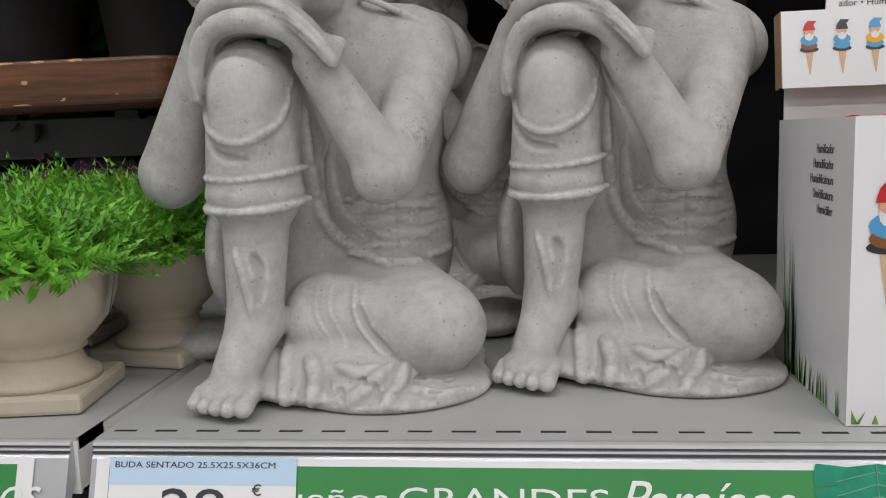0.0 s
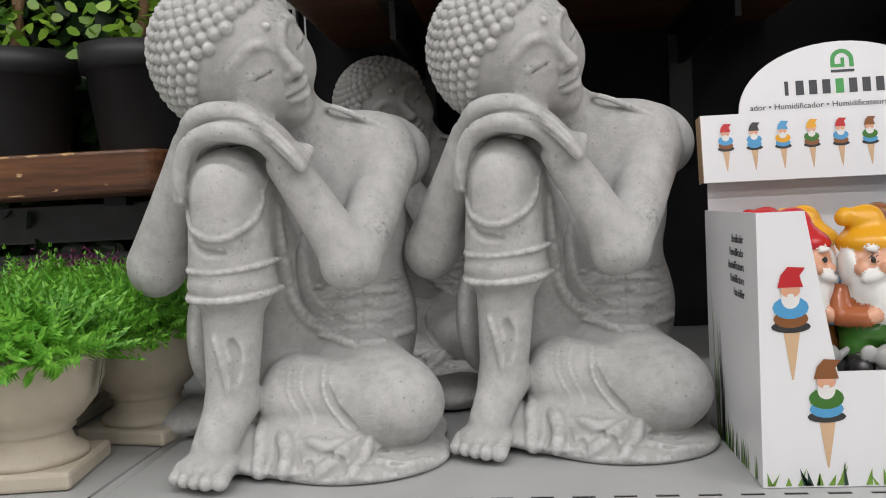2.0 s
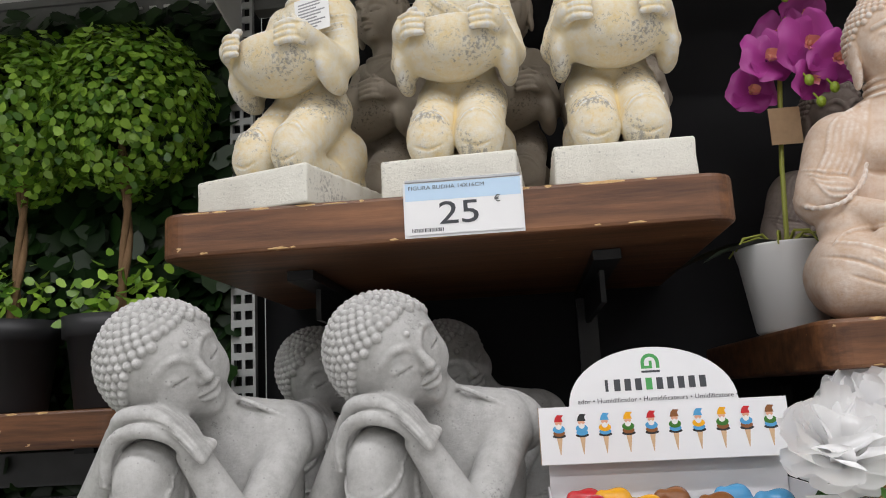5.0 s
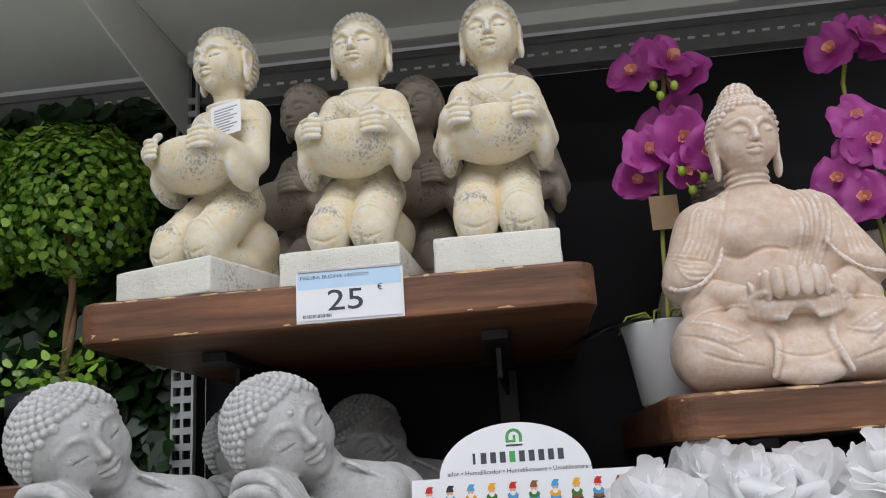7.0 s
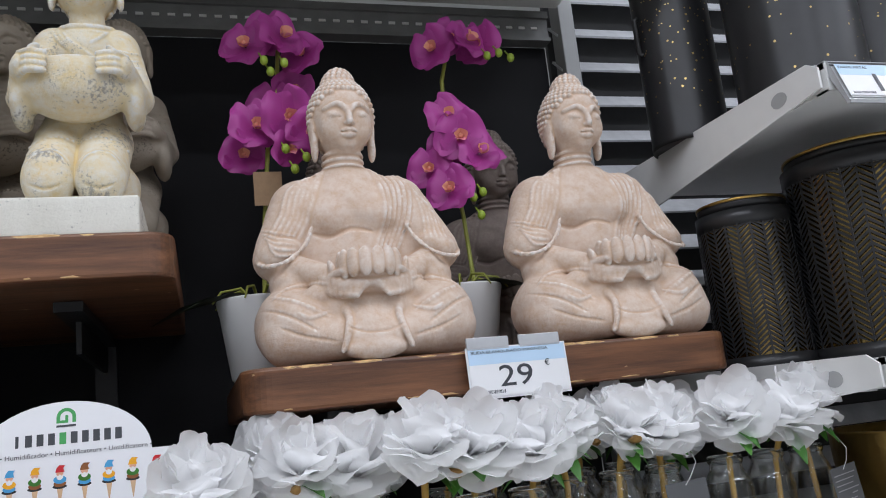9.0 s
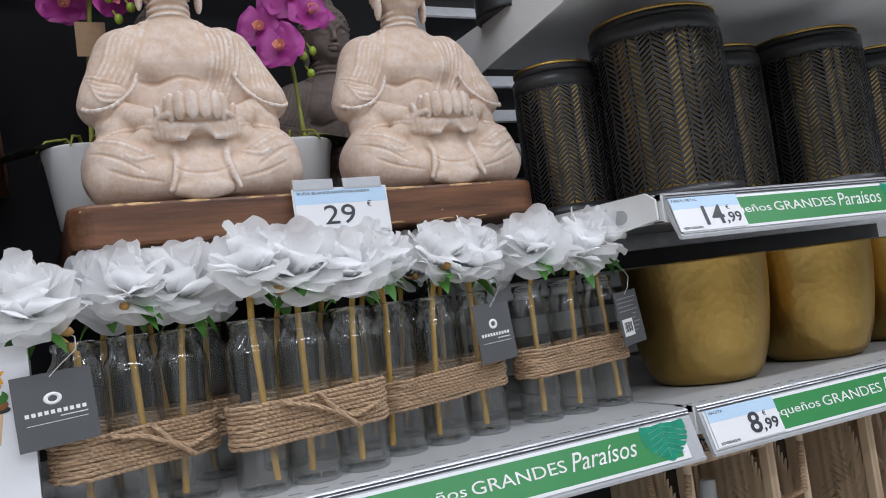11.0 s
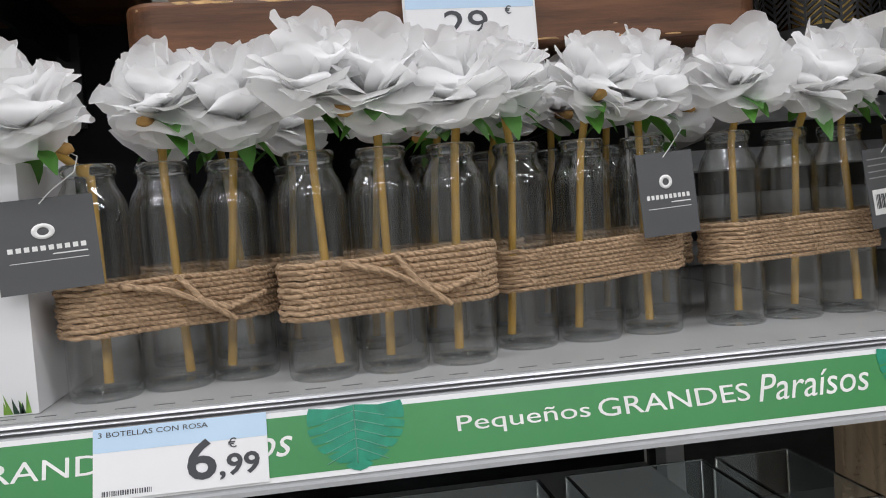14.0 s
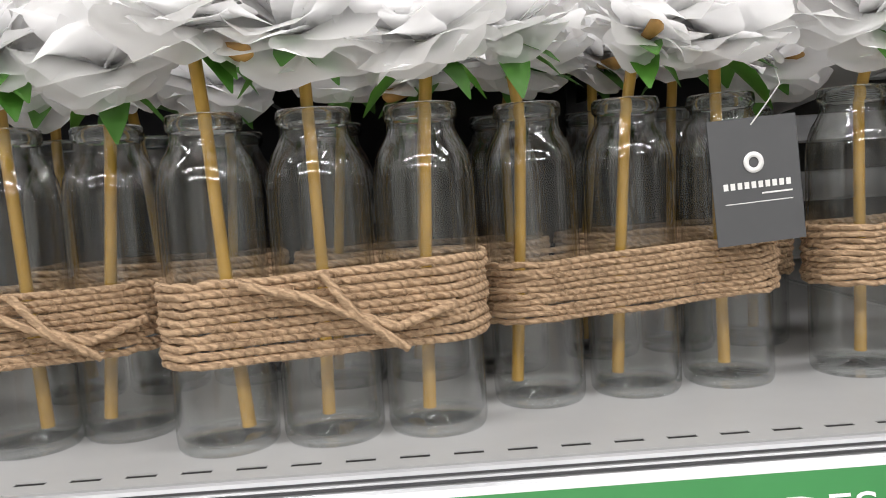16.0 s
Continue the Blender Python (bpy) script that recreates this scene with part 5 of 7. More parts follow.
def rose_petal(bm, m, w, l, t0, t1, cup, rnd, mi=0):
    """One soft petal that leaves the heart at t0 degrees from the axis and flares to t1, with a ruffled rim."""
    nu, nv, grid = 9, 8, []
    ph, ph2, ph3 = [rnd.uniform(0, 6.28) for k in range(3)]
    notch = rnd.uniform(-0.5, 0.5)
    y = z = 0.0
    for j in range(nv + 1):
        v = j / nv
        a = math.radians(t0 + (t1 - t0) * v ** 1.4)
        if j:
            y += l / nv * math.sin(a)
            z += l / nv * math.cos(a)
        row = []
        for i in range(nu + 1):
            u = 2 * i / nu - 1
            wd = w * (0.28 + 0.72 * math.sin(math.pi * min(1, 0.03 + 0.62 * v)) ** 0.8)
            back = l * v ** 3 * (0.3 * abs(u) ** 2.6 + 0.1 * math.exp(-(5 * (u - notch)) ** 2))
            lift = cup * w * u * u * (0.4 + 0.6 * v) + w * v ** 2.4 * (0.17 * math.sin(2.8 * u + ph) + 0.06 * math.sin(6.5 * u + ph2)) + 0.03 * w * math.sin(5 * v + 3 * u + ph3)
            row.append(bm.verts.new(m @ Vector((u * wd * (1 - 0.12 * cup * abs(u)), y - back * math.sin(a) - lift * math.cos(a), z - back * math.cos(a) + lift * math.sin(a)))))
        grid.append(row)
    for a, b in zip(grid, grid[1:]):
        for i in range(nu):
            f = bm.faces.new((a[i], a[i + 1], b[i + 1], b[i]))
            f.smooth, f.material_index = True, mi


def rose_meshes(seed):
    """The heart of a rose and its petals, ring by ring from the outside."""
    rnd = random.Random(seed)

    def skin(name, bm):
        me = bpy.data.meshes.new(name)
        bm.to_mesh(me)
        bm.free()
        me.materials.append(PETAL)
        return me
    petals = []
    for ring, (n, t0, t1, w, l, cup) in enumerate(((6, 92, 116, 0.027, 0.033, 0.1), (6, 72, 96, 0.029, 0.043, 0.15), (6, 52, 72, 0.029, 0.049, 0.2), (6, 34, 50, 0.027, 0.053, 0.25), (5, 18, 30, 0.024, 0.055, 0.35), (4, 6, 12, 0.018, 0.052, 0.5))):
        for k in range(n):
            a = 360 * k / n + 23 * ring + rnd.uniform(-15, 15)
            m = pose(0, 0, 0.0008 * ring, 0, 0, a) @ pose(0, 0.002, 0, 0, rnd.uniform(-14, 14), rnd.uniform(-10, 10))
            bm = bmesh.new()
            rose_petal(bm, m, w * rnd.uniform(0.8, 1.2), l * rnd.uniform(0.84, 1.1), t0 + rnd.uniform(-10, 10), t1 + rnd.uniform(-16, 16), cup, rnd)
            petals.append(skin("petal", bm))
    bm = bmesh.new()
    lathe(bm, [(0, -0.003), (0.004, -0.002), (0.0055, 0.006), (0.006, 0.02), (0.004, 0.032), (0, 0.036)], 10)
    return skin("rose", bm), petals


ROSES = [rose_meshes(s) for s in (4, 11, 23, 37)]


def leaf_blade(bm, base, along, w, l, bend=0.3, up=(0, 0, 1), mi=0):
    """A pointed leaf with a middle crease."""
    d = Vector(along).normalized()
    s = d.cross(Vector(up))
    s = s.normalized() if s.length > 1e-4 else Vector((1, 0, 0))
    n = s.cross(d)
    prev = None
    for j in range(5):
        v = j / 4
        c = Vector(base) + d * l * v - n * bend * l * v * v
        wd = w * math.sin(math.pi * (0.08 + 0.9 * v)) ** 0.9
        row = [bm.verts.new(c - s * wd + n * wd * 0.3), bm.verts.new(c), bm.verts.new(c + s * wd + n * wd * 0.3)]
        if prev:
            for i in (0, 1):
                f = bm.faces.new((prev[i], prev[i + 1], row[i + 1], row[i]))
                f.smooth, f.material_index = True, mi
        prev = row


def hang_tag(parent, m, front=True):
    """A grey card with a white ring mark and plain bars, on a thread loop."""
    ob = part("hang_tag", cube_bm(0, 0.049, -0.066, 0, -0.0006, 0.0), GREYCARD, parent, "dark grey card hang tag", at=m)
    if front:
        bm = bmesh.new()
        lathe(bm, [(0.0028, 0), (0.0056, 0), (0.0056, 0.0003), (0.0028, 0.0003)], 24, pose(0.0235, -0.0235, 0.0002), close=True)
        part("ring_mark", bm, WHITEINK, ob)
        bm = bmesh.new()
        for k in range(10):
            box(bm, 0.0058 + 0.00385 * k, 0.0083 + 0.00385 * k, -0.037, -0.0335, 0.0002, 0.0004)
        box(bm, 0.0265, 0.0435, -0.0405, -0.0396, 0.0002, 0.0004)
        box(bm, 0.006, 0.0435, -0.0446, -0.0441, 0.0002, 0.0004)
        part("printed_bar", bm, WHITEINK, ob)
    else:
        sheet("bar_code_patch", 0.005, 0.027, -0.055, -0.034, 0.0002, 0.0002, WHITEINK, ob, pose(0, 0, 0))
        bm = bmesh.new()
        for k in range(10):
            box(bm, 0.008 + 0.0017 * k, 0.0087 + 0.0017 * k + 0.0004 * (k % 3), -0.05, -0.038, 0.0005, 0.0006)
        part("bar_code", bm, INK, ob)
        bm = bmesh.new()
        for k in range(9):
            box(bm, 0.004 if k < 4 else 0.029, 0.044 - 0.004 * (k % 3), -0.009 - 0.0052 * k, -0.008 - 0.0052 * k, 0.0002, 0.0003)
        part("printed_bar", bm, GREYTEXT, ob)
    bm = bmesh.new()
    tube(bm, [(0.0235, -0.004, 0.0006), (0.03, 0.004, 0.003), (0.042, 0.016, 0.0), (0.044, 0.028, -0.008), (0.036, 0.036, -0.014)], 0.0004, 5)
    part("thread", bm, THREAD, ob)
    return ob


GREYTEXT = plain("printed_grey_ink", (0.3, 0.3, 0.3), 0.5)


def bottle_trio(x, y, rot, gap, z0, z1, label, seed, knot=False, tag=None, lean=0.0, lead=False):
    rnd = random.Random(seed)
    ob = thing("bottle_trio", label, "bottle", pose(x, y, 1.0005, 0, 0, rot), group="bottle trios with roses")
    R, cs = 0.0274, (-gap, 0.0, gap)
    for k, c in enumerate(cs):
        b = new("bottle", BOTTLE)
        b.parent = ob
        b.visible_shadow = False
        b.matrix_basis = pose(c, 0, 0, 0, 0, rnd.uniform(0, 360))
        sx, sy = rnd.uniform(-0.012, 0.012), rnd.uniform(-0.01, 0.01)
        tx, ty = rnd.uniform(-0.006, 0.006), rnd.uniform(-0.008, -0.002)
        fall = -0.034 if lead and k == 0 else 0.0
        top = (c + fall + tx * 1.5 + rnd.uniform(-0.006, 0.006), ty * 2.2 - 0.004, 0.195 + rnd.uniform(-0.006, 0.008))
        bm = bmesh.new()
        tube(bm, [(c + sx, sy, 0.01), (c + 0.5 * (sx + tx) + rnd.uniform(-0.002, 0.002), 0.5 * (sy + ty), 0.085), (c + tx, ty, 0.155), top], [0.0035, 0.0032, 0.0031, 0.0035], 8)
        st = part("stem", bm, STEM, ob, "tan green stem")
        heart, petals = ROSES[rnd.randrange(4)]
        ro = new("rose", heart)
        ro.parent = ob
        ro.matrix_basis = pose(top[0], top[1], top[2], rnd.uniform(10, 42), rnd.uniform(-22, 22), 0) @ pose(0, 0, 0, 0, 0, rnd.uniform(0, 360)) @ Matrix.Scale(rnd.uniform(0.9, 1.08), 4)
        ro["label"] = "white silk rose head"
        for me in petals:
            new("petal", me).parent = ro
        bm = bmesh.new()
        for q in range(3):
            a = rnd.uniform(0, 6.28) if q else -1.2 + rnd.uniform(-0.8, 0.8)
            leaf_blade(bm, (top[0], top[1], top[2] - 0.009), (math.cos(a), math.sin(a), rnd.uniform(-0.5, 0.2)), 0.0085, rnd.uniform(0.028, 0.044), 0.4)
        part("sepal", bm, SILKLEAF, ro, "green silk sepals").matrix_parent_inverse = ro.matrix_basis.inverted()
        if rnd.random() < 0.45:
            a = rnd.uniform(-2.6, -0.5)
            bm, e = bmesh.new(), Vector((math.cos(a), math.sin(a), rnd.uniform(-0.3, 0.3))) * 0.03
            b0 = Vector((top[0], top[1], top[2] - 0.008))
            tube(bm, [b0, b0 + e * 0.5, b0 + e * 0.85, b0 + e, b0 + e * 1.12], [0.0028, 0.003, 0.0042, 0.0044, 0.0012], 7)
            part("stub", bm, BUDBROWN, ob, "cut brown side stem")
    # twine wound round the three
    n, path = 10, []
    for k in range(15):
        a = math.pi / 2 + math.pi * k / 14
        path.append((-gap + R * math.cos(a), R * math.sin(a)))
    for c in (-0.5, 0.0, 0.5):
        path.append((c * gap, -R + 0.0012 * (c != 0)))
    for k in range(15):
        a = -math.pi / 2 + math.pi * k / 14
        path.append((gap + R * math.cos(a), R * math.sin(a)))
    for c in (0.5, 0.0, -0.5):
        path.append((c * gap, R - 0.0012))
    tw = new("twine")
    tw.parent = ob
    tw["label"] = "rough jute twine band"
    r = (z1 - z0) / n / 2 * 1.08
    for w in range(n):
        z = z0 + (z1 - z0) * (w + 0.5) / n
        bm, L = bmesh.new(), len(path)
        wob = [rnd.uniform(-0.0009, 0.0009) for _ in path]
        pts = [(px * (1 + 0.01 * math.sin(w * 1.7)), py + 0.0004 * math.sin(5 * px * 30 + w), z + lean * px + wob[i]) for i, (px, py) in enumerate(path)]
        # finer points with twist bulges
        fine, rads = [], []
        for i in range(L):
            p, q = Vector(pts[i]), Vector(pts[(i + 1) % L])
            m = max(1, int((q - p).length / 0.0022))
            for s in range(m):
                fine.append(p.lerp(q, s / m))
                rads.append(r * (1 + 0.08 * math.sin(len(fine) * 2.6 + w)))
        fine.append(fine[0])
        rads.append(rads[0])
        tube(bm, fine, rads, 6, cap=False)
        part("strand", bm, JUTE, tw)
    bm = bmesh.new()
    for _ in range(340):
        px = rnd.uniform(-gap, gap)
        z = rnd.uniform(z0, z1)
        p = Vector((px, -R - r, z + lean * px))
        q = p + Vector((rnd.uniform(-0.006, 0.006), rnd.uniform(-0.004, 0.0), rnd.uniform(-0.004, 0.005)))
        tube(bm, [p, p.lerp(q, 0.5) + Vector((0.001, -0.001, 0.001)), q], 0.00016, 3, cap=False)
    tagged(part("fibre", bm, JUTE, tw), kind="stuff")
    if knot:
        bm = bmesh.new()
        yk = -R - 2.2 * r
        zc = (z0 + z1) / 2
        kx = knot
        for pts in ([(-0.05 + kx, yk, z1 - 0.004), (-0.02 + kx, yk - 0.001, zc + 0.009), (kx, yk - 0.004, zc), (0.022 + kx, yk - 0.002, zc - 0.008), (0.05 + kx, yk, zc + 0.001)],
                    [(-0.012 + kx, yk, z1 - 0.001), (-0.004 + kx, yk - 0.004, zc + 0.008), (0.004 + kx, yk - 0.005, zc - 0.002), (0.02 + kx, yk - 0.003, z0 + 0.006), (0.026 + kx, yk - 0.001, z0 + 0.002)]):
            f = []
            P = [Vector(p) for p in pts]
            for a, b in zip(P, P[1:]):
                f += [a.lerp(b, s / 6) for s in range(6)]
            tube(bm, f + [P[-1]], [0.0024 * (1 + 0.12 * math.sin(1.9 * i)) for i in range(len(f) + 1)], 6)
        part("knot", bm, JUTE, tw, "tied twine knot")
    if tag:
        hang_tag(ob, tag[0], tag[1])
    return ob


bottle_trio(0.701, 0.071, 18, 0.0495, 0.046, 0.083, "three clear bottles tied with twine, beside the carton", 3, knot=0.012, tag=(pose(0.701, 0.071, 1.0005, 0, 0, 18).inverted() @ pose(0.603, 0.01, 1.1405, 88, -3, 9) @ Matrix.Diagonal((1.27, 0.92, 1, 1)), True), lean=0.02, lead=True)
bottle_trio(0.86, 0.055, 4, 0.053, 0.046, 0.087, "three clear bottles with a knotted twine band", 8, knot=0.012, lean=0.035)
bottle_trio(1.028, 0.1, 6, 0.0565, 0.05, 0.083, "three clear bottles with a grey hang tag", 15, tag=(pose(0.03, -0.036, 0.147, 88, -3, -2), True), lean=0.05)
bottle_trio(1.217, 0.112, 4, 0.0555, 0.055, 0.089, "three clear bottles with a bar code tag", 21, tag=(pose(0.036, -0.05, 0.139, 86, -4, 14), False), lean=0.03)
bottle_trio(0.74, 0.185, 10, 0.053, 0.046, 0.085, "three clear bottles in the second row", 33)
bottle_trio(0.912, 0.17, 5, 0.053, 0.046, 0.085, "three clear bottles behind the knotted ones", 41)
bottle_trio(1.085, 0.2, 4, 0.054, 0.048, 0.085, "three clear bottles in shade behind others", 52)

# ---- display carton with gnome figurines ----
CARTON = plain("white_printed_carton", (0.76, 0.76, 0.77), 0.28, 0, 0.02, 10)
CARTONEDGE = plain("brown_card_edge", (0.3, 0.2, 0.11), 0.8)
LOGOGREEN = plain("printed_bright_green", (0.06, 0.33, 0.08), 0.35)
BLADE = plain("printed_grass_green", (0.16, 0.3, 0.045), 0.4, 0, 0.4, 90)
BLADEDARK = plain("printed_dark_blade", (0.02, 0.05, 0.03), 0.4)
COLS = {n: plain("gloss_" + n, c, 0.22, 0, 0.05, 60) for n, c in (("red", (0.5, 0.02, 0.025)), ("yellow", (0.75, 0.36, 0.012)), ("brown", (0.23, 0.085, 0.025)), ("blue", (0.08, 0.32, 0.58)), ("green", (0.045, 0.16, 0.022)), ("orange", (0.42, 0.13, 0.05)), ("skin", (0.68, 0.36, 0.23)), ("beard", (0.76, 0.75, 0.72)), ("boot", (0.03, 0.03, 0.03)), ("tin", (0.36, 0.36, 0.35)), ("cone", (0.62, 0.42, 0.25)))}

carton = thing("display_carton", "white printed display carton with an arched header", "carton", pose(0.4085, 0.021, 1.0005))
CW, CD = 0.21, 0.13


def outline_panel(name, pts, th, material, parent, m):
    bm = bmesh.new()
    f = bm.faces.new([bm.verts.new((x, y, 0)) for x, y in pts])
    ex = bmesh.ops.extrude_face_region(bm, geom=[f])
    bmesh.ops.translate(bm, vec=(0, 0, th), verts=[v for v in ex["geom"] if isinstance(v, bmesh.types.BMVert)])
    bmesh.ops.recalc_face_normals(bm, faces=bm.faces)
    return part(name, bm, material, parent, at=m)


front_pts = [(0, 0), (CW, 0), (CW, 0.167), (CW - 0.028, 0.167), (CW - 0.045, 0.07), (0.045, 0.07), (0.028, 0.167), (0, 0.167)]
front = outline_panel("front_panel", front_pts, 0.0015, CARTON, carton, pose(0, 0.0015, 0, 90, 0, 0))
outline_panel("side_panel", [(0, 0), (CD, 0), (CD, 0.167), (0, 0.167)], 0.0015, CARTON, carton, pose(0.0015, 0.0015, 0, 90, 0, 90) @ pose(0, 0, -0.0015))
outline_panel("side_panel", [(0, 0), (CD, 0), (CD, 0.167), (0, 0.167)], 0.0015, CARTON, carton, pose(CW, 0.0015, 0, 90, 0, 90) @ pose(0, 0, -0.0015))
outline_panel("back_panel", [(0.002, 0), (CW - 0.002, 0), (CW - 0.002, 0.235), (0.002, 0.235)], 0.0015, CARTON, carton, pose(0, CD, 0, 90, 0, 0))
part("floor_insert", cube_bm(0.002, CW - 0.002, 0.002, CD - 0.002, 0.058, 0.06), CARTON, carton)
arc = [(0.102 + 0.074 * math.cos(a), 0.05 + 0.05 * math.sin(a)) for a in [math.pi * k / 24 for k in range(25)]]
hm = pose(-0.004, CD - 0.016, 0.187, 82, 0, 0)
header = outline_panel("header", [(0, 0), (CW + 0.006, 0), (CW + 0.006, 0.05)] + arc + [(0, 0.05)], 0.0016, CARTON, carton, hm)
part("card_edge", cube_bm(-0.0006, 0.0, 0.001, 0.05, -0.012, 0.0016), CARTONEDGE, header, "raw brown card edge")


def arch_mark(parent, m, s):
    """A green arch with a notch over a dark bar."""
    bm = bmesh.new()
    out = [(s * math.cos(a), s * (0.15 + math.sin(a))) for a in [math.pi * k / 16 for k in range(17)]]
    inn = [(0.62 * s * math.cos(a), s * (0.15 + 0.62 * math.sin(a))) for a in [math.pi * k / 16 for k in range(17)]]
    o = [bm.verts.new((x, y, 0)) for x, y in [(s, -0.5 * s)] + out + [(-s, -0.5 * s)]]
    i = [bm.verts.new((x, y, 0)) for x, y in [(0.62 * s, -0.5 * s)] + inn + [(-0.62 * s, -0.5 * s)]]
    for k in range(len(o) - 1):
        bm.faces.new((o[k], o[k + 1], i[k + 1], i[k]))
    box(bm, -0.62 * s, -0.05 * s, -0.5 * s, -0.2 * s, -0.0001, 0.0001)
    box(bm, -0.1 * s, 0.2 * s, -0.5 * s, 0.35 * s, -0.0001, 0.0001)
    part("arch_mark", bm, LOGOGREEN, parent, at=m)
    part("mark_bar", cube_bm(-s, s, -0.95 * s, -0.72 * s, -0.0001, 0.0001), INK, parent, at=m)


def word_bars(parent, m, w, h, n=10, green=4):
    """A maker's name as a row of plain bars, one for each letter."""
    st = w / n
    for k in range(n):
        q = 0.36 if k == 0 else 0.2
        part("name_bar", cube_bm((k + q) * st, (k + 1 - q) * st, 0, h, 0, 0.0002), LOGOGREEN if k == green else INK, parent, at=m)


FLATMATS = [COLS[k] for k in ("red", "skin", "beard", "blue", "brown", "cone", "boot", "green", "yellow")]


def printed_gnome(parent, m, s, hat, coat, legs):
    """A small flat print of a garden figure on a spike; s is its height."""
    bm = bmesh.new()

    def poly(pts, mi, z):
        f = bm.faces.new([bm.verts.new((x * s, y * s, z)) for x, y in pts])
        f.material_index = mi

    def disc(cx, cy, rx, ry, mi, z):
        poly([(cx + rx * math.cos(a), cy + ry * math.sin(a)) for a in [2 * math.pi * k / 14 for k in range(14)]], mi, z)
    poly([(-0.07, 0.45), (0, 0.0), (0.015, 0.0), (0.08, 0.45)], 5, 0.0)
    disc(0, 0.47, 0.17, 0.055, 6, 0.0001)
    disc(0, 0.54, 0.15, 0.08, legs, 0.0002)
    disc(0, 0.64, 0.155, 0.1, coat, 0.0003)
    disc(0, 0.72, 0.08, 0.09, 2, 0.0004)
    disc(0, 0.79, 0.085, 0.06, 1, 0.0005)
    disc(0, 0.745, 0.03, 0.02, 2, 0.0006)
    poly([(-0.11, 0.82), (0.11, 0.82), (0.08, 0.92), (0.13, 0.99), (-0.02, 1.0), (-0.08, 0.93)], hat, 0.0006)
    part("printed_figure", bm, FLATMATS, parent, at=m)


for k in range(10):
    printed_gnome(header, pose(0.017 + 0.0203 * k, 0.008, 0.0019), 0.035, (0, 6, 3, 8, 0, 4, 3, 8, 0, 4)[k], (3, 3, 8, 7, 3, 7, 8, 7, 3, 7)[k], (4, 3, 3, 4, 4, 3, 3, 4, 4, 3)[k])
arch_mark(header, pose(0.103, 0.0845, 0.0019), 0.0082)
word_bars(header, pose(0.058, 0.0615, 0.0018), 0.094, 0.0105)
fit_letters("caption", "ador \u2022 Humidificador \u2022 Humidificateurs \u2022 Umidificatore \u2022", 0.14, 0.0042, INK, header, pose(0.036, 0.0515, 0.0018))
fm = pose(0, -0.0001, 0, 90, 0, 0)
printed_gnome(carton, fm @ pose(0.0185, 0.066, 0.0002), 0.068, 0, 3, 4)
printed_gnome(carton, fm @ pose(0.038, 0.012, 0.0002), 0.066, 4, 7, 3)
printed_gnome(carton, fm @ pose(0.184, 0.088, 0.0002), 0.06, 8, 7, 4)
printed_gnome(carton, fm @ pose(0.166, 0.036, 0.0002), 0.058, 8, 0, 7)
arch_mark(carton, fm @ pose(0.122, 0.054, 0.0003), 0.0085)
word_bars(carton, fm @ pose(0.078, 0.025, 0.0003), 0.09, 0.0115)
sm = pose(-0.0001, 0.132, 0, 90, 0, -90)
for k, wd in enumerate(("Humificador", "Humidificador", "Humidificateurs", "Umidificatore", "Humidifier")):
    ww = 0.0025 * len(wd)
    fit_letters("caption", wd, ww, 0.0055, INK, carton, sm @ pose(0.104 - ww, 0.147 - 0.0088 * k, 0.0003))
rg = random.Random(5)
for nm, mt, cnt in (("printed_grass", BLADE, 34), ("printed_dark_grass", BLADEDARK, 14)):
    bm = bmesh.new()
    for k in range(cnt):
        x, w, h, d = rg.uniform(0.002, CW - 0.008), rg.uniform(0.002, 0.004), rg.uniform(0.006, 0.016), rg.uniform(-0.005, 0.005)
        bm.faces.new([bm.verts.new(p) for p in ((x, 0.001, 0), (x + w, 0.001, 0), (x + w / 2 + d, h, 0))])
    part(nm, bm, mt, carton, at=fm @ pose(0, 0, 0.0002 if cnt > 20 else 0.0003))
    bm = bmesh.new()
    for k in range(cnt // 2):
        x, w, h, d = rg.uniform(0.03, 0.12), rg.uniform(0.002, 0.004), rg.uniform(0.008, 0.025), rg.uniform(-0.005, 0.005)
        bm.faces.new([bm.verts.new(p) for p in ((x, 0.001, 0), (x + w, 0.001, 0), (x + w / 2 + d, h, 0))])
    for k in range(6):
        x, h, d = rg.uniform(0.02, 0.045), rg.uniform(0.05, 0.13), rg.uniform(-0.014, 0.01)
        bm.faces.new([bm.verts.new(p) for p in ((x, 0.002, 0), (x + 0.0028, 0.002, 0), (x + d, h, 0))])
    part(nm, bm, mt, carton, at=sm @ pose(0, 0, 0.0002 if cnt > 20 else 0.0003))



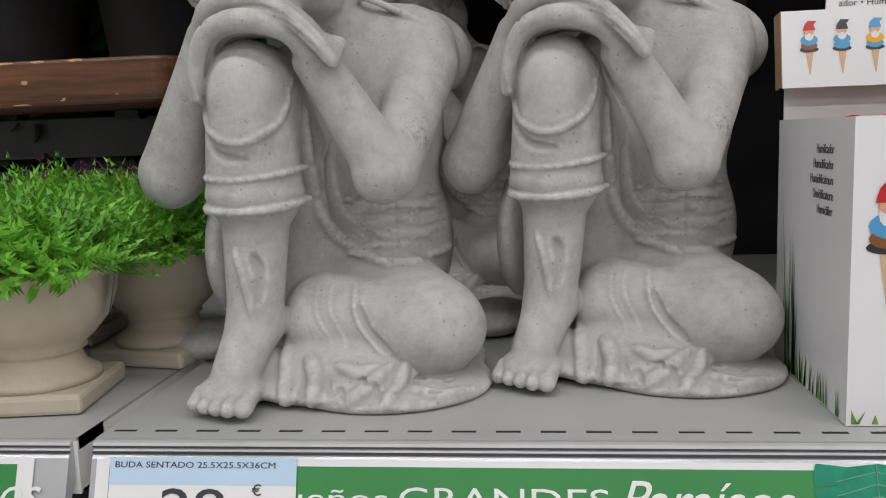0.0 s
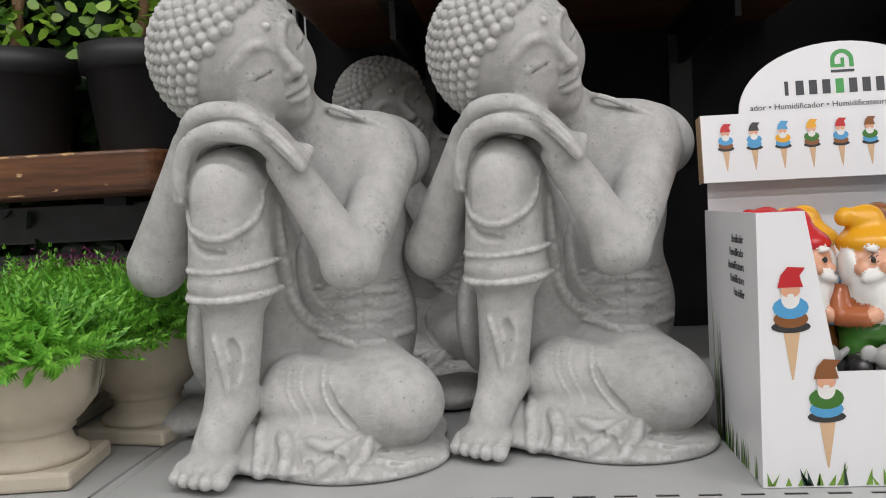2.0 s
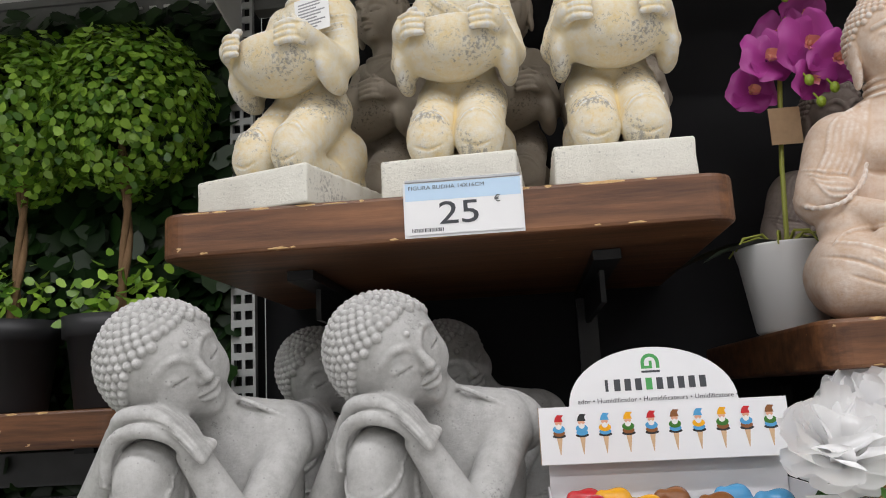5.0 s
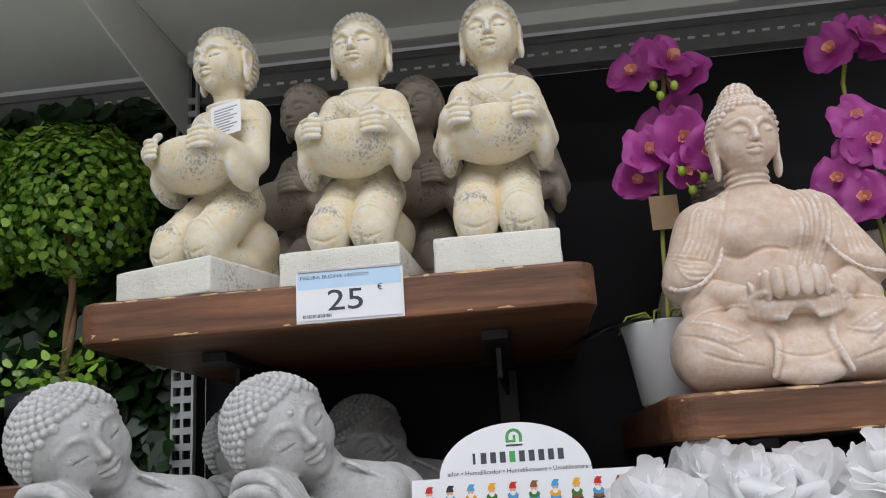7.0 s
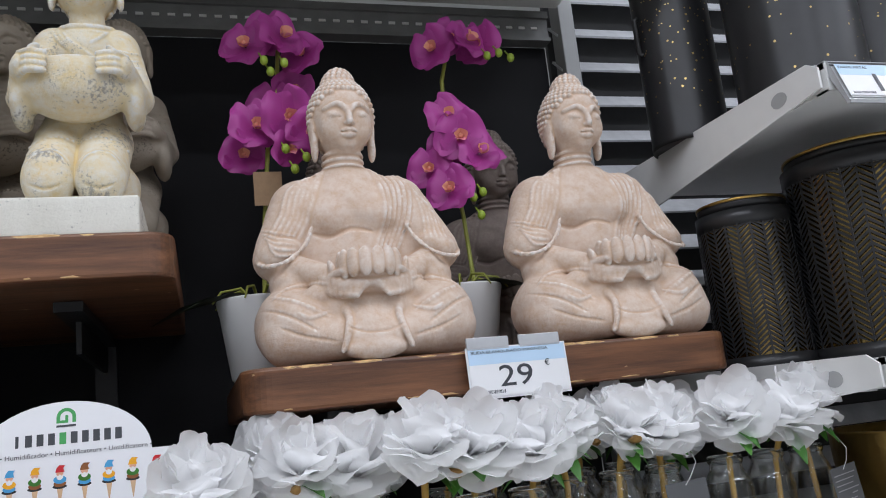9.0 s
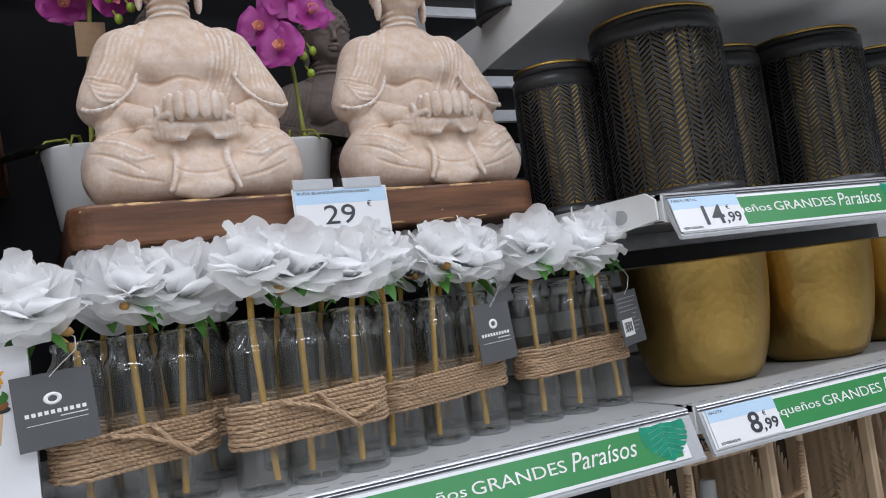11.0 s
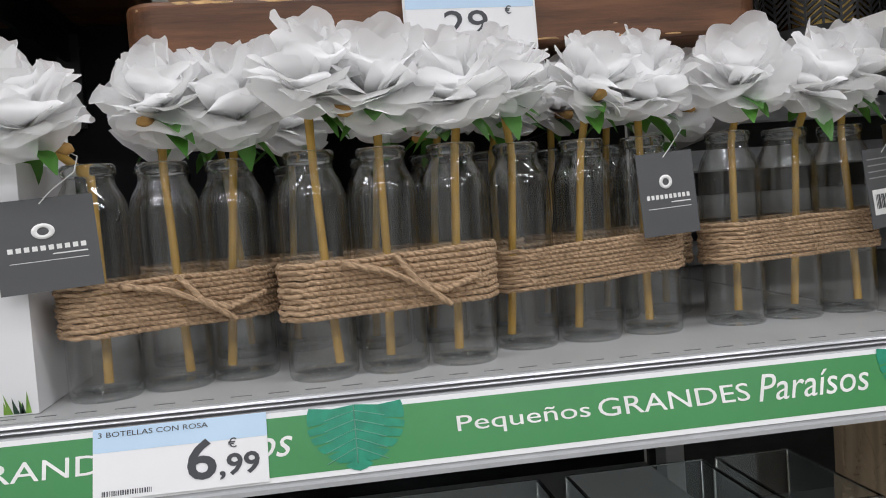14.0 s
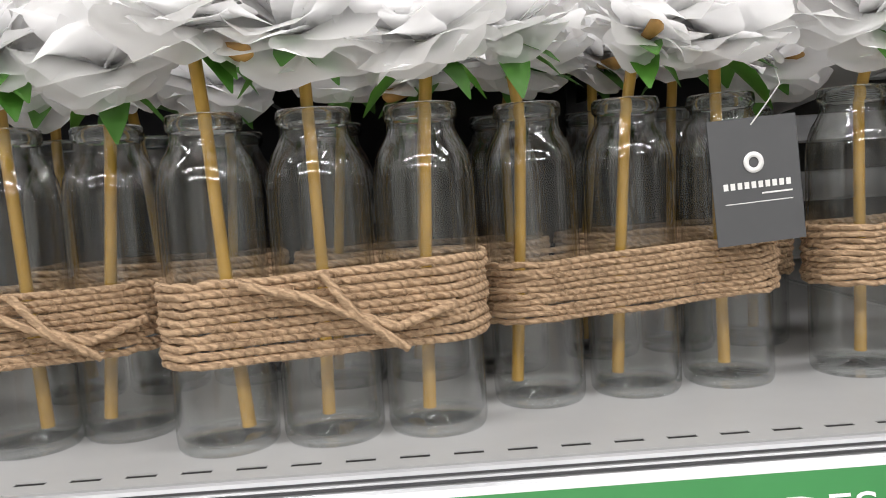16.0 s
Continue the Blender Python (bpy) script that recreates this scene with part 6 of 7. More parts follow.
def gnome_mesh():
    """A pot-bellied garden figure: bent cap, long beard, boots, tin can."""
    cl = Clay((-0.034, -0.034, -0.002), (0.034, 0.03, 0.116), 0.00115)
    for s in (-1, 1):
        cl.ell((0.014 * s, -0.012, 0.008), (0.0095, 0.014, 0.0085), rot=(0, 0, 14 * s), k=0.002, mi=5)
        cl.ell((0.012 * s, -0.004, 0.02), (0.0125, 0.012, 0.012), k=0.003, mi=4)
    cl.ell((0, 0.0, 0.03), (0.024, 0.019, 0.014), k=0.003, mi=4)
    cl.ell((0, 0.0, 0.048), (0.0245, 0.0185, 0.019), k=0.002, mi=3)
    for s in (-1, 1):
        cl.cap((0.022 * s, 0.0, 0.055), (0.025 * s, -0.008, 0.042), 0.0072, 0.0068, k=0.002, mi=3)
        cl.cap((0.025 * s, -0.009, 0.041), (0.012 * s, -0.019, 0.041), 0.0065, 0.006, k=0.002, mi=3)
        cl.ell((0.009 * s, -0.021, 0.042), (0.006, 0.005, 0.0052), k=0.001, mi=1)
    cl.ell((0, -0.002, 0.074), (0.0205, 0.019, 0.0185), k=0.002, mi=1)
    cl.ell((0, -0.011, 0.06), (0.0185, 0.011, 0.018), k=0.003, mi=2)
    cl.ell((0.001, -0.018, 0.05), (0.0095, 0.006, 0.014), k=0.003, mi=2)
    for s in (-1, 1):
        cl.ell((0.0075 * s, -0.0205, 0.068), (0.0085, 0.0042, 0.0038), rot=(0, 16 * s, 0), k=0.0015, mi=2)
        cl.ell((0.018 * s, -0.004, 0.074), (0.0055, 0.01, 0.013), k=0.002, mi=2)
        cl.ell((0.0075 * s, -0.0205, 0.079), (0.0018, 0.0012, 0.0024), k=0.0004, mi=5)
        cl.ell((0.0125 * s, -0.0165, 0.0725), (0.005, 0.004, 0.004), k=0.002, mi=1)
        cl.ell((0.008 * s, -0.019, 0.0855), (0.0045, 0.0022, 0.0016), rot=(0, -14 * s, 0), k=0.0008, mi=2)
    cl.ell((0, -0.0225, 0.0735), (0.0042, 0.0042, 0.004), k=0.001, mi=1)
    cl.ell((0, 0.002, 0.089), (0.0225, 0.021, 0.011), k=0.001, mi=0)
    cl.cap((0, 0.003, 0.09), (-0.002, 0.004, 0.102), 0.0185, 0.012, k=0.004, mi=0)
    cl.cap((-0.002, 0.004, 0.102), (-0.017, 0.0, 0.108), 0.011, 0.005, k=0.004, mi=0)
    cl.ell((-0.019, -0.001, 0.106), 0.0055, k=0.003, mi=0)
    cl.ell((0.002, -0.024, 0.016), (0.012, 0.0075, 0.009), k=0.001, mi=6)
    cl.cap((0.012, -0.024, 0.014), (0.022, -0.025, 0.021), 0.003, 0.0022, k=0.002, mi=6)
    cl.ell((-0.012, -0.022, 0.018), (0.006, 0.003, 0.006), k=0.001, mi=6)
    cl.floor_cut(0.0)
    return cl.mesh("gnome_figurine", [COLS[k] for k in ("yellow", "skin", "beard", "orange", "green", "boot", "tin")])


GNOME = gnome_mesh()
for hat, coat, legs, x, y, a, lb in (
        ("red", "blue", "brown", 0.4465, 0.062, 10, "gnome figurine in a red cap and blue coat"),
        ("yellow", "orange", "green", 0.487, 0.052, 0, "gnome figurine in a yellow cap with a tin can"),
        ("brown", "green", "blue", 0.541, 0.052, 6, "gnome figurine in a brown cap and green coat"),
        ("blue", "yellow", "red", 0.585, 0.056, -6, "gnome figurine in a blue cap"),
        ("red", "green", "blue", 0.4445, 0.112, 4, "gnome figurine in a red cap at the back"),
        ("yellow", "blue", "green", 0.468, 0.108, -5, "gnome figurine in a yellow cap at the back"),
        ("brown", "blue", "red", 0.515, 0.1, 8, "gnome figurine in a brown cap at the back"),
        ("blue", "orange", "brown", 0.564, 0.1, 3, "gnome figurine in a pale blue cap at the back")):
    me = GNOME.copy()
    for i, c in ((0, hat), (3, coat), (4, legs)):
        me.materials[i] = COLS[c]
    g = tagged(new("gnome_figurine", me), lb, "figurine", "gnome figurines in the carton")
    g.matrix_basis = pose(x, y, 1.0615, 0, 0, a) @ Matrix.Diagonal((0.9, 0.92, 0.94, 1))

# ---- upper shelf, uprights, louvred back ----
UNDER = plain("pale_grey_underside", (0.76, 0.76, 0.71), 0.5, 0, 0.04, 6)
top = thing("upper_shelf", "pale grey steel upper shelf seen from below", "shelf", kind="structure")
part("panel", cube_bm(LEFT - 0.012, RIGHT + 0.012, 0.1, 0.62, 1.975, 1.995), UNDER, top)
part("panel", cube_bm(-1.3, LEFT - 0.014, 0.1, 0.62, 1.975, 1.995), UNDER, top)
part("front_fold", cube_bm(-1.3, RIGHT, 0.08, 0.1, 1.95, 1.995, bevel=0.003), UNDER, top)
part("rear_beam", cube_bm(LEFT, RIGHT, 0.55, 0.58, 1.95, 1.975, bevel=0.002), UNDER, top)
railb = thing("slotted_beam", "dark grey slotted steel beam over the back panel", "beam", kind="structure")
bm = bmesh.new()
box(bm, -1.3, RIGHT, 0.625, 0.649, 1.905, 1.965)
box(bm, -1.3, RIGHT, 0.618, 0.625, 1.905, 1.912)
box(bm, -1.3, RIGHT, 0.618, 0.625, 1.952, 1.965)
part("beam_body", bm, plain("dark_grey_enamel", (0.2, 0.2, 0.195), 0.5), railb)
SLOTLIT = plain("light_slot", (0.75, 0.75, 0.72), 0.4)
for k in range(62):
    x = -0.25 + 0.025 * k
    if x < RIGHT - 0.02:
        o = part("slot", cube_bm(x, x + 0.012, 0.6225, 0.6252, 1.93, 1.9345), SLOTLIT, railb) if k == 0 else new("slot", SLOTME)
        if k == 0:
            SLOTME = o.data
        else:
            o.parent = railb
            o.matrix_basis = pose(0.025 * k, 0, 0)


def side_bracket(x, z, y1, label, slope=0.03):
    """A pressed steel cantilever that carries a shelf end, deeper at the back."""
    bm = bmesh.new()
    pr = [(0.004, z - 0.006), (0.004, z - 0.03), (y1, z - 0.055 - slope), (y1, z + 0.012), (0.02, z + 0.004)]
    sweep = [bm.verts.new((x - 0.0015, y, q)) for y, q in pr], [bm.verts.new((x + 0.0015, y, q)) for y, q in pr]
    bm.faces.new(sweep[0])
    bm.faces.new(sweep[1][::-1])
    for k in range(len(pr)):
        bm.faces.new((sweep[0][k], sweep[0][(k + 1) % 5], sweep[1][(k + 1) % 5], sweep[1][k]))
    ob = tagged(part("shelf_bracket", bm, METAL), label, "bracket", kind="structure")
    bm = bmesh.new()
    lathe(bm, [(0.0, 0), (0.009, 0), (0.009, 0.0006), (0, 0.0006)], 20, pose(x - 0.0022, 0.07, z - 0.018, 0, 90, 0) @ Matrix.Diagonal((1, 1.5, 1, 1)))
    for f in bm.faces:
        f.smooth = False
    part("oval_hole", bm, METALTOP, ob)
    return ob


side_bracket(RIGHT + 0.006, 1.575, 0.55, "white steel bracket under the top lantern shelf")
side_bracket(RIGHT + 0.006, 1.25, 0.55, "white steel bracket under the lantern shelf")
side_bracket(LEFT - 0.02, 1.972, 0.62, "grey steel bracket under the upper shelf", 0.085)


def upright(x, label):
    """A steel post pierced by two rows of slots."""
    ob = thing("shelf_upright", label, "post", kind="structure")
    bm = bmesh.new()
    box(bm, x - 0.019, x - 0.015, 0.6, 0.612, 0, 2.3)
    box(bm, x - 0.0025, x + 0.0025, 0.6, 0.604, 0, 2.3)
    box(bm, x + 0.015, x + 0.019, 0.6, 0.612, 0, 2.3)
    z = 0.9
    while z < 1.9:
        box(bm, x - 0.015, x - 0.0025, 0.6, 0.604, z, z + 0.011)
        box(bm, x + 0.0025, x + 0.015, 0.6, 0.604, z, z + 0.011)
        z += 0.025
    part("pierced_face", bm, LATTICE, ob)
    # near-black block behind the pierced face, painting the shade in its holes
    part("post_shade_core", cube_bm(x - 0.015, x + 0.015, 0.615, 0.66, 0, 2.3), SLOTSHADE, ob)


upright(-0.032, "light steel upright pierced by rows of slots")
tagged(part("shelf_post", cube_bm(RIGHT + 0.014, RIGHT + 0.044, 0.6, 0.64, 0, 2.3, bevel=0.002), METALTOP), "plain grey steel post beside the louvred back", "post", kind="structure")

louvre = thing("louvred_back", "grey metal louvre panel behind the lanterns", "panel", kind="structure")
part("dark_backing", cube_bm(RIGHT + 0.012, 2.6, 0.66, 0.67, 0, 2.3), plain("dark_gap", (0.05, 0.05, 0.05), 0.6), louvre)
SLAT = plain("grey_louvre_slat", (0.75, 0.76, 0.78), 0.35, 0.0)
for k in range(18):
    o = part("slat", cube_bm(RIGHT + 0.012, 2.6, -0.024, 0.024, -0.002, 0.002), SLAT, louvre) if k == 0 else new("slat", SLATME)
    if k == 0:
        SLATME = o.data
    o.parent = louvre
    o.matrix_basis = pose(0, 0.632, 1.02 + 0.07 * k, 42, 0, 0)

# ---- orchids ----
WHITEPOT = plain("white_ceramic_pot", (0.7, 0.7, 0.69), 0.35, 0, 0.02, 8)
ORCHID = leafy("magenta_orchid_petal", (0.3, 0.018, 0.2), (0.46, 0.06, 0.33), 0.5, 0.2)
LIP = leafy("yellow_pink_lip", (0.86, 0.56, 0.06), (0.75, 0.22, 0.4), 0.45, 0.1)
BUD = plain("green_bud", (0.26, 0.36, 0.03), 0.45)
DARKLEAF = leafy("dark_orchid_leaf", (0.008, 0.014, 0.008), (0.016, 0.026, 0.012), 0.4, 0.0)
ROOT = plain("yellow_green_root", (0.3, 0.32, 0.05), 0.5)
KRAFT = plain("kraft_tag", (0.3, 0.19, 0.1), 0.7, 0, 0.1, 80)


def orchid_flower_meshes():
    rnd = random.Random(2)
    bm = bmesh.new()
    for a, w, l in ((0, 0.018, 0.024), (72, 0.026, 0.029), (-72, 0.026, 0.029), (144, 0.0175, 0.026), (-144, 0.0175, 0.026)):
        petal(bm, pose(0, 0, 0, 0, 0, a) @ pose(0, 0.001, 0, 12, 0, 0), w, l, 0.2, 0.3, rnd)
    a = bpy.data.meshes.new("petals")
    bm.to_mesh(a)
    bm.free()
    a.materials.append(ORCHID)
    bm = bmesh.new()
    for an in (60, -60, 180):
        petal(bm, pose(0, 0, 0.003, 0, 0, an) @ pose(0, 0, 0, 50, 0, 0), 0.0072, 0.013, 0.6, 0.2, rnd)
    bmesh.ops.create_icosphere(bm, subdivisions=2, radius=0.0032, matrix=pose(0, 0.001, 0.006))
    b = bpy.data.meshes.new("lip")
    bm.to_mesh(b)
    bm.free()
    b.materials.append(LIP)
    return a, b


OPETAL, OLIP = orchid_flower_meshes()


def orchid(x, y, z, blooms, buds, stem, label, tag=False, seed=1):
    rnd = random.Random(seed)
    ob = thing("orchid", label, "plant", pose(x, y, z), group="potted silk orchids")
    bm = bmesh.new()
    lathe(bm, [(0, 0), (0.036, 0), (0.039, 0.003), (0.05, 0.08), (0.054, 0.097), (0.0535, 0.1), (0.051, 0.1), (0.049, 0.085), (0, 0.085)], 40)
    part("pot", bm, WHITEPOT, ob, "white ceramic pot")
    bm = bmesh.new()
    tube(bm, [Vector(p) for p in stem], [0.003] * len(stem), 7)
    part("stem", bm, ROOT, ob)
    bm = bmesh.new()
    for a, l in ((170, 0.12), (205, 0.1), (15, 0.13), (330, 0.1)):
        leaf_blade(bm, (0, 0, 0.095), (math.cos(radians(a)), math.sin(radians(a)), 0.35), 0.02, l, 0.5)
    part("leaf", bm, DARKLEAF, ob, "dark strap leaves")
    bm = bmesh.new()
    for a in (150, 200, 250, 290, 340, 20):
        d = Vector((math.cos(radians(a)), math.sin(radians(a)), 0))
        tube(bm, [(0, 0, 0.09), d * 0.025 + Vector((0, 0, 0.115)), d * 0.05 + Vector((0, 0, 0.11)), d * 0.062 + Vector((0, 0, 0.095))], [0.0022, 0.002, 0.0017, 0.001], 5)
    part("root", bm, ROOT, ob)
    for px, py, pz, s in blooms:
        pz -= 0.013 if pz > 0.37 else 0.006
        f = new("flower", OPETAL)
        f.parent = ob
        f["label"] = "magenta orchid flower"
        f.matrix_basis = pose(px, py, pz, 90 + rnd.uniform(-22, 18), rnd.uniform(-16, 16), rnd.uniform(-45, 35)) @ pose(0, 0, 0, 0, 0, rnd.uniform(-25, 25)) @ Matrix.Scale(s * 1.17, 4)
        q = new("lip", OLIP)
        q.parent = f
    for px, py, pz in buds:
        bm = bmesh.new()
        bmesh.ops.create_icosphere(bm, subdivisions=2, radius=0.0055, matrix=Matrix.Diagonal((1, 1, 1.25, 1)))
        tube(bm, [(0, 0, 0), (-0.006, 0.004, 0.012)], 0.0012, 5)
        part("bud", bm, BUD, ob, at=pose(px, py, pz))
    if tag:
        part("paper_tag", cube_bm(-0.018, 0.018, -0.001, 0.0, -0.045, 0.0), KRAFT, ob, "brown kraft paper tag", at=pose(0.018, -0.012, 0.265))
    return ob


orchid(0.702, 0.36, 1.3035, [(0.0, -0.02, 0.448, 1.0), (0.045, -0.035, 0.455, 1.05), (0.03, 0.0, 0.475, 0.95), (0.075, -0.015, 0.44, 0.95), (0.06, 0.01, 0.4, 0.9), (0.005, -0.015, 0.33, 1.05), (0.048, -0.03, 0.34, 1.1), (0.03, 0.005, 0.365, 1.0), (0.075, -0.04, 0.315, 0.95), (0.045, -0.03, 0.295, 0.75), (-0.01, 0.01, 0.3, 0.9)],
       [(0.02, -0.045, 0.405), (0.045, -0.05, 0.4), (0.028, -0.04, 0.392), (0.04, -0.045, 0.285), (0.065, -0.05, 0.272), (0.05, -0.045, 0.258)],
       [(0.005, 0, 0.08), (0.012, 0.0, 0.2), (0.022, 0.0, 0.3), (0.04, 0.0, 0.4), (0.045, 0, 0.46)], "magenta silk orchid in a white pot with kraft tag", True, 4)
orchid(0.97, 0.36, 1.3035, [(-0.01, -0.02, 0.452, 1.0), (0.035, -0.035, 0.458, 1.05), (0.06, -0.02, 0.46, 1.0), (0.02, 0.0, 0.48, 0.85), (0.0, -0.02, 0.345, 0.95), (0.012, -0.03, 0.31, 1.1), (0.035, -0.035, 0.285, 1.0), (-0.03, -0.01, 0.27, 0.95), (-0.01, -0.03, 0.235, 1.0), (0.0, 0.0, 0.3, 0.9)],
       [(0.06, -0.045, 0.42), (0.078, -0.045, 0.425), (0.095, -0.045, 0.418), (0.016, -0.045, 0.215), (0.03, -0.045, 0.222), (0.024, -0.045, 0.19)],
       [(0.02, 0, 0.08), (0.014, 0.0, 0.2), (0.002, 0.0, 0.3), (0.004, 0.0, 0.4), (0.02, 0, 0.46)], "magenta silk orchid in a white pot between figures", False, 9)

# ---- black metal lanterns ----
BLACKMETAL = plain("satin_black_metal", (0.028, 0.028, 0.029), 0.34, 0.2, 0.15, 20)
GOLDIN = plain("gold_lining", (0.55, 0.39, 0.14), 0.3, 1.0, 0.3, 25)
LINING = plain("dim_gold_lining", (0.33, 0.235, 0.085), 0.26, 1.0, 0.5, 22)
GOLD = plain("brushed_gold_metal", (0.47, 0.31, 0.085), 0.3, 1.0, 0.16, 18)


def herringbone_lantern(x, y, z, r, h, cols, rows, label, rot=0):
    """A cylinder of slanted slots over a gold lining, with black bands and a lid."""
    ob = thing("lantern", label, "lantern", pose(x, y, z, 0, 0, rot), group="black metal lanterns")
    bm = bmesh.new()
    lathe(bm, [(r * 0.955, 0.01), (r * 0.955, h - 0.012)], 40)
    part("lining", bm, LINING, ob, "dim gold inner lining")
    for z0, z1 in ((0, 0.02), (h - 0.022, h)):
        bm = bmesh.new()
        lathe(bm, [(r * 0.95, z0), (r, z0), (r, z1), (r * 0.95, z1)], 48, close=True)
        part("band", bm, BLACKMETAL, ob)
    bm = bmesh.new()
    st = (h - 0.042) / rows
    dz = 0.75 * math.pi * 2 * r / cols
    for c in range(cols):
        a0, a1 = 2 * math.pi * c / cols, 2 * math.pi * (c + 1) / cols
        up = dz if c % 2 else -dz
        for k in range(-1, rows + 1):
            zc = 0.021 + st * k + (0 if c % 2 else dz)
            q = []
            for a, zz in ((a0, zc), (a1, zc + up)):
                for e in (0, st * 0.56):
                    zz2 = min(max(zz + e, 0.018), h - 0.02)
                    q.append(bm.verts.new((r * math.cos(a), r * math.sin(a), zz2)))
            if abs(q[0].co.z - q[1].co.z) > 1e-4 or abs(q[2].co.z - q[3].co.z) > 1e-4:
                bm.faces.new((q[0], q[2], q[3], q[1]))
        box(bm, r * 0.985, r * 1.004, -0.0011, 0.0011, 0.02, h - 0.02, m=pose(0, 0, 0, 0, 0, math.degrees(a0)))
    tagged(part("lattice", bm, BLACKMETAL, ob, "black herringbone lattice"), kind="stuff")
    bm = bmesh.new()
    lathe(bm, [(0, h + 0.016), (r * 0.88, h + 0.016), (r * 0.93, h + 0.013), (r * 0.93, h + 0.001), (0, h + 0.001)], 48)
    part("lid", bm, BLACKMETAL, ob)
    bm = bmesh.new()
    lathe(bm, [(r * 0.93, h + 0.011), (r * 0.955, h + 0.011), (r * 0.955, h + 0.0145), (r * 0.93, h + 0.0145)], 48, close=True)
    part("gold_ring", bm, GOLD, ob)
    return ob


herringbone_lantern(1.345, 0.245, 1.2505, 0.062, 0.212, 24, 26, "small black lantern with herringbone slots")
herringbone_lantern(1.475, 0.165, 1.2505, 0.095, 0.258, 32, 28, "tall black lantern with herringbone slots and gold ring")
herringbone_lantern(1.64, 0.22, 1.2505, 0.075, 0.23, 28, 26, "middle-sized black herringbone lantern")
herringbone_lantern(1.81, 0.18, 1.2505, 0.09, 0.245, 32, 28, "black herringbone lantern along the row")
herringbone_lantern(1.99, 0.2, 1.2505, 0.078, 0.23, 28, 26, "black herringbone lantern farther along")
herringbone_lantern(2.17, 0.18, 1.2505, 0.09, 0.245, 32, 28, "black herringbone lantern at the far end")


def dotted_lantern(x, y, z, r, h, label, seed, sticker=False):
    ob = thing("lantern", label, "lantern", pose(x, y, z), group="perforated black lanterns")
    bm = bmesh.new()
    lathe(bm, [(0, 0.004), (r * 0.96, 0.004), (r, 0.0), (r * 1.01, 0.006), (r, 0.012), (r, h - 0.012), (r * 1.01, h - 0.006), (r, h), (r * 0.95, h), (r * 0.95, 0.02), (0, 0.02)], 48)
    part("shell", bm, BLACKMETAL, ob)
    rnd, bm = random.Random(seed), bmesh.new()
    for k in range(230):
        a, zz, s = rnd.uniform(0, 6.283), 0.03 + (h - 0.06) * rnd.random() ** 0.7, rnd.uniform(0.0008, 0.0019)
        m = pose(0, 0, zz, 0, 0, math.degrees(a)) @ pose(r * 1.0015, 0, 0, 0, 90, 0)
        bmesh.ops.create_circle(bm, cap_ends=True, segments=8, radius=s, matrix=m)
    tagged(part("pierced_dot", bm, GOLDIN, ob, "small pierced dots showing gold"), kind="stuff")
    bm = bmesh.new()
    tube(bm, [(-r * 1.03, 0, h * 0.55), (-r * 1.12, 0, h * 0.56), (-r * 1.12, 0, h * 0.76), (-r * 1.03, 0, h * 0.77)], 0.004, 6)
    part("handle_lug", bm, BLACKMETAL, ob)
    if sticker:
        part("sticker", cube_bm(-0.018, 0.018, -0.001, 0.0, -0.012, 0.012), PAPER, ob, "white bar code sticker", at=pose(-0.006, -r * 1.004, h * 0.62, 0, 0, 0))
    return ob


dotted_lantern(1.318, 0.29, 1.5755, 0.055, 0.26, "narrow black lantern pierced with dots", 3)
dotted_lantern(1.398, 0.145, 1.5755, 0.082, 0.3, "wide black lantern pierced with dots, stickered", 6, True)
dotted_lantern(1.57, 0.19, 1.5755, 0.07, 0.28, "black dotted lantern along the top shelf", 8)
dotted_lantern(1.79, 0.18, 1.5755, 0.082, 0.3, "black dotted lantern at the far end", 12)

# ---- gold planters ----
HAMMER, hn, hl, hb = nodes_of("hammered_gold")
hv = coords(hn, hl)
hl.new(ramp(hn, hl, noise_tex(hn, hl, hv, 9, 5), [(0.3, (0.36, 0.23, 0.06)), (0.7, (0.52, 0.36, 0.12))]), hb.inputs["Base Color"])
hb.inputs["Metallic"].default_value, hb.inputs["Roughness"].default_value = 1.0, 0.34
vo = hn.new("ShaderNodeTexVoronoi")
vo.inputs["Scale"].default_value = 95
hl.new(hv, vo.inputs["Vector"])
bump(hn, hl, hb, vo.outputs["Distance"], 0.35, 0.0015)


def planter(x, y, label):
    bm = bmesh.new()
    lathe(bm, [(0, 0.0), (0.06, 0.0), (0.069, 0.003), (0.078, 0.015), (0.088, 0.045), (0.095, 0.085), (0.0995, 0.13), (0.101, 0.165), (0.102, 0.168), (0.099, 0.168), (0.0965, 0.13), (0.091, 0.08), (0.072, 0.012), (0, 0.01)], 56)
    return tagged(part("planter", bm, HAMMER), label, "planter", "gold planters")


for x, y, lb in ((1.463, 0.145, "hammered gold planter beside the bottles"), (1.69, 0.15, "hammered gold metal planter on the shelf"), (1.915, 0.15, "hammered gold planter farther along"), (2.14, 0.15, "hammered gold planter at the end")):
    planter(x, y, lb).matrix_basis = pose(x, y, 1.0005)

# ---- glass boxes and wooden lanterns below ----
BOXGLASS = glass("box_glass", (0.95, 0.97, 0.97))


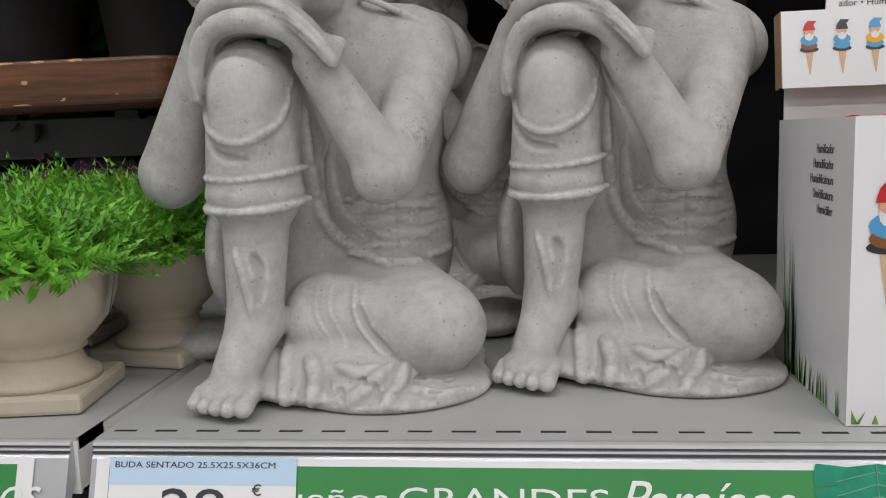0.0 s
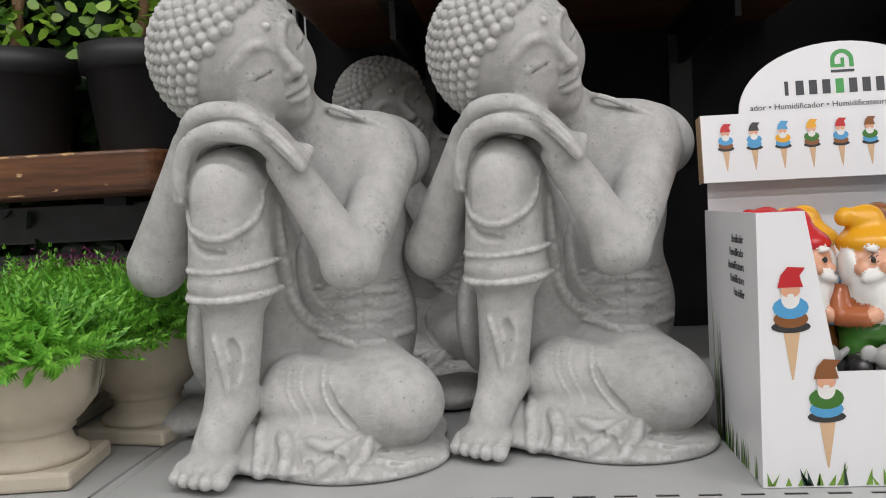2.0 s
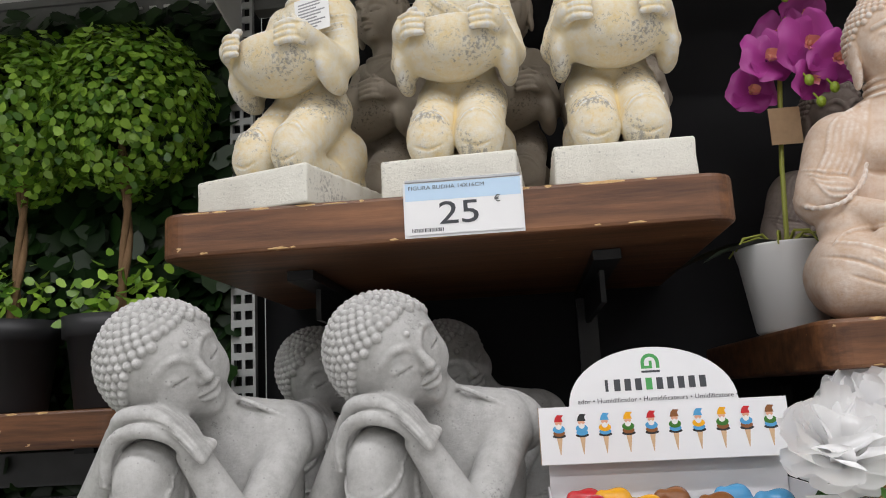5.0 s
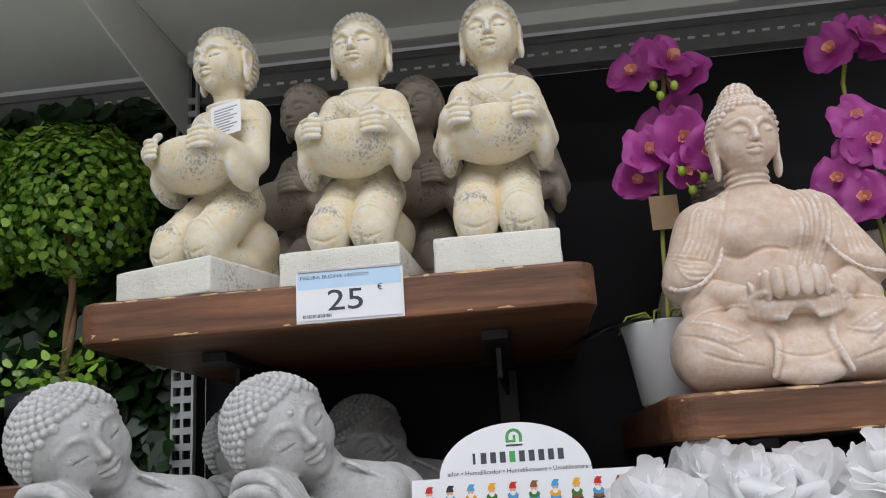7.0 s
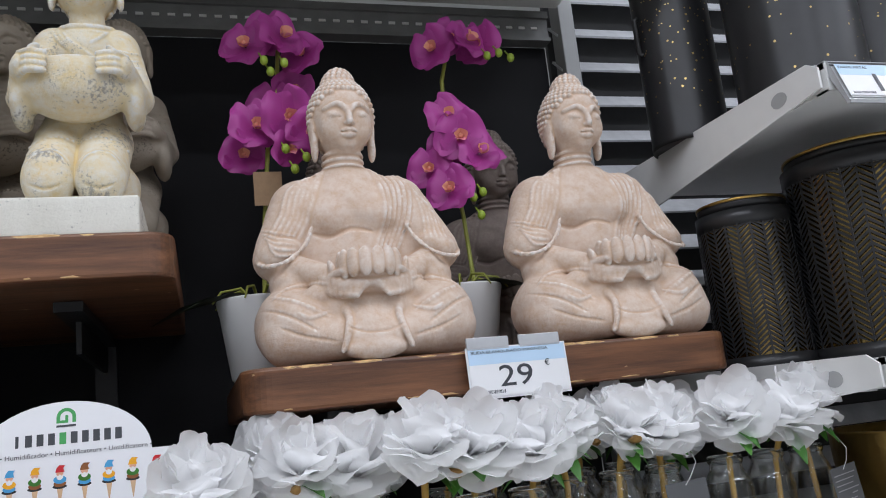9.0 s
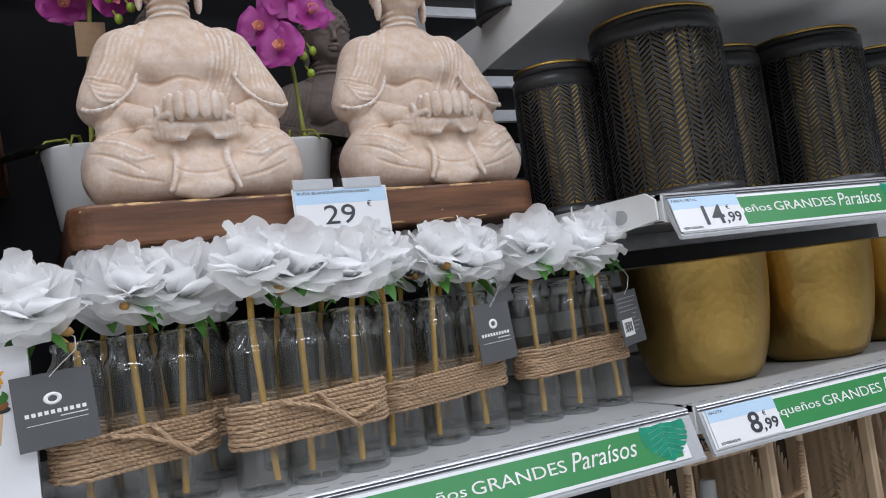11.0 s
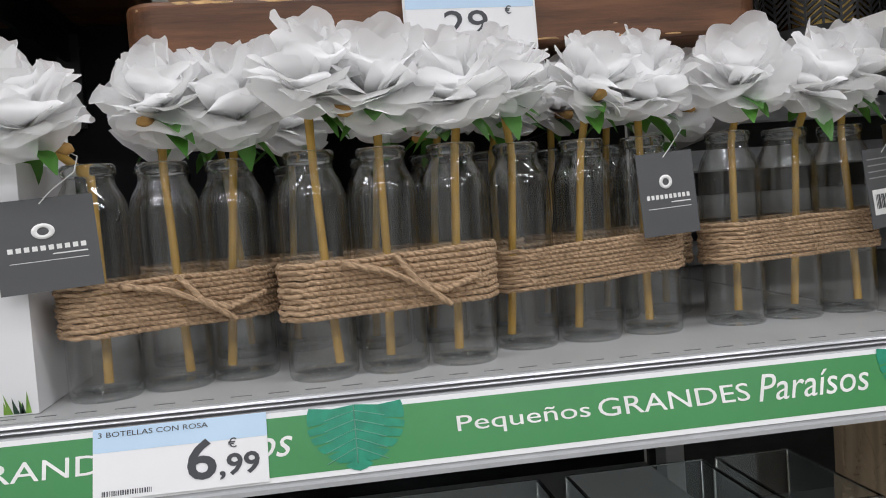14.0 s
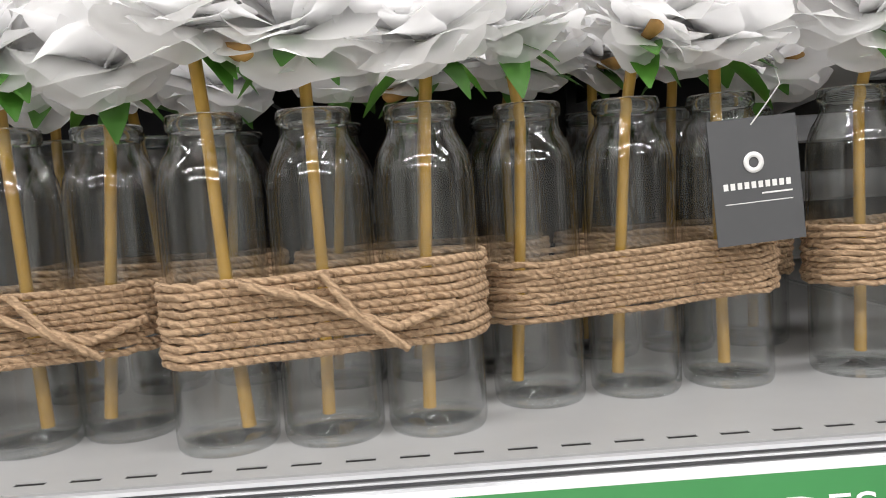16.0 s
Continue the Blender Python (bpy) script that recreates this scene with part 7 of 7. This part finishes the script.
def glass_box(x0, x1, y0, y1, z1, label):
    ob = thing("glass_box", label, "glass box", pose(x0, y0, 0.7005), group="clear glass boxes")
    w, d, h, t = x1 - x0, y1 - y0, z1 - 0.7005, 0.004
    for nm, a in (("front_pane", (0, w, 0, t, 0, h)), ("rear_pane", (0, w, d - t, d, 0, h)), ("side_pane", (0, t, t + 0.0003, d - t - 0.0003, 0, h)), ("side_pane", (w - t, w, t + 0.0003, d - t - 0.0003, 0, h)), ("bottom_pane", (t, w - t, t, d - t, 0, t))):
        part(nm, cube_bm(*a, bevel=0.0008), BOXGLASS, ob).visible_shadow = False
    return ob


for x0, x1, lb in ((0.37, 0.515, "clear open glass box on the lower shelf"), (0.53, 0.672, "clear open glass box beside another"), (0.688, 0.835, "clear open glass box near the middle"), (0.857, 1.002, "clear open glass box with dark edges"), (1.027, 1.17, "tall clear open glass box"), (1.182, 1.262, "narrow clear glass box beside the lantern")):
    glass_box(x0, x1, 0.062, 0.207, 0.85, lb)

LABELPAPER = plain("grey_white_label", (0.6, 0.62, 0.63), 0.6)


def palm_panel(ob, m, w, h):
    """A panel of crossing palm fronds cut out of thin board: arched ribs with broad pointed leaflets."""
    bm = bmesh.new()

    def leaflet(p, a, l, wd):
        while l > 0.012 and not (0 <= p.x + math.cos(a) * l <= w and 0 <= p.z + math.sin(a) * l <= h):
            l *= 0.9
        d, n = Vector((math.cos(a), 0, math.sin(a))), Vector((-math.sin(a), 0, math.cos(a)))
        ring = [p + d * l * t + n * wd * g for t, g in ((0, 0.25), (0.3, 0.95), (0.6, 0.85), (1, 0), (0.6, -0.55), (0.3, -0.7), (0, -0.25))]
        up = Vector((0, 0.00003 * (len(bm.faces) % 40), 0))
        bm.faces.new([bm.verts.new(v + up) for v in ring])

    for bx, bz, ang, bend, ln in ((0.0, 0.01, 66, 26, 0.17), (w, 0.06, 118, -24, 0.17), (0.0, 0.14, 58, 30, 0.16), (w, 0.17, 122, -20, 0.12), (0.5 * w, 0.0, 92, 8, 0.1)):
        p, n = Vector((bx, 0, bz)), 13
        for k in range(n):
            a = radians(ang + bend * k / n)
            q = p + Vector((math.cos(a), 0, math.sin(a))) * ln / n
            if not (0 <= q.x <= w and 0 <= q.z <= h):
                break
            sd = Vector((-math.sin(a), 0, math.cos(a))) * 0.0014
            bm.faces.new([bm.verts.new(v) for v in (p - sd, q - sd, q + sd, p + sd)])
            for sg in (-1, 1):
                leaflet(p, a + sg * radians(46 - 1.5 * k), 0.075 * (1 - 0.045 * k), 0.0052)
            p = q
    ex = bmesh.ops.extrude_face_region(bm, geom=bm.faces[:])
    bmesh.ops.translate(bm, vec=(0, 0.003, 0), verts=[v for v in ex["geom"] if isinstance(v, bmesh.types.BMVert)])
    return tagged(part("palm_panel", bm, PALEWOOD, ob, "pale board cut into palm fronds", at=m), kind="stuff")


def wooden_lantern(x, y, label, paper=False):
    ob = thing("wooden_lantern", label, "lantern", pose(x, y, 0.6205), group="wooden lanterns")
    w, h, t = 0.155, 0.31, 0.014
    for px in (0, w - t):
        for py in (0, w - t):
            part("post", cube_bm(px, px + t, py, py + t, 0, h, bevel=0.0012), PALEWOOD, ob)
    for pz in (0.0, h - t):
        for a in ((t, w - t, 0.001, t - 0.001), (t, w - t, w - t + 0.001, w - 0.001), (0.001, t - 0.001, t, w - t), (w - t + 0.001, w - 0.001, t, w - t)):
            part("rail", cube_bm(*a, pz + 0.0005, pz + t), PALEWOOD, ob)
    palm_panel(ob, pose(0.004, t, t, 0, 0, 90), w - 2 * t, h - 2 * t)
    palm_panel(ob, pose(w - 0.004, t, t, 0, 0, 90), w - 2 * t, h - 2 * t)
    part("rear_pane", cube_bm(t, w - t, w - 0.006, w - 0.004, t, h - t), plain("smoked_pane", (0.05, 0.045, 0.04), 0.15), ob)
    if paper:
        bm = bmesh.new()
        lathe(bm, [(0, 0), (0.036, 0), (0.0225, 0.2), (0.0215, 0.202), (0.012, 0.203), (0.011, 0.24), (0, 0.24)], 24)
        v = part("paper_wrapped_glass", bm, LABELPAPER, ob, "glass insert wrapped in printed paper", at=pose(w * 0.52, w * 0.45, t, 0, 4, 0))
        bm = bmesh.new()
        for k in range(26):
            y = -0.0363 + 0.0135 * (0.02 + 0.0066 * k) / 0.2
            box(bm, -0.01 + 0.002 * (k % 3), 0.01 - 0.002 * (k % 2), y, y + 0.0012, 0.02 + 0.0066 * k, 0.0204 + 0.0066 * k)
        part("printed_bar", bm, GREYTEXT, v)
    bm = bmesh.new()
    tube(bm, [(-0.004, w * 0.4, h - 0.03), (-0.02, w * 0.25, h - 0.075), (-0.024, w * 0.1, h - 0.095), (-0.012, -0.012, h - 0.08), (0.0, -0.006, h - 0.02)], [0.0045 + 0.0004 * (k % 2) for k in range(5)], 8)
    part("rope_handle", bm, JUTE, ob, "twisted rope handle")
    return ob


wooden_lantern(1.312, 0.05, "pale wooden lantern with palm cut sides, paper inside", True)
wooden_lantern(1.52, 0.06, "pale wooden lantern with a rope handle")
wooden_lantern(1.73, 0.06, "pale wooden lantern farther along the shelf")

# ---- plants of the neighbouring bay ----
LEAF = leafy("topiary_leaf", (0.05, 0.15, 0.01), (0.32, 0.52, 0.06), 0.32, 0.15)
HEDGE = leafy("hedge_leaf", (0.006, 0.02, 0.005), (0.022, 0.06, 0.012), 0.4, 0.05)
GRASS = leafy("plastic_grass", (0.07, 0.28, 0.015), (0.28, 0.62, 0.08), 0.4, 0.25)
HEATHER = leafy("purple_heather", (0.1, 0.01, 0.06), (0.24, 0.05, 0.15), 0.6, 0.1)
BLACKPOT = plain("matt_black_plastic", (0.018, 0.018, 0.02), 0.5, 0, 0.1, 20)
BARK = stone("twig_bark", (0.13, 0.075, 0.035), (0.27, 0.16, 0.08), rough=0.9, grain=1.0, pit=False)


def oval_leaf(bm, c, n, s, rnd, long=1.35):
    n = n.normalized()
    a = n.orthogonal().normalized()
    a = (Matrix.Rotation(rnd.uniform(0, 6.28), 3, n) @ a)
    b = n.cross(a)
    pts = [c + a * s * long * math.cos(t) + b * s * math.sin(t) * (0.9 - 0.25 * math.cos(t)) + n * 0.25 * s * math.cos(t) ** 2 for t in [2 * math.pi * k / 7 for k in range(7)]]
    f = bm.faces.new([bm.verts.new(p) for p in pts])
    f.smooth = True


def sprig(bm, rnd, base, spread, height, n, s):
    for _ in range(n):
        u = Vector((rnd.gauss(0, spread), rnd.gauss(0, spread * 0.6), abs(rnd.gauss(0.4, 0.3)) * height))
        oval_leaf(bm, base + u, Vector((rnd.uniform(-1, 1), rnd.uniform(-1.4, 0.4), rnd.uniform(0.1, 1.2))), s * rnd.uniform(0.7, 1.2), rnd)


def topiary(x, y, label, seed):
    rnd = random.Random(seed)
    ob = thing("topiary_tree", label, "plant", pose(x, y, 1.2625), group="topiary trees in black pots")
    bm = bmesh.new()
    lathe(bm, [(0, 0), (0.052, 0), (0.054, 0.002), (0.066, 0.098), (0.0725, 0.098), (0.0735, 0.128), (0.07, 0.128), (0.066, 0.112), (0, 0.11)], 40)
    part("pot", bm, BLACKPOT, ob, "matt black plastic pot")
    bm = bmesh.new()
    for o in (0.0, 2.6):
        tube(bm, [(0.004 * math.cos(o + 9 * t) + 0.012 * math.sin(3 * t), 0.004 * math.sin(o + 9 * t), 0.1 + 0.3 * t) for t in [k / 14 for k in range(15)]], [0.0062 - 0.0015 * k / 14 for k in range(15)], 7)
    part("trunk", bm, BARK, ob, "twisted brown twig trunk")
    bm = bmesh.new()
    C, R = Vector((0.01, 0, 0.44)), 0.122
    for k in range(2700):
        d = Vector((rnd.gauss(0, 1), rnd.gauss(0, 1), rnd.gauss(0, 1))).normalized()
        p = C + d * R * (rnd.uniform(0.78, 1.06) + 0.05 * math.sin(7 * d.x + 5 * d.z))
        p.z = C.z + (p.z - C.z) * 1.02
        oval_leaf(bm, p, d + Vector((rnd.uniform(-0.7, 0.7), rnd.uniform(-0.7, 0.7), rnd.uniform(-0.2, 0.9))), rnd.uniform(0.0045, 0.0078), rnd, 1.15)
    tagged(part("crown", bm, LEAF, ob, "ball of small glossy green leaves"), kind="stuff")
    bm = bmesh.new()
    for q in range(5):
        sprig(bm, rnd, Vector((rnd.uniform(-0.05, 0.05), rnd.uniform(-0.05, 0.03), 0.115)), 0.024, 0.09, 26, 0.0072)
    tagged(part("undergrowth", bm, LEAF, ob, "loose sprigs round the trunk"), kind="stuff")
    return ob


topiary(-0.345, 0.5, "round leaf topiary in a black pot", 3)
topiary(-0.185, 0.505, "round leaf topiary with a twisted trunk", 7)
topiary(-0.53, 0.5, "round leaf topiary farther along the plank", 9)

rnd = random.Random(12)
bm = bmesh.new()
for k in range(5200):
    x, z = rnd.uniform(-1.1, -0.045), rnd.uniform(1.0, 1.92)
    p = Vector((x, 0.625 + rnd.uniform(-0.045, 0.02) + 0.02 * math.sin(11 * x) * math.sin(9 * z), z))
    oval_leaf(bm, p, Vector((rnd.uniform(-0.8, 0.8), -1, rnd.uniform(-0.1, 1.1))), rnd.uniform(0.011, 0.019), rnd, 1.6)
tagged(part("leaf_hedge", bm, HEDGE), "dense dark green artificial leaf wall", "hedge", kind="stuff")
tagged(part("hedge_backing", cube_bm(-1.3, LEFT - 0.03, 0.66, 0.675, 0, 1.93), BLACKWALL), "dark backing behind the leaf wall", "panel", kind="structure")
GREYBOARD = plain("dark_grey_board", (0.06, 0.06, 0.062), 0.5)
for z in (1.09, 1.155):
    tagged(part("slat_board", cube_bm(-1.3, -0.06, 0.56, 0.575, z, z + 0.05, bevel=0.002), GREYBOARD), "dark grey board below the plank", "board", kind="structure")


def urn(x, y, label, seed, rot=0, heather=False, tag=True):
    """A footed stone urn filled with a dome of plastic grass."""
    rnd = random.Random(seed)
    ob = thing("urn", label, "plant", pose(x, y, 1.0005, 0, 0, rot), group="stone urns with grass")
    bm = bmesh.new()
    box(bm, -0.041, 0.041, -0.041, 0.041, 0, 0.013, bevel=0.003)
    lathe(bm, [(0.0, 0.013), (0.038, 0.0132), (0.037, 0.018), (0.029, 0.023), (0.0265, 0.03), (0.0275, 0.033), (0.03, 0.0345), (0.029, 0.037), (0.036, 0.043), (0.046, 0.055), (0.0515, 0.07), (0.053, 0.083), (0.0585, 0.087), (0.0595, 0.09), (0.0575, 0.093), (0.05, 0.092), (0.048, 0.08), (0, 0.078)], 44)
    part("vessel", bm, URN, ob, "weathered beige stone urn")
    bm = bmesh.new()
    C = Vector((0, 0, 0.085))
    for k in range(950):
        a, e = rnd.uniform(0, 6.283), rnd.random() ** 0.8
        d = Vector((math.cos(a) * (1 - e * e) ** 0.5, math.sin(a) * (1 - e * e) ** 0.5, 0.75 * e + 0.02)).normalized()
        base = C + Vector((d.x * 0.042, d.y * 0.042, d.z * 0.02))
        L = rnd.uniform(0.03, 0.056) * (0.85 + 0.15 * (1 - e))
        tip = base + d * L + Vector((rnd.gauss(0, 0.005), rnd.gauss(0, 0.005), rnd.gauss(0, 0.004)))
        dd = (tip - base).normalized()
        side = dd.orthogonal().normalized()
        side = Matrix.Rotation(rnd.uniform(0, 6.28), 3, dd) @ side
        for j in range(5):
            p = base.lerp(tip, 0.35 + 0.65 * j / 4)
            for s in (-1, 1):
                q = p + (dd * 0.75 + side * 0.8 * s).normalized() * rnd.uniform(0.008, 0.0125) * (1 - 0.1 * j)
                n = dd.cross(side) * 0.0015 + side * 0.0006
                f = bm.faces.new([bm.verts.new(p - n), bm.verts.new(q), bm.verts.new(p + n)])
        f = bm.faces.new([bm.verts.new(base - side * 0.0008), bm.verts.new(tip), bm.verts.new(base + side * 0.0008)])
    tagged(part("grass_dome", bm, HEATHER if heather else GRASS, ob, "purple heather" if heather else "bright green plastic grass"), kind="stuff")
    if tag:
        part("dark_tag", cube_bm(-0.0004, 0.0004, -0.006, 0.006, -0.03, 0.0), INK, ob, "small dark hang tag", at=pose(0.06, -0.012, 0.09, 0, 12, 18))
    return ob


urn(-0.088, 0.072, "stone urn with bright green grass dome", 2, 8)
urn(-0.052, 0.182, "stone urn with grass in the second row", 5, -10)
urn(-0.2, 0.11, "stone urn with grass, set apart from the others", 8, 4)
urn(-0.17, 0.24, "stone urn with grass in the back row", 14, 4)
urn(-0.2, 0.34, "stone urn with purple heather in the back row", 11, 0, heather=True, tag=False)
